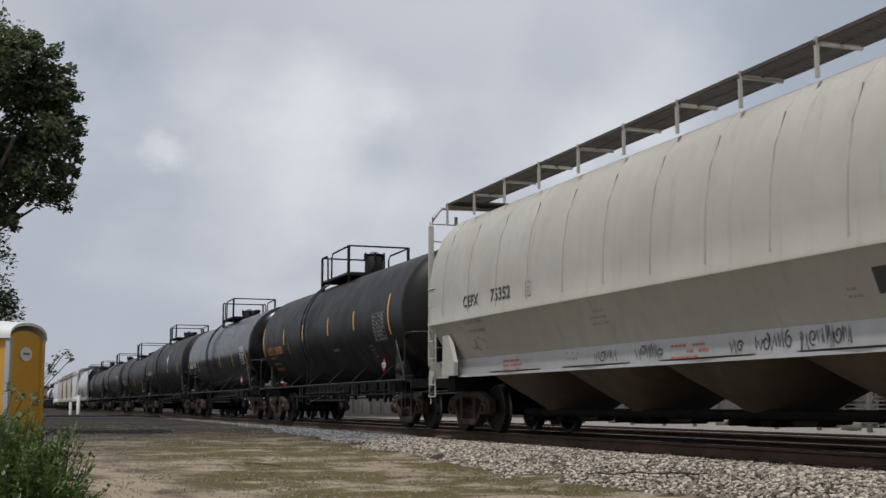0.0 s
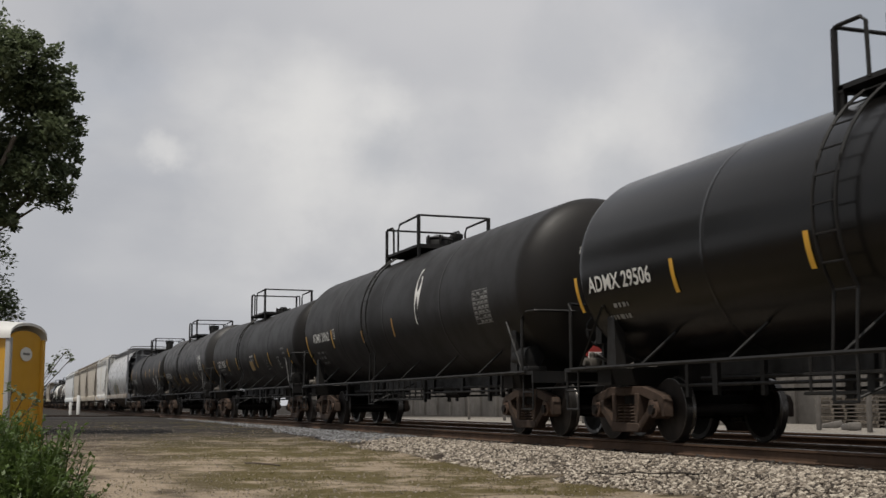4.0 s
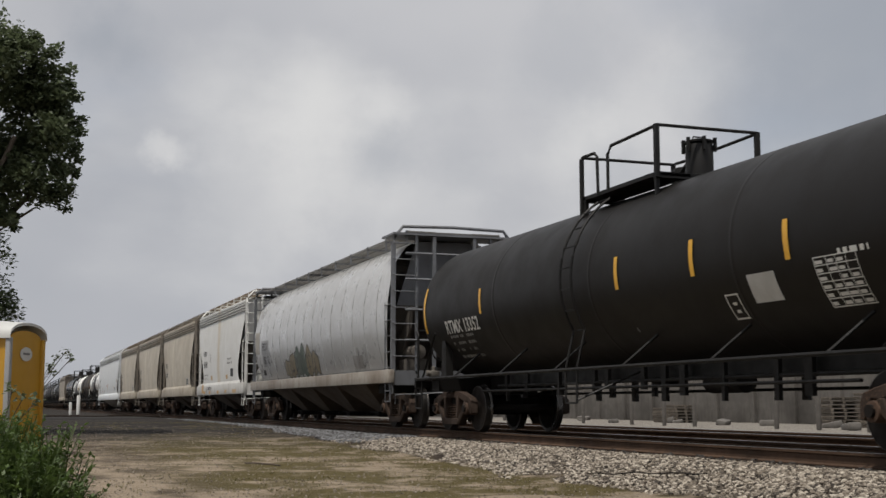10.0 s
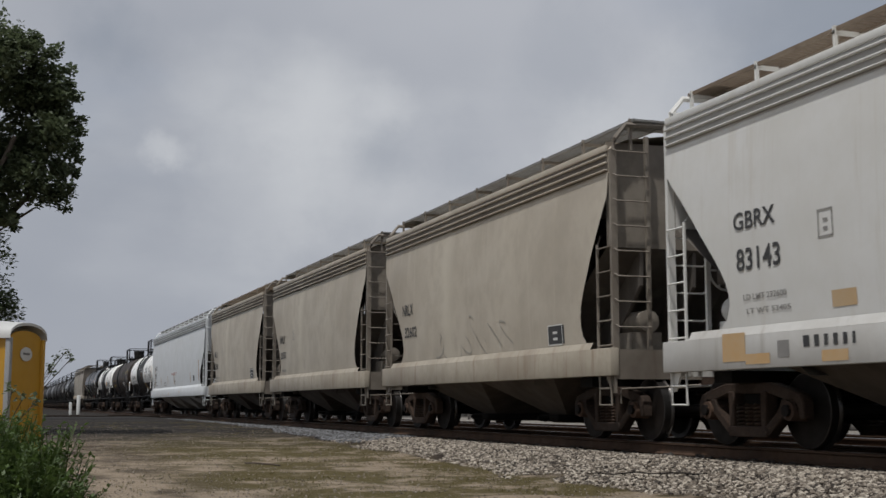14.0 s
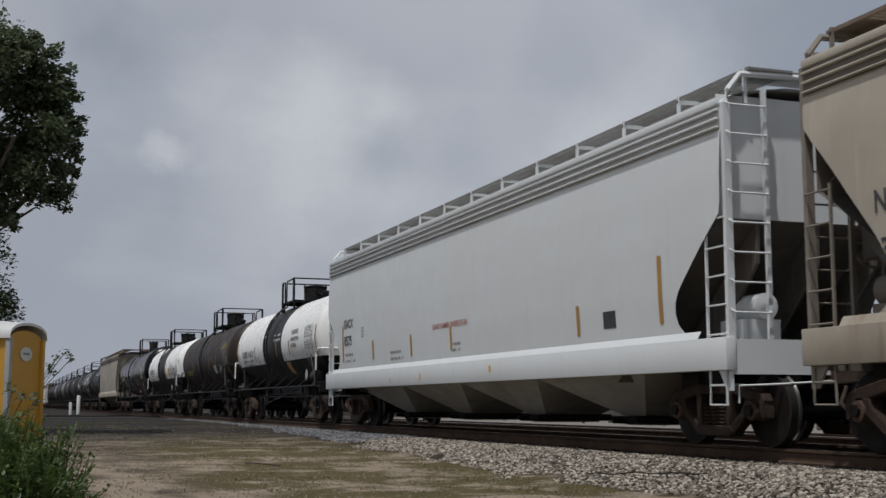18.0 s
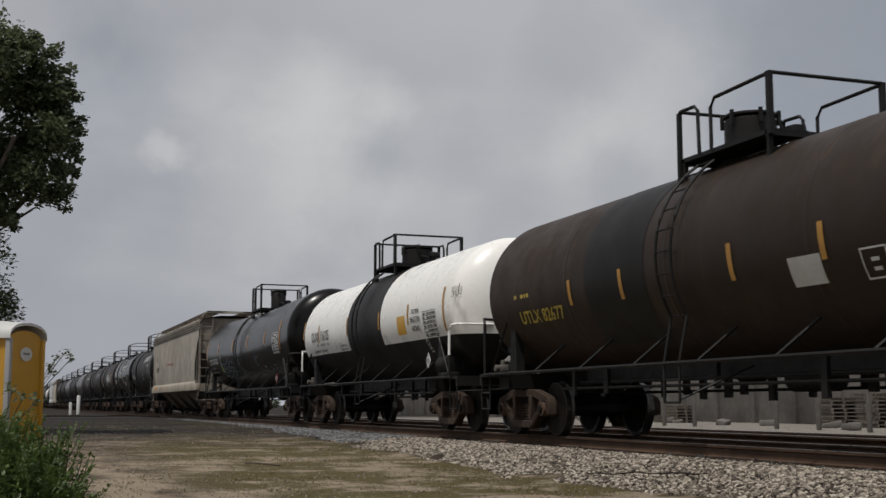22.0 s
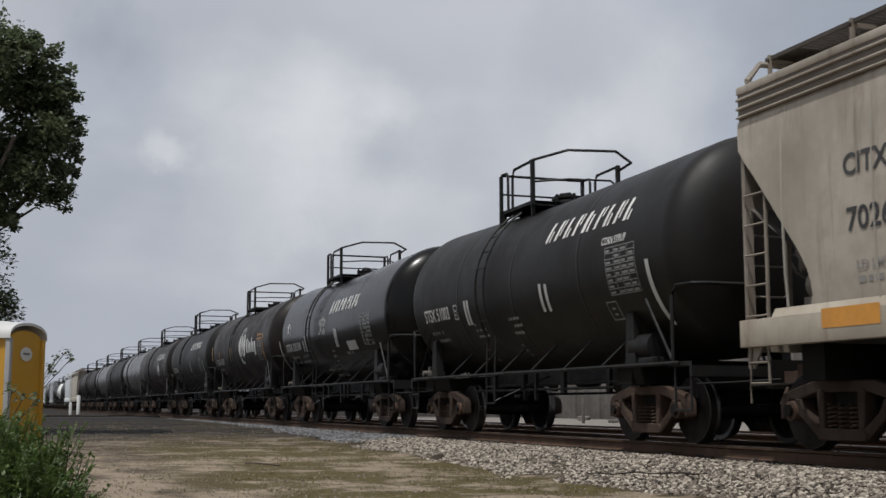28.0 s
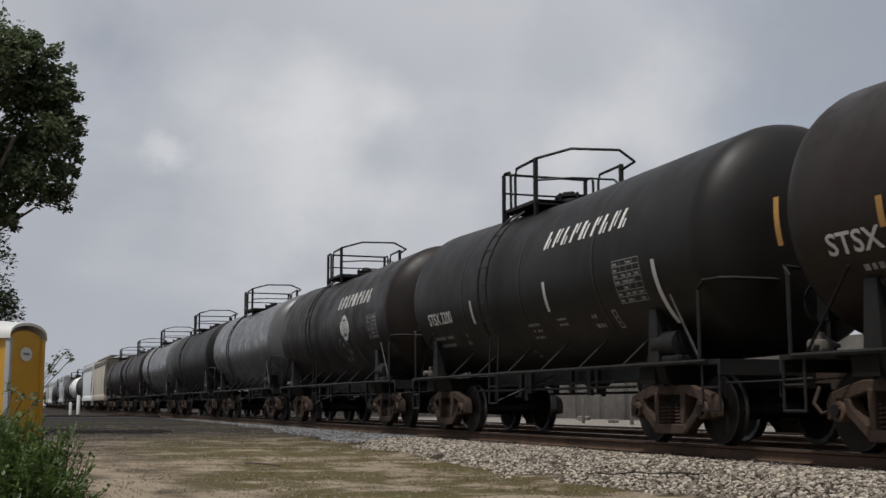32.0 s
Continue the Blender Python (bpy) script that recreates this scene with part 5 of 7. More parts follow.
    if hanger:
        for i in range(10):
            y = -1.6 + 0.42 * i
            tube(bm, [(-1.1, y, pipe_z), (-1.1, y, 0.66)], 0.022, 5)
        tube(bm, [(-1.1, -1.7, 0.66), (-1.1, 2.3, 0.66)], 0.024, 5)
        tube(bm, [(-1.1, -1.7, 0.88), (-1.1, 2.3, 0.88)], 0.024, 5)
    part("brake_piping", bm, fp, car)
    bm = bmesh.new()
    lathe_y(bm, [(-2.9, 0.04), (-2.86, 0.17), (-2.0, 0.17), (-1.96, 0.04)], 14, 0.86)
    bmesh.ops.translate(bm, verts=bm.verts[:], vec=(-0.25, rg.uniform(-0.5, 1.0), 0))
    part("air_reservoir", bm, fp, car)
    if un:
        yo = -half + 0.60
        bm = prism(bmesh.new(), [(-0.19, 0), (0, -0.19), (0.19, 0), (0, 0.19)], -0.006, 0.006)
        bmesh.ops.recalc_face_normals(bm, faces=bm.faces[:])
        bm.transform(Matrix.Translation((-0.28, yo, 1.38)) @ Matrix.Rotation(math.pi / 2, 4, "Z"))
        plate = part("end_placard", bm, PLACARD if un == "1987" else PALE, car, "diamond hazard placard", smooth=False)
        part("placard_holder", soft_box(-0.48, -0.08, yo + 0.008, yo + 0.03, 1.08, 1.38, 0.004), fp, car)
        pts, faces = letters(un)
        wide = max(q[0] for q in pts)
        if un == "1987":
            band = box(bmesh.new(), -0.42, -0.14, yo - 0.011, yo - 0.008, 1.31, 1.43)
            part("placard_band", band, PINK, plate, smooth=False)
        bm = bmesh.new()
        vs = [bm.verts.new((-0.40 + 0.24 * u / wide, yo - 0.015, 1.325 + 0.09 * v)) for u, v in pts]
        for f in faces:
            bm.faces.new([vs[i] for i in f])
        part("placard_print", bm, INKB, plate, smooth=False)
    bm = lathe_z(bmesh.new(), [(top - 2 * r - 0.28, 0.16), (top - 2 * r - 0.2, 0.24), (top - 2 * r + 0.1, 0.42)], 0, 0.1, 16)
    part("bottom_outlet", bm, fp, car)
    if head_text:
        head_marks(car, head_text, th, head, r, zc + rise * th, head_ink)
    for y, z, hh, slant in stripes:
        part("reflector_stripe", patch(side, y, z, 0.09, hh, slant), stripe_mat or YELLOW, car)
    for e in (-1, 1):
        add_truck(car, e * at[e])
    add_couplers(car, half)
    return car, side


# ---- covered hopper cars ----
# height and depth of the cut in the end of a side sheet: a straight slope with a round foot
CUT = [(1.35, 0.62), (1.42, 0.80), (1.52, 0.92), (1.66, 0.99), (1.80, 1.0), (1.98, 0.965), (2.2, 0.87), (2.82, 0.50), (3.2, 0.26), (3.46, 0.08), (3.6, 0.0), (4.5, 0.0)]


def hopper_car(name, s_mid, length, paint, label, body_half, bays=2, ends="cut", roof=4.45, post_paint=None, round_side=False, ribs=0, grate=GRATE,
               sill_z=(0.95, 1.35), cage=False, trucks=None, top_bands=True, walk_z=0.31, lip=False, rib_mat=None, sill_mat=None, cut=(1.2, 1.2), cut_top=3.6, bay_mat=None, round_bay=False):
    car = group_of(name, pose(TRACK_X, s_mid, 0), label, "hopper car", "freight cars of the train")
    half = length / 2
    bh = body_half
    trk = trucks or half - 1.9
    pp = post_paint or (TANPOST if paint in (TAN, DUSTY) else paint)
    z0, z1 = sill_z
    if round_side and lip:
        prof = [(-1.28, z1 - 0.15), (-1.28, 1.40), (-1.30, 1.44), (-1.55, 2.10), (-1.595, 2.14), (-1.595, 2.18), (-1.57, 2.24), (-1.565, 2.6), (-1.54, 3.05), (-1.46, 3.5), (-1.29, 3.95),
                (-1.04, 4.25), (-0.74, roof - 0.03)]
    elif round_side:
        prof = [(-1.25, z1 - 0.15), (-1.38, 1.55), (-1.48, 1.95), (-1.54, 2.4), (-1.54, 2.9), (-1.46, 3.4), (-1.30, 3.85), (-1.04, 4.2), (-0.74, roof - 0.03)]
    else:
        prof = [(-1.525, z1 - 0.08), (-1.567, 2.0), (-1.582, 2.7), (-1.570, 3.4), (-1.540, 3.92), (-1.522, 3.94), (-1.522, 4.20), (-1.51, 4.26)]
    side = Side(profile=prof)
    if not round_side:
        dense = [prof[0]]
        for (xa, za), (xb, zb) in zip(prof, prof[1:]):
            k = max(1, int((zb - za) / 0.14))
            dense += [(xa + (xb - xa) * i / k, za + (zb - za) * i / k) for i in range(1, k + 1)]
        prof = dense
    # shell: near side, roof and far side, drawn along the body; the ends are cut in towards the foot
    top = [(-0.72, roof - 0.02), (-0.4, roof + 0.07), (0.4, roof + 0.07), (0.72, roof - 0.02)] if round_side else [(-1.42, 4.36), (-1.22, roof), (-0.55, roof + 0.10), (0.55, roof + 0.10), (1.22, roof), (1.42, 4.36)]
    ring = prof + top + [(-x, z) for x, z in reversed(prof)]
    bm = bmesh.new()

    def inset(z, e):
        """How far the side sheet is cut back at this height: none near the top, deepest low down; e picks the leading or trailing end."""
        if ends == "round":
            return 0.75 * (abs((z - 2.9) / 1.6) ** 2.2 if z < 2.9 else 0.35 * ((z - 2.9) / 1.5) ** 2)
        if z > 1.8:
            z = 1.8 + (z - 1.8) * 1.8 / (cut_top - 1.8)
        for (za, ia), (zb, ib) in zip(CUT, CUT[1:]):
            if z <= zb:
                return cut[e] * (ia + (ib - ia) * max(z - za, 0) / (zb - za))
        return 0.0

    n = max(2, int(bh * 2))
    rows = []
    for i in range(n + 1):
        f = -1 + 2 * i / n
        row = []
        for x, z in ring:
            row.append(bm.verts.new((x, f * (bh - inset(z, int(f > 0))), z)))
        rows.append(row)
    for a, c in zip(rows, rows[1:]):
        for k in range(len(ring) - 1):
            bm.faces.new((a[k], c[k], c[k + 1], a[k + 1]))
    bmesh.ops.recalc_face_normals(bm, faces=bm.faces[:])
    bmesh.ops.reverse_faces(bm, faces=bm.faces[:]) if rows and bm.faces[:][0].normal.x > 0 else None
    part("shell", bm, paint, car)
    # end sheets: upright above, sloping in below
    for e in (-1, 1):
        bm = bmesh.new()
        prev = None
        for z, back in ((roof - 0.02, 0.14), (2.85, 0.14), (2.1, 1.25), (z1 - 0.1, 2.3), (z0 - 0.1, 2.9)):
            wx = 1.50 if not round_side else (0.7 if z > 4 else 1.18)
            back += 0.3 if round_side else 0.0
            q = (bm.verts.new((-wx, e * (bh - back), z)), bm.verts.new((wx, e * (bh - back), z)))
            if prev:
                bm.faces.new((prev[0], prev[1], q[1], q[0]))
            prev = q
            if z == 2.85:
                part("end_sheet", bm, pp, car)
                bm = bmesh.new()
                prev = (bm.verts.new((-wx, e * (bh - back), z)), bm.verts.new((wx, e * (bh - back), z)))
        part("slope_sheet", bm, SLOPE, car)
        bm = bmesh.new()
        for x in (-0.9, 0.0, 0.9):
            prism(bm, [(e * (bh - 0.18), 2.84), (e * (bh - 0.6), 2.5), (e * (bh - 1.9), z1), (e * (bh - 1.2), z1), (e * (bh - 0.22), 2.3)], x - 0.03, x + 0.03)
        bmesh.ops.recalc_face_normals(bm, faces=bm.faces[:])
        part("end_brace", bm, SLOPE, car, smooth=False)
    if top_bands and not round_side:
        for sx in (-1, 1):
            # dark backing strip, painted shade behind the eave bands
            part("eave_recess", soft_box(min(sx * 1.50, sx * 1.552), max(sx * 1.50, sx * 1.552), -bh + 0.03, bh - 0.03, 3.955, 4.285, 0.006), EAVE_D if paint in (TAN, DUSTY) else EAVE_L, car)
        for zz, hh, xx in ((3.96, 0.03, -1.56), (4.065, 0.035, -1.56), (4.175, 0.035, -1.56), (4.255, 0.10, -1.545)):
            for sx in (-1, 1):
                part("eave_band", soft_box(sx * xx - 0.025, sx * xx + 0.025, -bh + 0.02, bh - 0.02, zz, zz + hh, 0.015), paint, car)
    if ribs:
        for i in range(ribs):
            y = -bh + 0.9 + (2 * bh - 1.8) * i / (ribs - 1)
            bm = bmesh.new()
            pts = [side.point(y, z, 0.0) for z in ((2.3, 2.6, 3.0, 3.5, 3.95, 4.25) if lip else (1.5, 2.0, 2.5, 3.0, 3.5, 3.95, 4.25))]
            tube(bm, pts, 0.016, 5)
            part("seam_rib", bm, rib_mat or SEAM, car)
    # side sills, end sills, posts and ladders
    for sx in (-1, 1):
        xi, xo = (1.22, 1.30) if lip else (1.46, 1.60)
        bm = soft_box(min(sx * xi, sx * xo), max(sx * xi, sx * xo), -half + 0.75, half - 0.75, z0, z1, 0.009)
        if lip:
            box(bm, min(sx * 1.22, sx * 1.36), max(sx * 1.22, sx * 1.36), -half + 0.76, half - 0.76, z0 - 0.05, z0 - 0.004)
        if not round_side:
            v = [bm.verts.new(p) for p in ((sx * 1.60, -half + 1.4, z1 - 0.004), (sx * 1.60, half - 1.4, z1 - 0.004), (sx * 1.54, half - 1.4, z1 + 0.1), (sx * 1.54, -half + 1.4, z1 + 0.1))]
            bm.faces.new(v if sx > 0 else v[::-1])
        part("side_sill", bm, sill_mat or {id(TAN): TANSILL, id(STAINED): WHITESILL, id(DUSTY): TANSILL}.get(id(paint), paint), car)
    for e in (-1, 1):
        yo = e * (half - 0.78)
        bm = bmesh.new()
        box(bm, -1.5, 1.5, min(yo, yo - e * 0.16), max(yo, yo - e * 0.16), z0 - 0.05, z1 - 0.02)
        part("end_sill", bm, pp, car)
        bm = bmesh.new()
        box(bm, -0.3, 0.3, min(yo - e * 0.17, yo - e * 2.6), max(yo - e * 0.17, yo - e * 2.6), 0.74, z0 - 0.004)
        box(bm, -1.42, 1.42, e * trk - 0.2, e * trk + 0.2, 0.80, z0 - 0.004)
        part("body_bolster", bm, GRIME, car)
        for sx in (-1, 1):
            bm = bmesh.new()
            xo = sx * 1.53
            zt = roof + 0.05
            box(bm, min(xo, xo - sx * 0.10), max(xo, xo - sx * 0.10), min(yo, yo - e * 0.07), max(yo, yo - e * 0.07), z1 - 0.1, zt - 0.22)
            tube(bm, [(xo - sx * 0.05, yo - e * 0.04, zt - 0.24), (xo - sx * 0.10, yo - e * 0.04, zt - 0.05), (xo - sx * 0.28, yo - e * 0.04, zt + 0.17), (0, yo - e * 0.04, zt + 0.2)], 0.04, 6)
            part("corner_post", bm, pp, car)
            rung = mesh_of("rung", tube(bmesh.new(), [(xo - sx * 0.04, yo, 0.04), (xo - sx * 0.06, yo + e * 0.06, 0), (xo - sx * 0.58, yo + e * 0.06, 0), (xo - sx * 0.60, yo, 0.02)], 0.013, 5), pp)
            bm = bmesh.new()
            box(bm, min(xo - sx * 0.58, xo - sx * 0.64), max(xo - sx * 0.58, xo - sx * 0.64), min(yo, yo - e * 0.05), max(yo, yo - e * 0.05), z1 - 0.1, zt)
            ladder = part("end_ladder", bm, pp, car)
            for i in range(8):
                if z1 + 0.3 + i * 0.37 < zt - 0.1:
                    part("rung", rung, None, ladder).location = (0, 0, z1 + 0.3 + i * 0.37)
            bm = bmesh.new()
            for i in range(5):
                z = z1 + 0.05 + i * 0.36
                tube(bm, [(xo, yo - e * 0.04, z), (xo + sx * 0.03, yo - e * 0.08, z - 0.01), (xo + sx * 0.03, yo - e * 0.44, z - 0.01), (xo, yo - e * 0.48, z)], 0.013, 5)
            tube(bm, [(xo, yo - e * 0.47, z1 - 0.05), (xo, yo - e * 0.47, z1 + 1.55), (xo - sx * 0.1, yo - e * 0.55, z1 + 1.7)], 0.022, 5)
            part("side_ladder", bm, pp, car)
            bm = bmesh.new()
            tube(bm, [(xo, yo - e * 0.08, z0), (xo, yo - e * 0.08, z0 - 0.42), (xo, yo - e * 0.45, z0 - 0.42), (xo, yo - e * 0.45, z0)], 0.018, 5)
            tube(bm, [(xo, yo - e * 0.08, z0 - 0.18), (xo, yo - e * 0.45, z0 - 0.18)], 0.016, 5)
            prism(bm, [(yo, z0 + 0.1), (yo - e * 0.35, z0 + 0.1), (yo - e * 0.12, z0 - 0.25), (yo, z0 - 0.25)], xo - sx * 0.05, xo - sx * 0.02)
            part("stirrup_step", bm, pp, car)
        if lip:
            for sx in (-1, 1):
                h2 = half - 0.75
                bm = prism(bmesh.new(), [(e * (h2 - 0.92), 1.10), (e * (h2 - 1.6), 1.10), (e * (h2 - 1.62), 1.36), (e * (h2 - 1.28), 1.90), (e * (h2 - 0.96), 1.90)], sx * 1.46, sx * 1.54)
                bmesh.ops.recalc_face_normals(bm, faces=bm.faces[:])
                part("end_gusset", bm, paint, car, smooth=False)
        if cage:
            bm = bmesh.new()
            for z in (2.0, 2.7, 3.4, 4.0):
                tube(bm, [(-1.2, yo, z), (1.2, yo, z)], 0.03, 5)
            for x in (-0.5, 0.5):
                box(bm, x - 0.04, x + 0.04, yo - 0.03, yo + 0.03, z1 - 0.1, roof)
            box(bm, -1.5, 1.5, min(yo - e * 0.9, yo + e * 0.05), max(yo - e * 0.9, yo + e * 0.05), roof + 0.02, roof + 0.07)
            part("end_cage", bm, pp, car)
        bm = bmesh.new()
        for sx in (-1, 1):
            tube(bm, [(sx * 1.45, yo + e * 0.05, 0.55), (sx * 1.45, yo + e * 0.06, 0.76), (sx * 0.9, yo + e * 0.08, 0.78), (sx * 0.25, yo + e * 0.25, 0.82)], 0.014, 5)
        part("uncoupling_lever", bm, pp, car)
    # hand brake on one end
    bm = bmesh.new()
    yb = half - 0.74
    tube(bm, [(-0.55 + 0.27 * math.cos(a), yb + 0.05, 2.35 + 0.27 * math.sin(a)) for a in [i * math.tau / 20 for i in range(20)]], 0.018, 5, closed=True)
    for i in range(3):
        a = i * math.pi / 3
        tube(bm, [(-0.55 - 0.26 * math.cos(a), yb + 0.05, 2.35 - 0.26 * math.sin(a)), (-0.55 + 0.26 * math.cos(a), yb + 0.05, 2.35 + 0.26 * math.sin(a))], 0.014, 5)
    wheel = part("brake_wheel", bm, pp, car)
    bm = soft_box(-0.75, -0.35, yb - 0.3, yb, 2.15, 2.6, 0.04)
    box(bm, -0.58, -0.52, yb - 0.18, yb - 0.12, z0, 2.2)
    part("brake_housing", bm, SLOPE, wheel)
    # roof walk on both sides, on uprights
    wz = roof + walk_z
    for sx in (-1, 1):
        bm = bmesh.new()
        xa, xb = sx * 1.12, sx * 0.50
        L = half - 0.78
        k = int(L * 2 / 0.09)
        for i in range(k + 1):
            y = -L + 2 * L * i / k
            box(bm, min(xa, xb), max(xa, xb), y - 0.012, y + 0.012, wz - 0.03, wz)
        for x in (xa, (xa + xb) / 2, xb):
            box(bm, x - 0.02, x + 0.02, -L, L, wz - 0.04, wz + 0.006)
        part("roof_walk", bm, grate, car)
        m = int(2 * L / 1.55)
        for i in range(m + 1):
            y = -L + 0.1 + (2 * L - 0.2) * i / m
            bm = bmesh.new()
            box(bm, min(sx * 1.12, sx * 1.16), max(sx * 1.12, sx * 1.16), y - 0.022, y + 0.022, roof - 0.15, wz + 0.02)
            box(bm, min(sx * 0.5, sx * 1.16), max(sx * 0.5, sx * 1.16), y - 0.02, y + 0.02, wz - 0.08, wz - 0.03)
            part("walk_bracket", bm, pp, car)
    for e in (-1, 1):
        bm = bmesh.new()
        box(bm, -1.1, 1.1, min(e * (half - 0.82), e * (half - 1.4)), max(e * (half - 0.82), e * (half - 1.4)), wz - 0.03, wz)
        part("end_walk", bm, grate, car)
    # bays
    span = 2 * (bh - 2.3)
    for i in range(bays):
        yc = -span / 2 + span * (i + 0.5) / bays
        w = span / bays / 2
        bm = bmesh.new()
        m = 24 if round_bay else 4
        if round_bay:
            levels = ((z0 + 0.02, 1.38, w * 0.99, 5.0), (0.84, 1.08, w * 0.72, 3.4), (0.56, 0.72, w * 0.42, 2.6), (0.38, 0.5, 0.34, 2.2), (0.26, 0.46, 0.32, 2.2))
        else:
            levels = ((z0 + 0.02, 1.40, w, 0), (0.36, 0.55, 0.34, 0), (0.22, 0.52, 0.34, 0))
        prev = None
        for zz, hx, hy, pw in levels:
            if round_bay:
                q = []
                for i in range(m):
                    u = i * math.tau / m
                    cu, su = math.cos(u), math.sin(u)
                    q.append(bm.verts.new((hx * math.copysign(abs(cu) ** (2 / pw), cu), yc + hy * math.copysign(abs(su) ** (2 / pw), su), zz)))
            else:
                q = [bm.verts.new((sx * hx, yc + sy * hy, zz)) for sx, sy in ((-1, -1), (1, -1), (1, 1), (-1, 1))]
            if prev:
                for i in range(m):
                    bm.faces.new((prev[i], prev[(i + 1) % m], q[(i + 1) % m], q[i]))
            prev = q
        bm.faces.new(prev)
        bmesh.ops.recalc_face_normals(bm, faces=bm.faces[:])
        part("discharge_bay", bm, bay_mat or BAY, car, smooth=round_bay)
        gx, gy = (0.5, 0.3) if round_bay else (0.75, 0.40)
        bm = soft_box(-gx, gx, yc - gy, yc + gy, 0.24, 0.36, 0.02)
        tube(bm, [(-0.95, yc, 0.3), (0.95, yc, 0.3)], 0.04, 8)
        part("outlet_gate", bm, GRIME, car)
    if round_bay:
        part("unloading_pipe", tube(bmesh.new(), [(-0.5, -bh + 2.6, 0.40), (-0.5, bh - 2.6, 0.40)], 0.07, 8), GRIME, car)
    for e in (-1, 1):
        bm = bmesh.new()
        lathe_y(bm, [(-0.4, 0.04), (-0.38, 0.17), (0.38, 0.17), (0.4, 0.04)], 14, 0.0)
        bmesh.ops.translate(bm, verts=bm.verts[:], vec=(-0.75, e * (half - 1.5), z1 + 0.42))
        box(bm, -1.0, -0.5, e * (half - 1.5) - 0.3, e * (half - 1.5) + 0.3, z1 - 0.1, z1 + 0.26)
        part("air_reservoir", bm, SLOPE if round_side else pp, car)
    for e in (-1, 1):
        add_truck(car, e * trk)
    add_couplers(car, half)
    return car, side
# ---- the train, from its passing end up the line: s is the place at the reference moment ----
RNG = random.Random(7)
CARS = []


def span(a, b):
    """Middle and length of a car from its two coupling lines."""
    a, b = a + 0.025 * (a - 17), b + 0.025 * (b - 17)
    return (a + b) / 2, b - a


def add(car_side, s_mid):
    CARS.append((car_side[0], s_mid))
    return car_side


c, L = span(4.2, 22.75)
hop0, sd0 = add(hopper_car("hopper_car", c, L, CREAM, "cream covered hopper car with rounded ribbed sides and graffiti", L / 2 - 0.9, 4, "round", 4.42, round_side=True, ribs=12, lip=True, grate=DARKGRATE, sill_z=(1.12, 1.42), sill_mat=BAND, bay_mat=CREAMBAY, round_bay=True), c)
c, L = span(22.75, 40.35)
tk1, sd1 = add(tank_car("tank_car", c, L, 1.52, 4.16, BLACK, "black tank car with yellow stripes and orange lettering", hanger=True, rail_h=0.73, plat_len=3.0, platform=0.15, dome=(-1.08, 0.275, 0.55), head_text="UTLX", shift=0.282, trk_in=(0.3, 0.25), un="1987", tail_in=0.4), c)
c, L = span(40.35, 57.25)
tk2, sd2 = add(tank_car("tank_car", c, L, 1.515, 4.14, GLOSS, "glossy black tank car with amber stripes", hanger=True, rail_h=0.74, dome=(-0.2, 0.30, 0.30), head_text="ADMX", shift=0.564, trk_in=(0.0, 0.2), un="1987", tail_in=0.3), c)
c, L = span(57.25, 74.95)
tk3, sd3 = add(tank_car("tank_car", c, L, 1.54, 4.19, BLACK, "matte black tank car with white lettering", hanger=True, rail_h=0.67, dome=(-0.2, 0.28, 0.3), head_text="ADMX", shift=0.564, trk_in=(0.0, 0.25), un="1987", tail_in=0.3), c)
c, L = span(74.95, 91.75)
tk5, sd5 = add(tank_car("tank_car", c, L, 1.38, 3.87, BLACK, "black tank car with yellow stripes and a brown placard", rail_h=0.82, rise=0.013, dome=(-0.4, 0.25, 0.16), head_text="GATX", shift=0.538, trk_in=(0.1, 0.25)), c)
c, L = span(91.75, 107.95)
tk6, sd6 = add(tank_car("tank_car", c, L, 1.42, 3.95, SHABBY, "black tank car with repainted dark panels", rail_h=0.68, rise=0.02, dome=(-1.03, 0.215, 0.40), head_text="GATX", shift=0.256, trk_in=(0.2, 0.45)), c)
c, L = span(107.95, 125.5)
tk7, sd7 = add(tank_car("tank_car", c, L, 1.40, 3.90, BLACK, "weathered black tank car with orange stripes", rail_h=0.7, dome=(-1.01, 0.21, 0.55), trk_in=(0.25, 0.2)), c)
c, L = span(125.5, 142.95)
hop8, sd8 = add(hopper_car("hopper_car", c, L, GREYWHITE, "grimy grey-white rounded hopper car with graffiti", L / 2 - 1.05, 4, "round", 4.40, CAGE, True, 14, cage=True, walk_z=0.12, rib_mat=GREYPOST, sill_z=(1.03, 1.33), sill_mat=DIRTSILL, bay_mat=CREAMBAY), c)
c, L = span(142.95, 155.2)
hop9, sd9 = add(hopper_car("hopper_car", c, L, STAINED, "white two-bay hopper car with an ochre stain", L / 2 - 0.85, 2, grate=RUSTGRATE, cut=(1.15, 1.46)), c)
c, L = span(155.2, 167.7)
hop10, sd10 = add(hopper_car("hopper_car", c, L, TAN, "dusty tan two-bay hopper car", L / 2 - 0.85, 2, cut=(0.95, 1.36)), c)
c, L = span(167.7, 180.0)
hop11, sd11 = add(hopper_car("hopper_car", c, L, TAN, "dusty tan two-bay hopper car", L / 2 - 0.85, 2, cut=(0.95, 1.36)), c)
c, L = span(180.0, 192.25)
hop12, sd12 = add(hopper_car("hopper_car", c, L, TAN, "dusty tan two-bay hopper car", L / 2 - 0.85, 2, grate=RUSTGRATE, cut=(0.95, 1.36)), c)
c, L = span(192.25, 212.8)
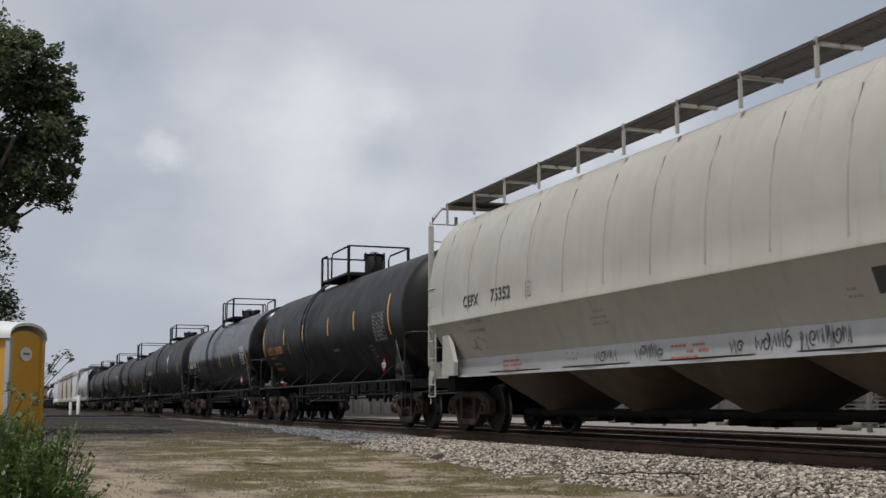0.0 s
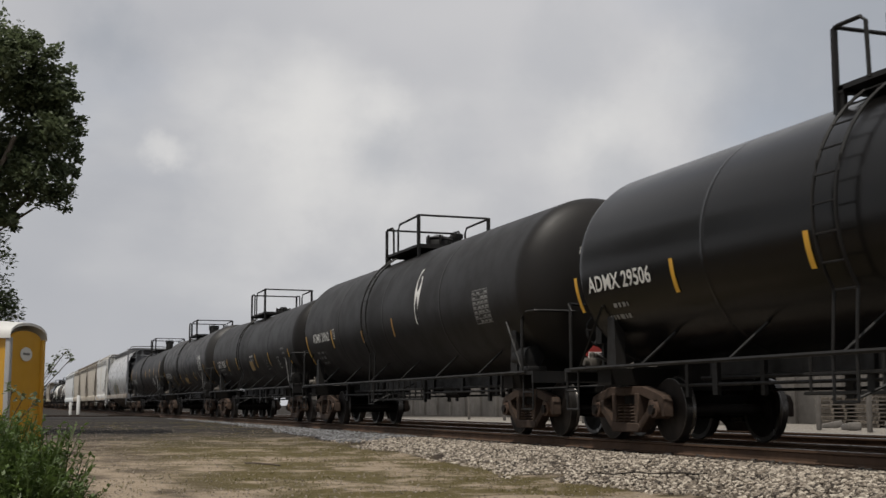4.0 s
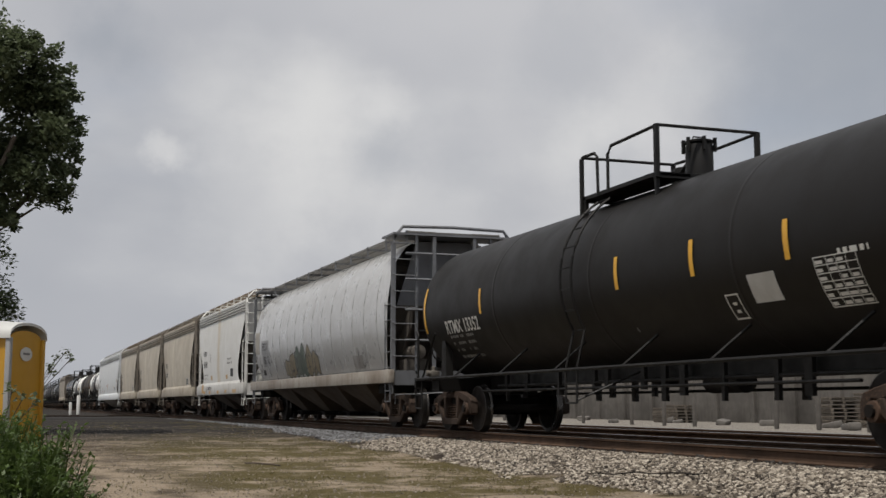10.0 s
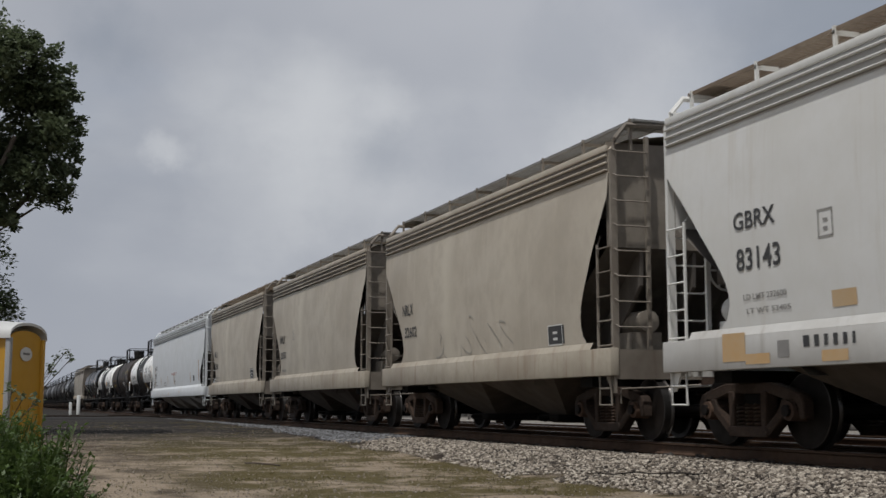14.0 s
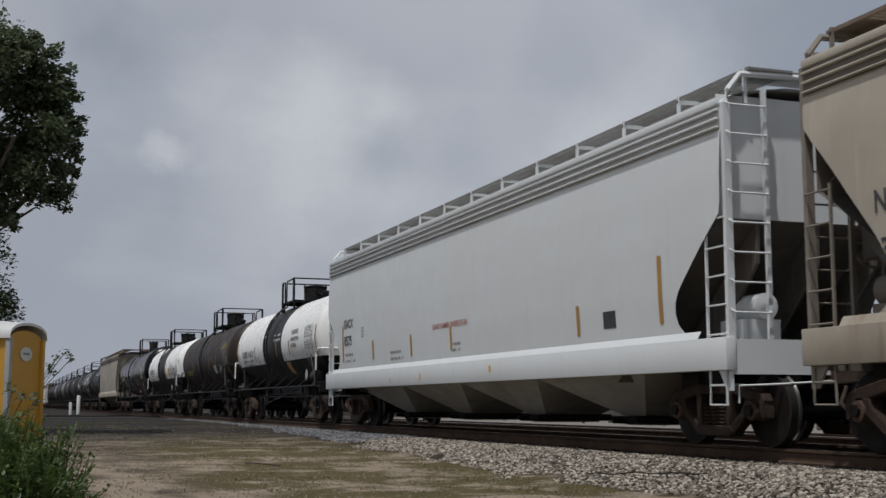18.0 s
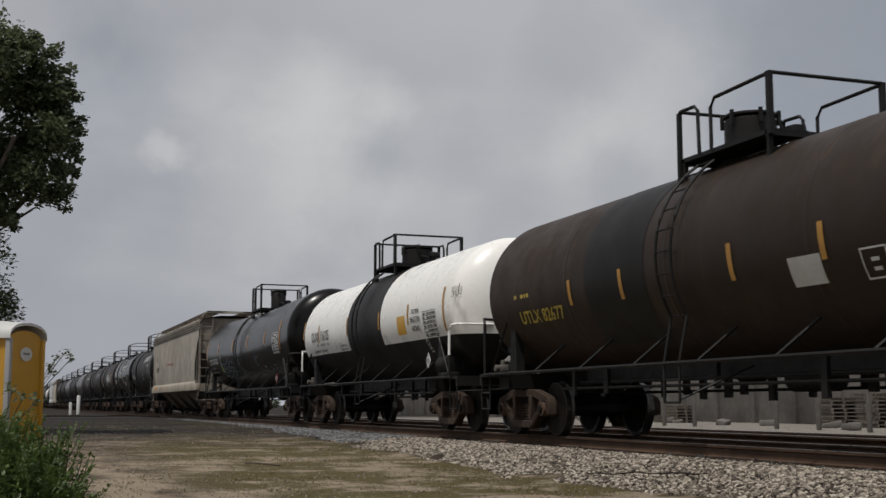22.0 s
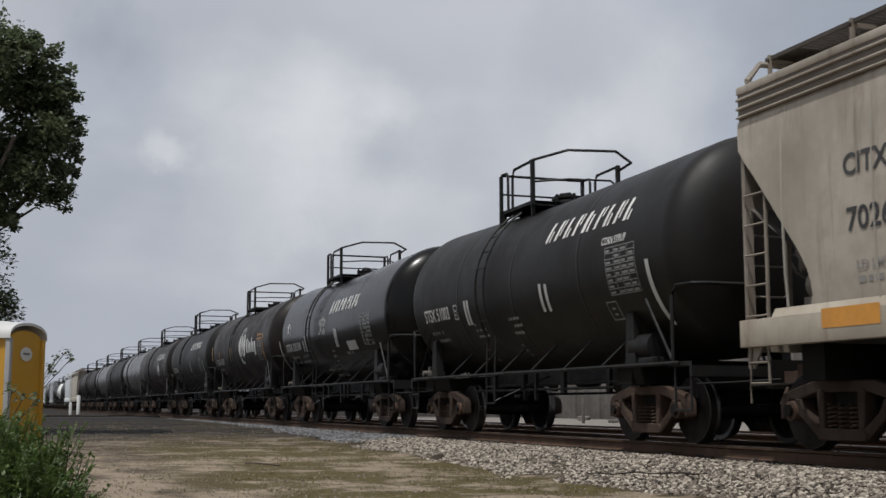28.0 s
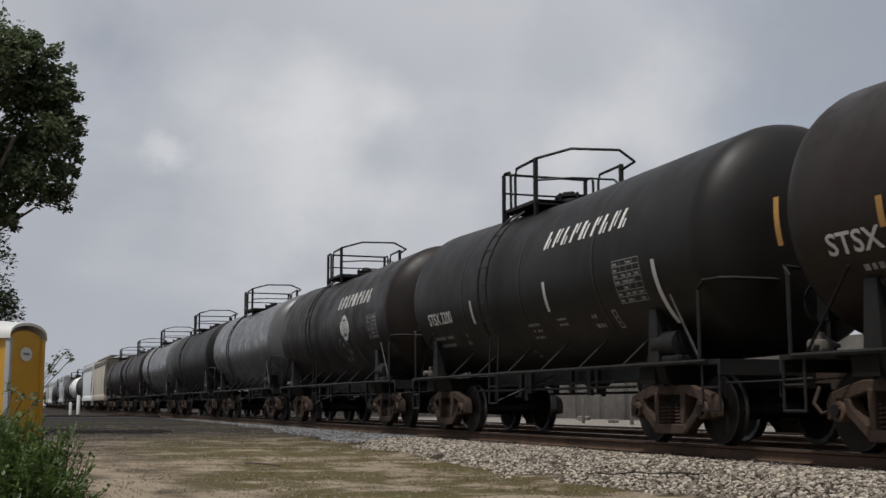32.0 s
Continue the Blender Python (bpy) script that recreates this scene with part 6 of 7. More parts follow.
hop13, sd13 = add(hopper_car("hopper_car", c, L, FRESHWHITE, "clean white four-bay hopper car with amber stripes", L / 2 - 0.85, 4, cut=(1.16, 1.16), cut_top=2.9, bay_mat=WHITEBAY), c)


c, L = span(212.8, 227.2)
tk14, sd14 = add(tank_car("tank_car", c, L, 1.41, 3.93, BLACK, "white tank car with a black waist band and belly", mats=[BLACK, WHITE], pick=(1.93, [(-1.5, 1.50)]),
                          rail_h=0.71, dome=(-0.26, 0.38, 0.50), head_text="OLNX", head_ink=INKB, plat_len=1.7, end_paint=WHITE, trk_in=(0.4, 0.0)), c)
c, L = span(227.2, 241.7)
tk15, sd15 = add(tank_car("tank_car", c, L, 1.415, 3.94, BROWN, "rust-stained brown tank car with yellow lettering", platform=-0.68, rail_h=0.72, dome=(0.63, 0.365, 0.60), plat_len=2.2, trk_in=(0.35, 0.0), head_text="UTLX", head_ink=INKY), c)
c, L = span(241.7, 256.1)
tk16, sd16 = add(tank_car("tank_car", c, L, 1.42, 3.95, BLACK, "white tank car with a black waist band and belly", mats=[BLACK, WHITE], pick=(1.94, [(-1.45, 1.53)]),
                          rail_h=0.69, dome=(0.06, 0.375, 0.50), head_text="OLNX", head_ink=INKB, plat_len=1.7, end_paint=WHITE, trk_in=(0.4, 0.0), un="1017"), c)
c, L = span(256.1, 273.9)
tk17, sd17 = add(tank_car("tank_car", c, L, 1.48, 4.07, GLOSS, "glossy black tank car with pale graffiti", rail_h=0.86, rise=0.018, dome=(0.24, 0.28, 0.72), plat_len=1.6, trk_in=(0.25, 0.0)), c)
c, L = span(273.9, 292.3)
hop18, sd18 = add(hopper_car("hopper_car", c, L, DUSTY, "dusty cream four-bay hopper car with seamed sides", L / 2 - 0.75, 4, ribs=11, sill_z=(1.2, 1.52), cut=(1.12, 1.36), grate=DARKGRATE, bay_mat=CREAMBAY), c)
BOUNDS = [292.3, 304.85, 317.7, 330.75, 343.9, 357.0, 369.9, 383.2, 396.6, 409.5, 423.0]
PAINTS = [BLACK, GLOSS, DARKBROWN, BLACK, DARKBROWN, SILVER, BLACK, SILVER, DARKBROWN, DARKBROWN]
SYRUP = []
INSETS = [(0.75, 0.05), (0.75, 0.05), (0.75, 0.35), (0.75, 0.05)] + [(0.75, 0.05)] * 6
SHIFTS = [0.0, 0.0, -0.23, -0.23] + [0.0] * 6
STEPS = [1.24, 1.68, 1.28, 1.7, 1.6, 1.45, 1.5, 1.5, 1.5, 1.5]
for i, p in enumerate(PAINTS):
    c, L = span(BOUNDS[i], BOUNDS[i + 1])
    word = {id(BLACK): "black", id(GLOSS): "glossy black", id(DARKBROWN): "rusty brown", id(SILVER): "grey worn"}[id(p)]
    SYRUP.append(add(tank_car("tank_car", c, L, 1.54, 4.18, p, "short stout " + word + " syrup tank car", platform=STEPS[i], plat_len=1.5, arched=True, dome=(-0.5, 0.3, 0.12), rail_h=0.74, rise=0.018, trk_in=INSETS[i], shift=SHIFTS[i]), c))
FAR = [(423.0, 438.5, "h", TAN), (438.5, 454.0, "h", FRESHWHITE), (454.0, 468.5, "t", BLACK), (468.5, 483.0, "t", WHITE), (483.0, 497.5, "t", BLACK),
       (497.5, 512.0, "h", GREYWHITE), (512.0, 527.0, "t", BLACK), (527.0, 542.0, "t", BLACK), (542.0, 557.5, "h", FRESHWHITE), (557.5, 573.0, "h", TAN), (573.0, 588.0, "t", BLACK)]
for a, b, k, p in FAR:
    c, L = span(a, b)
    if k == "h":
        add(hopper_car("hopper_car", c, L, p, "far covered hopper car near the rear", L / 2 - 0.85, 2), c)
    else:
        add(tank_car("tank_car", c, L, 1.5, 4.1, p, "far tank car near the rear of the train"), c)
# ---- lettering, stripes and stickers on the near sides ----
def mark_text(car, side, text, mat, y, z, w, h, slant=0.0):
    pts, faces = letters(text)
    wide = max(p[0] for p in pts)
    part("lettering", write(side, text, y, z, h, w / (wide * h), slant=slant), mat, car, "stencilled marking", smooth=False)


def mark_stripe(car, side, mat, y, z, h, slant=0.0):
    part("reflector_stripe", patch(side, y + 0.05, z, 0.10, h, slant, lift=0.010), mat, car, "reflective stripe")


def mark_frame(car, side, mat, y, z, w, h):
    part("framed_mark", frame_mark(side, y, z, w, h), mat, car, smooth=False)


def mark_table(car, side, mat, y, z, w, h):
    part("data_table", data_table(side, y, z, w, h, RNG), mat, car, "stencilled data table", smooth=False)


def mark_bars(car, side, mat, y, z, w, rows, h):
    part("small_writing", bars(side, y, z, w, rows, h, RNG), mat, car, smooth=False)


def mark_patch(car, side, mat, y, z, w, h, lift=0.005):
    part("painted_patch", patch(side, y, z, w, h, lift=lift, ny=4), mat, car)


def mark_scrawl(car, side, mat, y, z, w, h, strokes=7, thick=0.03):
    part("graffiti", scrawl(side, y, z, w, h, RNG, strokes, thick), mat, car, "sprayed graffiti", smooth=False)


def mark_tag(car, side, mat, y, z, w, h, n, thick):
    for bm in tag_parts(side, y, z, w, h, n, RNG, thick):
        part("graffiti", bm, mat, car, "sprayed hand-drawn stroke", smooth=False)


def mark_bubbles(car, side, mat, y, z, w, h, n, thick):
    for bm in bubble_parts(side, y, z, w, h, n, RNG, thick):
        part("graffiti", bm, mat, car, "sprayed outline of a rounded shape", smooth=False)


def mark_blocks(car, side, mat, y, z, w, h, gaps, slant=0.3):
    """A painted name, kept to plain slanted bars: a broad one and a short thin one for each letter."""
    u = 0.0
    for i, g in enumerate(gaps):
        part("painted_bar", patch(side, y - w * u, z, w * g * 0.26, h, -slant * h, lift=0.006), mat, car, smooth=False)
        hh = h * (0.55, 0.8, 0.45)[i % 3]
        z2 = z + (h - hh) * (i % 2)
        part("painted_bar", patch(side, y - w * (u + g * 0.42) + slant * (z2 - z) * -1, z2, w * g * 0.15, hh, -slant * hh, lift=0.006), mat, car, smooth=False)
        u += g


def mark_name(car, side, mat, y, z, w, h, shapes):
    """A painted name, kept to plain upright blocks: each takes (width share, foot, height), in parts of h."""
    u = 0.0
    for g, foot, tall in shapes:
        part("painted_block", patch(side, y - w * u, z + h * foot, w * g * 0.62, h * tall, lift=0.006, ny=2), mat, car, smooth=False)
        u += g


def mark_oval(bm, side, cy, cz, ry, rz, lift, n=26, wob=0.0, rng=None):
    ph = rng.uniform(0, 6) if rng else 0.0
    ring = []
    for i in range(n):
        a = i * math.tau / n
        k = 1 + wob * math.sin(3 * a + ph)
        ring.append(bm.verts.new(side.point(cy + ry * k * math.cos(a), cz + rz * k * math.sin(a), lift)))
    mid = bm.verts.new(side.point(cy, cz, lift))
    for i in range(n):
        bm.faces.new((mid, ring[i], ring[(i + 1) % n]))
    return bm


def mark_disc(car, side, mat, y, z, w, h):
    """A white oval with side lobes, a thin dark ring and an eight-bladed dark star."""
    cy, cz = y - w / 2, z + h / 2
    oval = part("painted_emblem", mark_oval(bmesh.new(), side, cy, cz, w * 0.40, h / 2, 0.006), mat, car, "oval white emblem, a plain shape", smooth=False)
    for k in (-1, 1):
        part("painted_lobe", mark_oval(bmesh.new(), side, cy + k * w * 0.24, cz, w * 0.30, h * 0.30, 0.007), mat, oval, smooth=False)
    for k in (-1, 1):
        bm = bmesh.new()
        prev = None
        for i in range(21):
            u = i * math.tau / 20
            q = [bm.verts.new(side.point(cy + k * w * 0.06 + w * 0.30 * f * math.cos(u), cz + h * 0.34 * f * math.sin(u), 0.0095 + 0.0005 * k)) for f in (0.93, 1.0)]
            if prev:
                bm.faces.new((prev[0], prev[1], q[1], q[0]))
            prev = q
        part("emblem_ring", bm, DARKP, oval, smooth=False)
    for k in range(8):
        u = k * math.tau / 8 + 0.2
        pts = ((0.10, 0.0), (0.30, 0.16), (0.62, 0.0), (0.30, -0.16))
        bm = bmesh.new()
        bm.faces.new([bm.verts.new(side.point(cy + w * 0.42 * f * math.cos(u + d), cz + h * 0.42 * f * math.sin(u + d), 0.012)) for f, d in pts])
        part("emblem_blade", bm, DARKP, oval, smooth=False)


def mark_piece(car, side, y, z, w, h, n=6):
    """A faded sprayed piece: swelling letter-like bodies side by side, dark-rimmed, in green and ochre."""
    tall = (0.62, 0.80, 0.95, 1.0, 0.92, 0.74)
    for k in range(n):
        a, b = w * k / n, w * (k + 1.12) / n
        rim, fill, prev = bmesh.new(), bmesh.new(), None
        m = 12
        for i in range(m + 1):
            f = i / m
            u = a + (b - a) * f
            hump = tall[k] * (0.55 + 0.45 * math.sin(math.pi * (0.12 + 0.8 * f))) + 0.05 * math.sin(9 * f + k)
            foot = 0.06 * math.sin(7 * f + 2 * k) + 0.04
            q = []
            for bm, d, lift in ((rim, 0.0, 0.006 + 0.001 * k), (fill, 0.035, 0.0066 + 0.001 * k)):
                lo, hi = z + h * foot + d, z + h * hump - d
                uu = min(max(u, a + d), b - d)
                q.append([bm.verts.new(side.point(y - uu - 0.12 * (v - 0.5), lo + (hi - lo) * v, lift)) for v in (0, 0.33, 0.66, 1)])
            if prev:
                for bm, p0, p1 in ((rim, prev[0], q[0]), (fill, prev[1], q[1])):
                    for j in range(3):
                        bm.faces.new((p0[j], p0[j + 1], p1[j + 1], p1[j]))
            prev = q
        body = part("graffiti", rim, INKB, car, "faded sprayed graffiti", smooth=False)
        part("graffiti_fill", fill, (OCHRE, OCHRE, OLIVE, OLIVE, OCHRE, OCHRE)[k], body, smooth=False)
        part("graffiti_fill", patch(side, y - a - (b - a) * 0.45, z + h * 0.12, 0.04, h * tall[k] * 0.55, 0.06, lift=0.0135), INKB, body, smooth=False)


def mark_placard(car, mat, y, z, x=-1.5, s=0.16, number=""):
    bm = bmesh.new()
    prism(bm, [(y - s, z), (y, z - s), (y + s, z), (y, z + s)], x - 0.01, x)
    bmesh.ops.recalc_face_normals(bm, faces=bm.faces[:])
    p = part("placard", bm, PLACARD if mat is PINK else mat, car, "diamond hazard placard", smooth=False)
    if mat is PINK:
        band = prism(bmesh.new(), [(y - s * 0.8, z - 0.05), (y + s * 0.8, z - 0.05), (y + s * 0.8, z + 0.06), (y - s * 0.8, z + 0.06)], x - 0.015, x - 0.012)
        bmesh.ops.recalc_face_normals(band, faces=band.faces[:])
        part("placard_band", band, PINK, p, smooth=False)
    bm = bmesh.new()
    if number:
        pts, faces = letters(number)
        wide = max(q[0] for q in pts)
        vs = [bm.verts.new((x - 0.02, y + s * 0.6 - 1.2 * s * u / wide, z - 0.035 + 0.075 * v)) for u, v in pts]
        for f in faces:
            bm.faces.new([vs[i] for i in f])
    else:
        prism(bm, [(y - s * 0.55, z - 0.035), (y + s * 0.55, z - 0.035), (y + s * 0.55, z + 0.045), (y - s * 0.55, z + 0.045)], x - 0.02, x - 0.017)
        bmesh.ops.recalc_face_normals(bm, faces=bm.faces[:])
    part("placard_print", bm, INKB, p, smooth=False)


mark_text(tk1, sd1, "UTLX 209283", INKO, 6.45, 2.16, 2.17, 0.24)
mark_frame(tk1, sd1, INKO, 3.48, 2.12, 0.22, 0.30)
mark_bars(tk1, sd1, AMBER, 6.34, 2.02, 0.90, 1, 0.090)
mark_bars(tk1, sd1, AMBER, 6.23, 1.83, 1.35, 2, 0.090)
mark_stripe(tk1, sd1, YELLOW, 3.92, 2.41, 0.47)
mark_stripe(tk1, sd1, YELLOW, 7.03, 2.14, 0.95)
mark_stripe(tk1, sd1, YELLOW, 1.37, 2.40, 0.48)
mark_stripe(tk1, sd1, YELLOW, -1.63, 2.41, 0.47)
mark_stripe(tk1, sd1, YELLOW, -4.25, 2.40, 0.48)
mark_stripe(tk1, sd1, YELLOW, -7.22, 2.14, 0.93)
mark_table(tk1, sd1, INKG, -5.89, 2.05, 0.95, 0.63)
mark_frame(tk1, sd1, INKG, -5.17, 1.69, 0.30, 0.29)
mark_bars(tk1, sd1, AMBER, -1.80, 1.96, 0.67, 1, 0.090)
mark_placard(tk1, PINK, -6.59, 1.44, number="1987")
mark_text(tk2, sd2, "ADMX 29506", INKW, 6.51, 2.22, 1.92, 0.23)
mark_bars(tk2, sd2, INKG, 6.13, 1.95, 0.80, 2, 0.090)
mark_stripe(tk2, sd2, YELLOW, 4.00, 2.02, 0.45)
mark_stripe(tk2, sd2, YELLOW, 1.06, 2.03, 0.42)
mark_stripe(tk2, sd2, YELLOW, -1.77, 2.03, 0.45)
mark_stripe(tk2, sd2, YELLOW, -4.62, 2.02, 0.45)
mark_stripe(tk2, sd2, YELLOW, 6.89, 1.95, 0.53)
mark_table(tk2, sd2, INKW, -6.29, 2.05, 0.88, 0.63)
mark_stripe(tk2, sd2, YELLOW, -7.47, 1.63, 0.83)
mark_placard(tk2, PINK, -6.31, 1.43, number="1987")
mark_frame(tk2, sd2, INKG, -6.46, 1.63, 0.22, 0.24)
mark_text(tk3, sd3, "ADMX 29062", INKW, 6.25, 2.27, 1.79, 0.24)
mark_frame(tk3, sd3, INKW, 4.03, 2.28, 0.18, 0.26)
mark_stripe(tk3, sd3, YELLOW, 4.16, 2.06, 0.46)
mark_stripe(tk3, sd3, YELLOW, 7.02, 1.70, 0.80)
mark_bars(tk3, sd3, INKG, 6.17, 1.96, 0.90, 3, 0.078)
mark_stripe(tk3, sd3, AMBER, -1.29, 2.08, 0.41)
mark_stripe(tk3, sd3, AMBER, 1.29, 2.05, 0.30)
part("scuff", mark_oval(bmesh.new(), sd3, -3.1, 2.88, 0.17, 0.55, 0.006, wob=0.22, rng=RNG), INKW, tk3, "scuffed white paint smear", smooth=False)
mark_table(tk3, sd3, INKG, -6.43, 2.04, 0.78, 0.61)
mark_text(tk5, sd5, "GATX 18050", INKW, 6.10, 2.05, 1.84, 0.25)
mark_bars(tk5, sd5, INKG, 6.02, 1.92, 1.40, 2, 0.090)
mark_bars(tk5, sd5, INKG, 4.10, 1.73, 0.31, 1, 0.087)
mark_stripe(tk5, sd5, YELLOW, 3.78, 1.89, 0.46)
mark_stripe(tk5, sd5, YELLOW, 6.93, 1.49, 0.88)
mark_stripe(tk5, sd5, YELLOW, 1.74, 1.87, 0.45)
mark_stripe(tk5, sd5, YELLOW, -2.05, 1.86, 0.47)
mark_bars(tk5, sd5, INKW, 1.60, 2.17, 0.37, 3, 0.072)
mark_bars(tk5, sd5, INKW, -1.02, 2.24, 0.69, 2, 0.076)
mark_patch(tk5, sd5, SAND, -0.83, 1.78, 0.58, 0.32)
mark_bars(tk5, sd5, INKG, -3.46, 2.03, 0.43, 4, 0.053)
mark_bars(tk5, sd5, INKG, -6.25, 2.31, 0.58, 4, 0.083)
mark_frame(tk5, sd5, INKW, -5.45, 1.76, 0.29, 0.35)
mark_stripe(tk5, sd5, YELLOW, -7.31, 1.66, 0.64)
mark_stripe(tk5, sd5, YELLOW, -4.24, 1.85, 0.45)
mark_text(tk6, sd6, "GATX 882312", INKW, 6.68, 1.95, 2.27, 0.26)
mark_bars(tk6, sd6, INKG, 5.85, 1.80, 1.10, 2, 0.090)
mark_bars(tk6, sd6, INKG, 6.18, 1.44, 0.46, 1, 0.090)
mark_stripe(tk6, sd6, YELLOW, 3.64, 1.60, 0.43)
mark_stripe(tk6, sd6, YELLOW, 1.13, 1.61, 0.44)
mark_stripe(tk6, sd6, YELLOW, 7.25, 1.47, 0.84)
mark_patch(tk6, sd6, DARKP, 4.22, 1.10, 3.0, 1.22)
mark_patch(tk6, sd6, DARKP, -1.63, 2.17, 1.99, 0.63)
mark_table(tk6, sd6, INKW, -5.27, 2.10, 0.95, 0.65)
mark_stripe(tk6, sd6, YELLOW, -6.78, 1.49, 0.85)
mark_stripe(tk6, sd6, YELLOW, -3.48, 1.66, 0.44)
mark_stripe(tk6, sd6, YELLOW, -1.16, 1.61, 0.42)
mark_patch(tk6, sd6, SAND, -0.28, 1.58, 0.49, 0.28)
mark_frame(tk6, sd6, INKW, -4.58, 1.68, 0.26, 0.32)
mark_bars(tk6, sd6, INKG, -3.81, 2.00, 0.53, 2, 0.081)
mark_text(tk7, sd7, "RTMX 13352", INKW, 6.62, 1.97, 1.82, 0.25)
mark_bars(tk7, sd7, INKG, 6.53, 1.87, 1.26, 4, 0.072)
mark_stripe(tk7, sd7, YELLOW, 7.80, 2.03, 0.95)
mark_stripe(tk7, sd7, YELLOW, 4.59, 2.24, 0.47)
mark_stripe(tk7, sd7, YELLOW, -0.90, 2.21, 0.48)
mark_stripe(tk7, sd7, YELLOW, -3.01, 2.20, 0.48)
mark_stripe(tk7, sd7, YELLOW, -5.09, 2.19, 0.47)
mark_table(tk7, sd7, INKW, -5.52, 1.61, 0.74, 0.54)
mark_patch(tk7, sd7, PALE, -4.18, 1.76, 0.57, 0.34)
mark_frame(tk7, sd7, INKW, -3.58, 1.60, 0.29, 0.31)
mark_bars(tk7, sd7, INKW, -5.97, 2.15, 0.59, 1, 0.090)
mark_bars(tk7, sd7, INKG, -0.99, 1.59, 0.35, 1, 0.090)
mark_stripe(tk7, sd7, YELLOW, -7.59, 1.97, 0.95)
mark_text(tk14, sd14, "OLNX 116113", INKB, 5.16, 2.25, 1.93, 0.22)
mark_bars(tk14, sd14, INKF, 5.11, 2.07, 1.91, 2, 0.090)
mark_stripe(tk14, sd14, AMBER, 2.89, 2.10, 0.47)
mark_stripe(tk14, sd14, AMBER, 6.13, 1.93, 0.90)
mark_text(tk14, sd14, "CHLORINE", INKB, -2.89, 2.71, 0.91, 0.14)
mark_text(tk14, sd14, "INHALATION", INKB, -2.90, 2.50, 1.05, 0.12)
mark_text(tk14, sd14, "HAZARD", INKB, -2.86, 2.30, 0.75, 0.13)
mark_table(tk14, sd14, INKF, -4.70, 2.18, 1.02, 0.68)
mark_stripe(tk14, sd14, AMBER, -2.60, 2.10, 0.45)
mark_stripe(tk14, sd14, AMBER, -6.07, 1.93, 0.90)
mark_stripe(tk14, sd14, AMBER, -0.71, 2.10, 0.48)
mark_patch(tk14, sd14, SAND, -1.63, 1.53, 0.55, 0.37)
mark_bars(tk14, sd14, INKW, -0.36, 2.77, 0.98, 2, 0.090)
mark_bars(tk14, sd14, INKW, 1.46, 2.79, 1.03, 1, 0.090)
mark_frame(tk14, sd14, INKW, -4.57, 1.64, 0.23, 0.26)
mark_placard(tk14, PALE, -5.46, 1.40, number="1017")
mark_text(tk15, sd15, "UTLX 82677", INKY, 5.10, 1.93, 1.73, 0.21)
mark_stripe(tk15, sd15, AMBER, 3.01, 2.10, 0.40)
mark_stripe(tk15, sd15, AMBER, 1.30, 2.06, 0.44)
mark_stripe(tk15, sd15, AMBER, -1.59, 2.06, 0.46)
mark_text(tk15, sd15, "CHLORINE", INKY, -5.0, 2.93, 0.72, 0.12, 0.2)
mark_text(tk15, sd15, "INHALATION HAZARD", INKY, -4.62, 2.78, 1.35, 0.12, 0.2)
mark_table(tk15, sd15, INKG, -5.03, 2.13, 0.93, 0.60)
mark_patch(tk15, sd15, PALE, -2.74, 1.87, 0.60, 0.33)
mark_frame(tk15, sd15, INKW, -4.00, 1.84, 0.42, 0.33)
mark_stripe(tk15, sd15, AMBER, -6.12, 1.85, 0.63)
mark_stripe(tk15, sd15, AMBER, -3.42, 2.12, 0.42)
mark_placard(tk15, INKG, -5.41, 1.97)
mark_bars(tk15, sd15, INKY, 5.23, 2.36, 0.82, 1, 0.090)
mark_patch(tk15, sd15, BLACK, 2.45, 1.45, 1.86, 2.52)
mark_text(tk16, sd16, "OLNX 116135", INKB, 5.42, 2.32, 1.94, 0.27)
mark_text(tk16, sd16, "CHLORINE", INKB, -3.80, 2.51, 0.54, 0.10)
mark_text(tk16, sd16, "INHALATION", INKB, -3.73, 2.31, 0.64, 0.14)
mark_text(tk16, sd16, "HAZARD", INKB, -3.77, 2.13, 0.52, 0.11)
mark_patch(tk16, sd16, YELLOW, -2.74, 2.10, 0.58, 0.41)
mark_table(tk16, sd16, INKB, -4.58, 1.97, 0.83, 0.53)
mark_stripe(tk16, sd16, AMBER, -5.89, 2.03, 0.90)
mark_stripe(tk16, sd16, AMBER, -3.56, 2.29, 0.45)
mark_stripe(tk16, sd16, AMBER, -1.32, 2.31, 0.43)
mark_stripe(tk16, sd16, AMBER, 1.55, 2.30, 0.49)
mark_stripe(tk16, sd16, AMBER, 6.38, 2.44, 0.52)
mark_bars(tk16, sd16, INKF, 5.27, 2.17, 1.80, 2, 0.090)
mark_bars(tk16, sd16, INKF, 2.35, 2.07, 0.66, 2, 0.055)
mark_placard(tk16, PALE, -5.23, 1.44, number="1017")
mark_frame(tk16, sd16, INKW, -4.42, 1.66, 0.16, 0.26)
mark_tag(tk16, sd16, INKB, -6.35, 2.62, 0.6, 0.30, 5, 0.022)
mark_stripe(tk16, sd16, AMBER, 4.55, 2.28, 0.48)
mark_text(tk17, sd17, "CTCX 730871", INKW, 7.24, 2.22, 2.08, 0.22)
mark_frame(tk17, sd17, INKW, 4.69, 2.14, 0.19, 0.31)
mark_patch(tk17, sd17, LIME, 4.71, 1.85, 0.20, 0.27)
mark_stripe(tk17, sd17, INKO, 7.70, 2.33, 0.89)
mark_stripe(tk17, sd17, INKO, 4.89, 2.55, 0.47)
mark_stripe(tk17, sd17, INKO, 1.67, 2.55, 0.48)
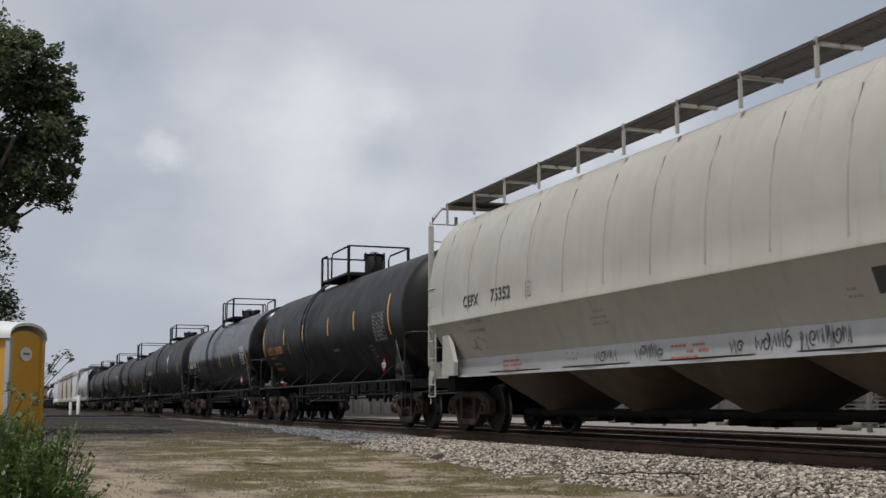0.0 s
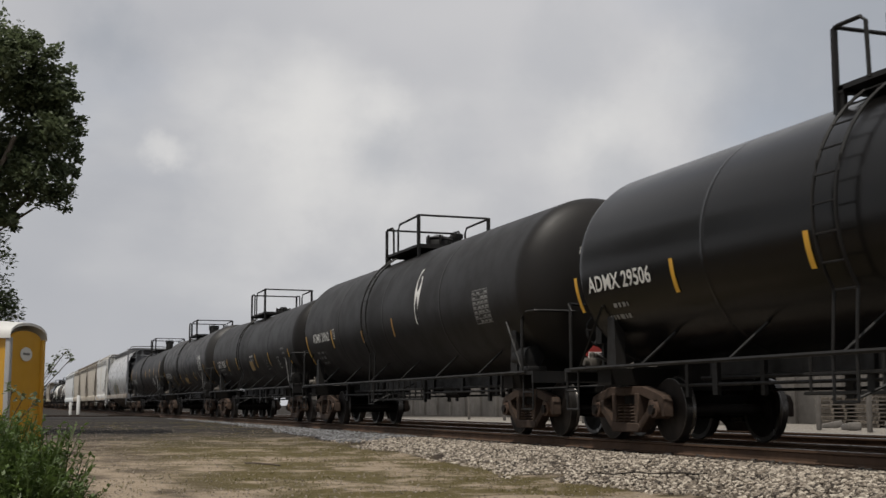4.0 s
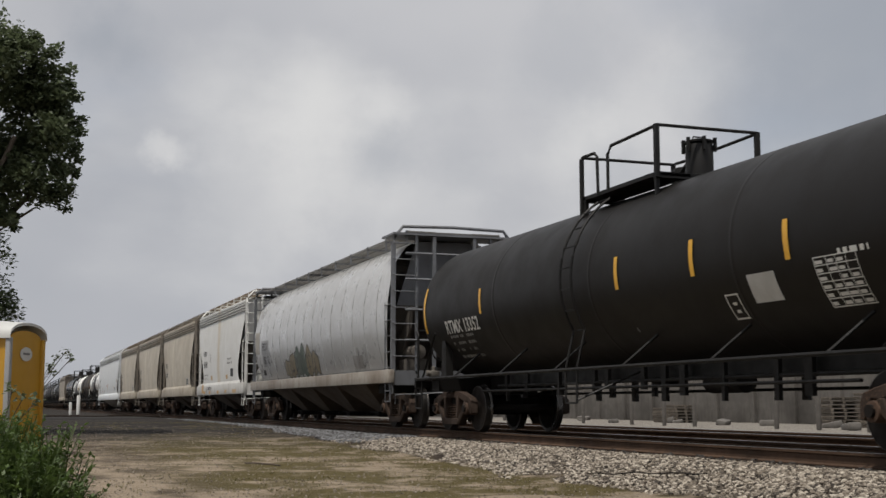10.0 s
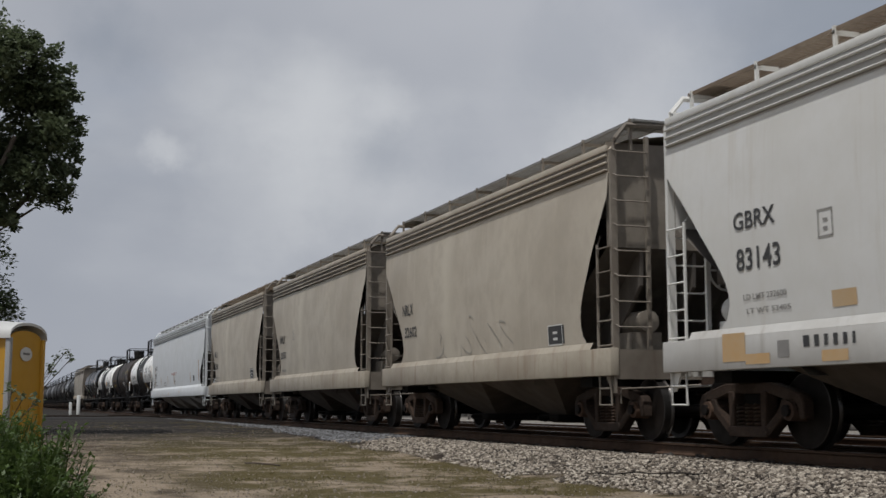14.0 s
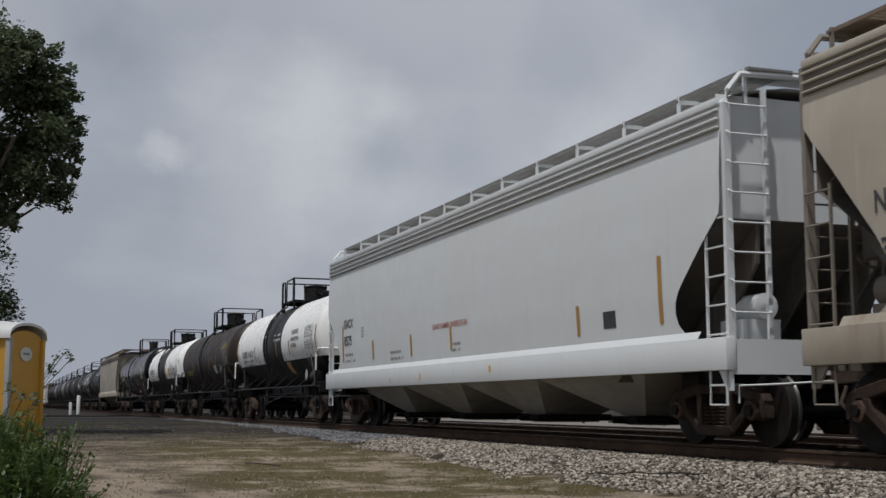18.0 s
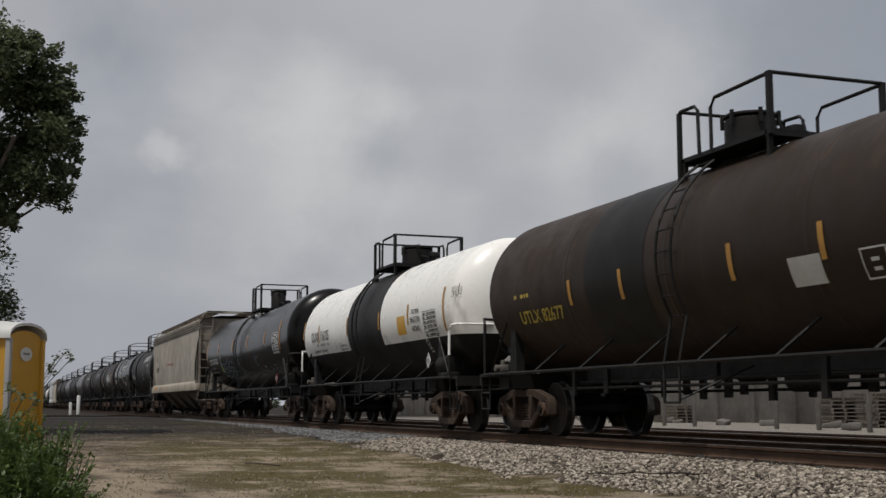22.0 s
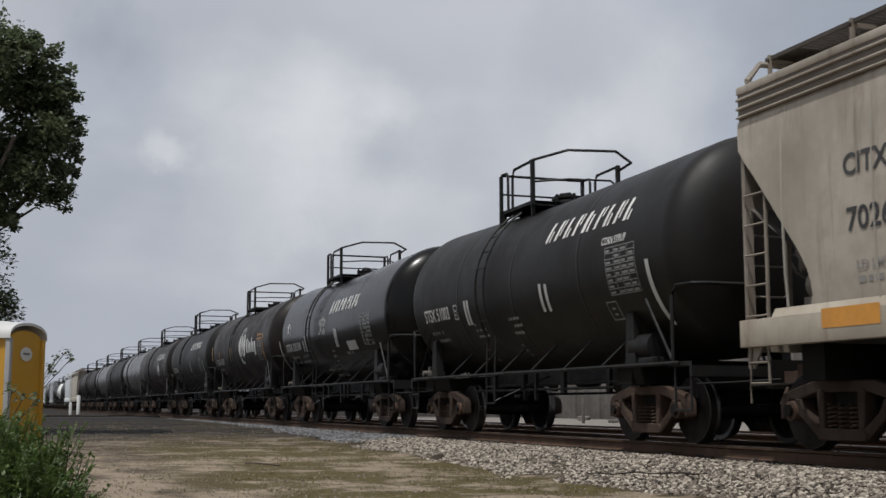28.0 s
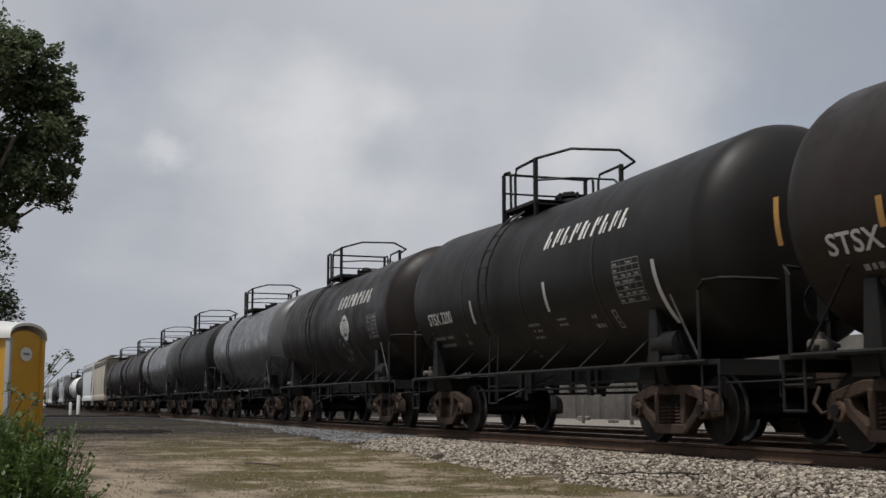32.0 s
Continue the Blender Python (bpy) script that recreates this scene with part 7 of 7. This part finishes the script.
mark_stripe(tk17, sd17, INKO, -6.89, 2.32, 0.95)
mark_stripe(tk17, sd17, INKO, -4.49, 2.54, 0.47)
mark_stripe(tk17, sd17, INKO, -1.32, 2.55, 0.49)
mark_table(tk17, sd17, INKW, -5.72, 2.21, 0.96, 0.66)
mark_frame(tk17, sd17, INKG, -5.11, 1.57, 0.28, 0.31)
mark_bars(tk17, sd17, INKG, -3.47, 1.82, 0.62, 2, 0.090)
mark_bars(tk17, sd17, INKG, 7.19, 2.02, 1.41, 2, 0.090)
mark_bubbles(tk17, sd17, SPRAY, 4.6, 1.55, 3.0, 0.72, 5, 0.035)
mark_tag(tk17, sd17, SPRAY, 1.5, 1.85, 1.35, 0.62, 7, 0.035)
mark_tag(tk17, sd17, SPRAY, -2.36, 1.84, 0.63, 0.45, 4, 0.03)
mark_tag(tk17, sd17, SPRAY, 0.6, 1.55, 0.9, 0.3, 4, 0.03)
mark_placard(tk17, PINK, -6.74, 1.37)
mark_text(*SYRUP[0], "STSX 51003", INKW, 4.70, 2.23, 1.48, 0.25)
mark_frame(*SYRUP[0], INKW, 2.94, 2.19, 0.18, 0.28)
mark_stripe(*SYRUP[0], PALE, 2.29, 2.05, 0.46)
mark_stripe(*SYRUP[0], PALE, 2.14, 2.05, 0.46)
mark_bars(*SYRUP[0], INKG, 4.66, 1.97, 1.07, 2, 0.084)
mark_bars(*SYRUP[0], INKG, 2.09, 2.02, 0.53, 3, 0.061)
mark_bars(*SYRUP[0], INKG, 2.22, 1.56, 0.14, 3, 0.053)
mark_bars(*SYRUP[0], INKG, 0.34, 2.01, 0.53, 3, 0.067)
mark_bars(*SYRUP[0], INKG, 0.44, 1.57, 0.07, 4, 0.048)
mark_blocks(*SYRUP[0], INKW, -1.32, 3.17, 3.07, 0.33, (0.11, 0.11, 0.11, 0.11, 0.14, 0.1, 0.11, 0.1, 0.11))
mark_text(*SYRUP[0], "CORN SYRUP", INKW, -3.50, 2.87, 0.75, 0.11, 0.2)
mark_table(*SYRUP[0], INKG, -3.61, 2.12, 0.91, 0.69)
mark_stripe(*SYRUP[0], PALE, -4.84, 1.64, 0.89)
mark_stripe(*SYRUP[0], PALE, -1.24, 2.06, 0.45)
mark_stripe(*SYRUP[0], PALE, -1.46, 2.05, 0.44)
mark_frame(*SYRUP[0], INKG, -3.35, 1.78, 0.32, 0.27)
mark_text(*SYRUP[1], "STSX 52318", INKW, 5.14, 2.17, 1.94, 0.22)
mark_frame(*SYRUP[1], INKW, 2.87, 2.11, 0.13, 0.28)
mark_stripe(*SYRUP[1], PALE, 2.52, 2.07, 0.45)
mark_stripe(*SYRUP[1], PALE, -0.89, 2.07, 0.49)
mark_stripe(*SYRUP[1], PALE, -1.04, 2.06, 0.48)
mark_patch(*SYRUP[1], PALE, -1.87, 1.94, 0.82, 0.23)
mark_blocks(*SYRUP[1], INKW, -0.24, 2.99, 2.88, 0.33, (0.11, 0.11, 0.11, 0.11, 0.14, 0.1, 0.11, 0.1, 0.11))
mark_table(*SYRUP[1], INKG, -3.37, 2.00, 0.85, 0.76)
mark_stripe(*SYRUP[1], PALE, 5.95, 1.66, 0.87)
mark_tag(*SYRUP[1], INKW, 0.85, 2.45, 0.75, 0.50, 4, 0.03)
mark_tag(*SYRUP[1], INKW, 4.85, 2.62, 0.5, 0.40, 3, 0.025)
mark_bars(*SYRUP[1], INKG, 4.76, 1.94, 2.63, 2, 0.090)
mark_bars(*SYRUP[1], INKG, -0.13, 1.96, 0.33, 4, 0.076)
mark_bars(*SYRUP[1], INKG, -1.55, 1.85, 0.63, 1, 0.090)
mark_bars(*SYRUP[1], INKG, 1.45, 1.49, 1.83, 2, 0.088)
mark_text(*SYRUP[2], "STSX 4259", PALE, 5.31, 2.13, 1.79, 0.23)
mark_frame(*SYRUP[2], INKG, 2.90, 2.12, 0.16, 0.28)
mark_stripe(*SYRUP[2], AMBER, 4.35, 2.32, 0.32)
mark_stripe(*SYRUP[2], AMBER, 1.87, 2.20, 0.56)
mark_stripe(*SYRUP[2], AMBER, 6.10, 2.34, 0.56)
mark_disc(*SYRUP[2], INKW, 0.02, 2.03, 1.23, 1.33)
mark_name(*SYRUP[2], INKW, -1.43, 2.40, 1.80, 0.50, ((0.2, 0.0, 1.0), (0.13, 0.0, 0.85), (0.19, 0.0, 0.7), (0.1, 0.0, 1.0), (0.19, 0.0, 0.7), (0.19, -0.25, 0.95)))
mark_table(*SYRUP[2], INKG, -3.38, 2.07, 0.78, 0.72)
mark_bars(*SYRUP[2], INKO, -3.36, 2.92, 0.8, 2, 0.075)
mark_stripe(*SYRUP[2], AMBER, -4.36, 2.05, 0.90)
mark_bars(*SYRUP[2], INKG, 4.95, 1.93, 1.18, 2, 0.090)
mark_text(*SYRUP[3], "STSX 3200", INKW, 5.11, 2.16, 1.38, 0.23)
mark_blocks(*SYRUP[3], INKW, -0.72, 3.07, 2.97, 0.29, (0.11, 0.11, 0.11, 0.11, 0.14, 0.1, 0.11, 0.1, 0.11))
mark_table(*SYRUP[3], INKG, -3.22, 1.99, 0.80, 0.60)
mark_stripe(*SYRUP[3], PALE, -4.40, 1.65, 0.86)
mark_stripe(*SYRUP[3], PALE, -0.80, 2.05, 0.48)
mark_stripe(*SYRUP[3], PALE, 2.58, 2.06, 0.43)
mark_frame(*SYRUP[3], INKG, -2.81, 1.67, 0.13, 0.26)
mark_bars(*SYRUP[3], INKG, 5.18, 1.86, 1.13, 2, 0.081)
mark_bars(*SYRUP[3], INKG, 3.46, 1.85, 0.47, 2, 0.078)
mark_bars(*SYRUP[3], INKG, 0.22, 1.86, 0.42, 3, 0.057)
mark_bars(*SYRUP[3], INKG, 0.78, 1.45, 0.19, 3, 0.044)
mark_bars(*SYRUP[3], INKG, -0.94, 1.89, 0.39, 2, 0.047)
mark_bars(*SYRUP[3], INKG, -2.13, 1.85, 0.35, 2, 0.078)
mark_blocks(*SYRUP[4], INKW, -1.21, 3.02, 3.12, 0.33, (0.11, 0.11, 0.11, 0.11, 0.14, 0.1, 0.11, 0.1, 0.11))
mark_disc(*SYRUP[4], INKW, -1.62, 2.18, 0.80, 0.66)
mark_table(*SYRUP[4], INKG, -4.06, 2.13, 0.80, 0.55)
mark_scrawl(*SYRUP[4], INKG, -1.31, 1.63, 1.41, 0.64, 6, 0.06)
mark_text(hop0, sd0, "CEFX", INKB, 6.54, 2.38, 0.79, 0.21)
mark_text(hop0, sd0, "75352", INKB, 5.14, 2.39, 0.92, 0.22)
mark_frame(hop0, sd0, INKF, 3.58, 2.35, 0.25, 0.26)
mark_bars(hop0, sd0, INKF, 1.36, 1.91, 0.61, 3, 0.053)
mark_bars(hop0, sd0, INKF, -4.64, 1.73, 0.25, 2, 0.044)
mark_text(hop0, sd0, "LD LMT 219300", INKF, 6.48, 2.05, 0.80, 0.06)
mark_text(hop0, sd0, "LT WT 66700", INKF, 6.41, 1.88, 0.78, 0.06)
mark_patch(hop0, sd0, INKB, -5.13, 1.66, 0.28, 0.27)
band0 = Side(profile=[(-1.30, 0.9), (-1.30, 1.6)])
mark_tag(hop0, band0, INKB, -2.20, 1.16, 0.30, 0.18, 2, 0.022)
mark_tag(hop0, band0, INKB, -2.75, 1.14, 0.75, 0.25, 5, 0.022)
mark_tag(hop0, band0, INKB, -3.65, 1.14, 0.90, 0.28, 6, 0.022)
mark_tag(hop0, band0, INKB, 1.55, 1.17, 0.75, 0.22, 4, 0.022)
mark_tag(hop0, band0, INKB, 0.25, 1.16, 0.80, 0.22, 5, 0.022)
mark_scrawl(hop0, sd0, SEAM, 6.57, 1.47, 0.97, 0.38, 4, 0.05)
mark_bars(hop0, band0, INKR, -0.75, 1.30, 0.95, 3, 0.045)
mark_bars(hop0, band0, INKR, 5.2, 1.30, 0.9, 3, 0.045)
mark_bars(hop0, band0, INKF, 2.54, 1.33, 0.46, 2, 0.051)
mark_text(hop8, sd8, "FPSX", INKB, 6.58, 2.35, 0.85, 0.25)
mark_patch(hop8, sd8, GREYPOST, 6.69, 2.22, 1.17, 0.45)
mark_text(hop8, sd8, "100112", INKB, 6.48, 1.90, 0.94, 0.26)
mark_patch(hop8, sd8, GREYPOST, 6.56, 1.80, 1.13, 0.45)
mark_patch(hop8, sd8, CHALK, 7.75, 2.25, 0.75, 0.76)
mark_piece(hop8, sd8, 3.35, 1.35, 4.28, 0.97)
mark_scrawl(hop8, sd8, INKB, -0.67, 1.70, 0.31, 0.42, 4, 0.035)
mark_patch(hop8, sd8, INKF, -4.54, 1.43, 0.90, 0.33)
mark_scrawl(hop8, sd8, INKB, -5.14, 1.47, 0.99, 0.45, 5, 0.03)
mark_patch(hop8, sd8, INKF, 7.18, 1.61, 0.23, 0.11)
mark_patch(hop8, sd8, INKB, 6.84, 1.52, 0.40, 0.18)
SILL = Side(profile=[(-1.60, 0.8), (-1.60, 1.7)])
mark_text(hop9, sd9, "GBRX", INKB, 3.79, 2.61, 0.85, 0.21)
mark_text(hop9, sd9, "83143", INKB, 3.76, 2.12, 0.89, 0.26)
mark_frame(hop9, sd9, INKF, 2.17, 2.32, 0.26, 0.31)
mark_bars(hop9, sd9, INKF, -2.02, 2.28, 1.07, 2, 0.090)
mark_patch(hop9, sd9, INKB, -2.68, 1.62, 0.59, 0.30)
mark_patch(hop9, sd9, SAND2, -1.63, 1.55, 0.42, 0.16)
mark_text(hop9, sd9, "LD LMT 232600", INKF, 3.66, 1.76, 0.86, 0.07)
mark_text(hop9, sd9, "LT WT 53405", INKF, 3.61, 1.60, 0.87, 0.06)
mark_patch(hop9, sd9, SAND2, 2.01, 1.56, 0.41, 0.18)
mark_bars(hop9, SILL, INKB, 2.47, 1.16, 1.07, 1, 0.17)
mark_patch(hop9, SILL, SAND2, -3.34, 0.99, 0.83, 0.13)
mark_patch(hop9, SILL, SAND2, 0.11, 0.99, 0.50, 0.12)
mark_patch(hop9, SILL, SAND2, -1.68, 1.00, 0.50, 0.12)
mark_patch(hop9, SILL, SAND2, 4.08, 1.04, 0.49, 0.34)
mark_patch(hop9, SILL, SAND2, 3.59, 1.00, 0.49, 0.12)
mark_patch(hop9, SILL, SAND2, 2.15, 0.99, 0.44, 0.12)
mark_patch(hop9, SILL, INKF, 2.95, 1.06, 0.22, 0.19)
mark_text(hop10, sd10, "NRLX", INKB, 4.18, 2.46, 0.72, 0.23)
mark_text(hop10, sd10, "32602", INKB, 4.05, 1.98, 0.81, 0.22)
mark_scrawl(hop10, sd10, CHALK, 2.35, 1.34, 4.68, 0.80, 6, 0.03)
mark_patch(hop10, sd10, INKB, -3.42, 1.49, 0.59, 0.29)
mark_frame(hop10, sd10, INKW, -3.40, 1.47, 0.55, 0.33)
mark_text(hop11, sd11, "NRLX", INKB, 4.13, 2.45, 0.73, 0.22)
mark_text(hop11, sd11, "32572", INKB, 4.03, 1.97, 0.75, 0.19)
mark_frame(hop11, sd11, INKF, 2.35, 2.48, 0.19, 0.28)
mark_bars(hop11, sd11, INKF, 3.92, 1.56, 0.83, 2, 0.090)
mark_text(hop12, sd12, "NRLX", INKB, 4.25, 2.46, 0.70, 0.23)
mark_text(hop12, sd12, "32568", INKB, 4.19, 1.98, 0.81, 0.22)
mark_frame(hop12, sd12, INKF, 2.48, 2.49, 0.22, 0.27)
mark_bars(hop12, sd12, INKF, 4.10, 1.60, 0.93, 2, 0.090)
mark_patch(hop12, sd12, INKB, -3.37, 1.43, 0.59, 0.38)
mark_frame(hop12, sd12, INKW, -3.41, 1.46, 0.50, 0.32)
mark_text(hop13, sd13, "GACX", INKB, 8.01, 2.47, 0.84, 0.22)
mark_text(hop13, sd13, "8575", INKB, 7.99, 2.03, 0.68, 0.24)
mark_frame(hop13, sd13, INKF, 6.41, 2.18, 0.21, 0.23)
mark_text(hop13, sd13, "DO NOT HAMMER ON SIDES OF CAR", INKR, 1.10, 2.05, 1.99, 0.11)
mark_stripe(hop13, sd13, AMBER, 8.14, 1.61, 0.92)
mark_stripe(hop13, sd13, AMBER, 5.44, 1.60, 0.46)
mark_stripe(hop13, sd13, AMBER, 2.56, 1.58, 0.46)
mark_stripe(hop13, sd13, AMBER, 0.05, 1.60, 0.46)
mark_bars(hop13, sd13, INKF, 4.08, 1.68, 1.01, 2, 0.080)
mark_bars(hop13, sd13, INKF, -0.04, 1.69, 0.56, 2, 0.064)
mark_patch(hop13, sd13, INKB, -6.47, 1.63, 0.39, 0.25)
mark_stripe(hop13, sd13, AMBER, -8.17, 1.61, 0.91)
mark_stripe(hop13, sd13, AMBER, -5.64, 1.58, 0.45)
mark_bars(hop13, sd13, INKF, 7.94, 1.76, 1.00, 2, 0.089)
mark_patch(hop13, SILL, YELLOW, 1.88, 1.04, 0.08, 0.14)
mark_patch(hop13, SILL, YELLOW, -2.04, 1.12, 0.10, 0.11)
mark_patch(hop13, SILL, YELLOW, 4.00, 1.03, 0.07, 0.10)
mark_text(hop18, sd18, "CITX", INKB, 6.68, 2.92, 0.71, 0.23)
mark_text(hop18, sd18, "702687", INKB, 6.65, 2.33, 1.09, 0.25)
mark_frame(hop18, sd18, INKF, 5.16, 2.54, 0.23, 0.28)
mark_text(hop18, sd18, "LD LMT", INKF, 6.53, 1.92, 0.52, 0.09)
mark_bars(hop18, sd18, INKF, 6.53, 1.78, 0.90, 1, 0.090)
mark_text(hop18, sd18, "DO NOT HAMMER ON SIDES OF CAR", INKR, 2.23, 2.58, 2.65, 0.10)
mark_patch(hop18, SILL, INKO, 7.11, 1.34, 0.94, 0.21)
mark_patch(hop18, SILL, INKO, 3.72, 1.36, 0.40, 0.14)
mark_patch(hop18, SILL, INKO, 1.54, 1.36, 0.41, 0.14)
# ---- what moves ----
SPEED = 10.25


def run(t):
    """Metres that the train has gone at t seconds; it slows a little."""
    return SPEED * (t - 0.0008 * (t - 16) ** 2)


def motions():
    for car, s in CARS:
        rows = []
        for k in range(0, 33):
            y = s - run(k)
            x, yy, a = on_track(y)
            rows.append((k, Matrix.Translation((x, yy, 0)) @ Matrix.Rotation(-a, 4, "Z")))
        walk(car, rows)
    mid = {car: s for car, s in CARS}
    for w, dy, car in WHEELSETS:
        s = mid[car] + dy
        place = Matrix.Translation(w.location)
        # the wheels roll as their car comes past; further off no turning can be told
        t0 = (s - 45) / SPEED
        t1 = (s + 5) / SPEED
        if t1 < 0 or t0 > 32:
            walk(w, [(0, place), (32, place)])
            continue
        t0, t1 = max(t0, 0.0), min(t1, 32.0)
        k0, k1 = int(t0 * 15), int(math.ceil(t1 * 15))
        rows = [(k / 15, place @ Matrix.Rotation((run(k / 15) - run(k0 / 15)) / 0.457, 4, "X")) for k in range(k0, min(k1, 480) + 1)]
        if rows[0][0] > 0.1:
            rows.insert(0, (0, rows[0][1]))
        if rows[-1][0] < 31.9:
            rows.append((32, rows[-1][1]))
        walk(w, rows)


motions()
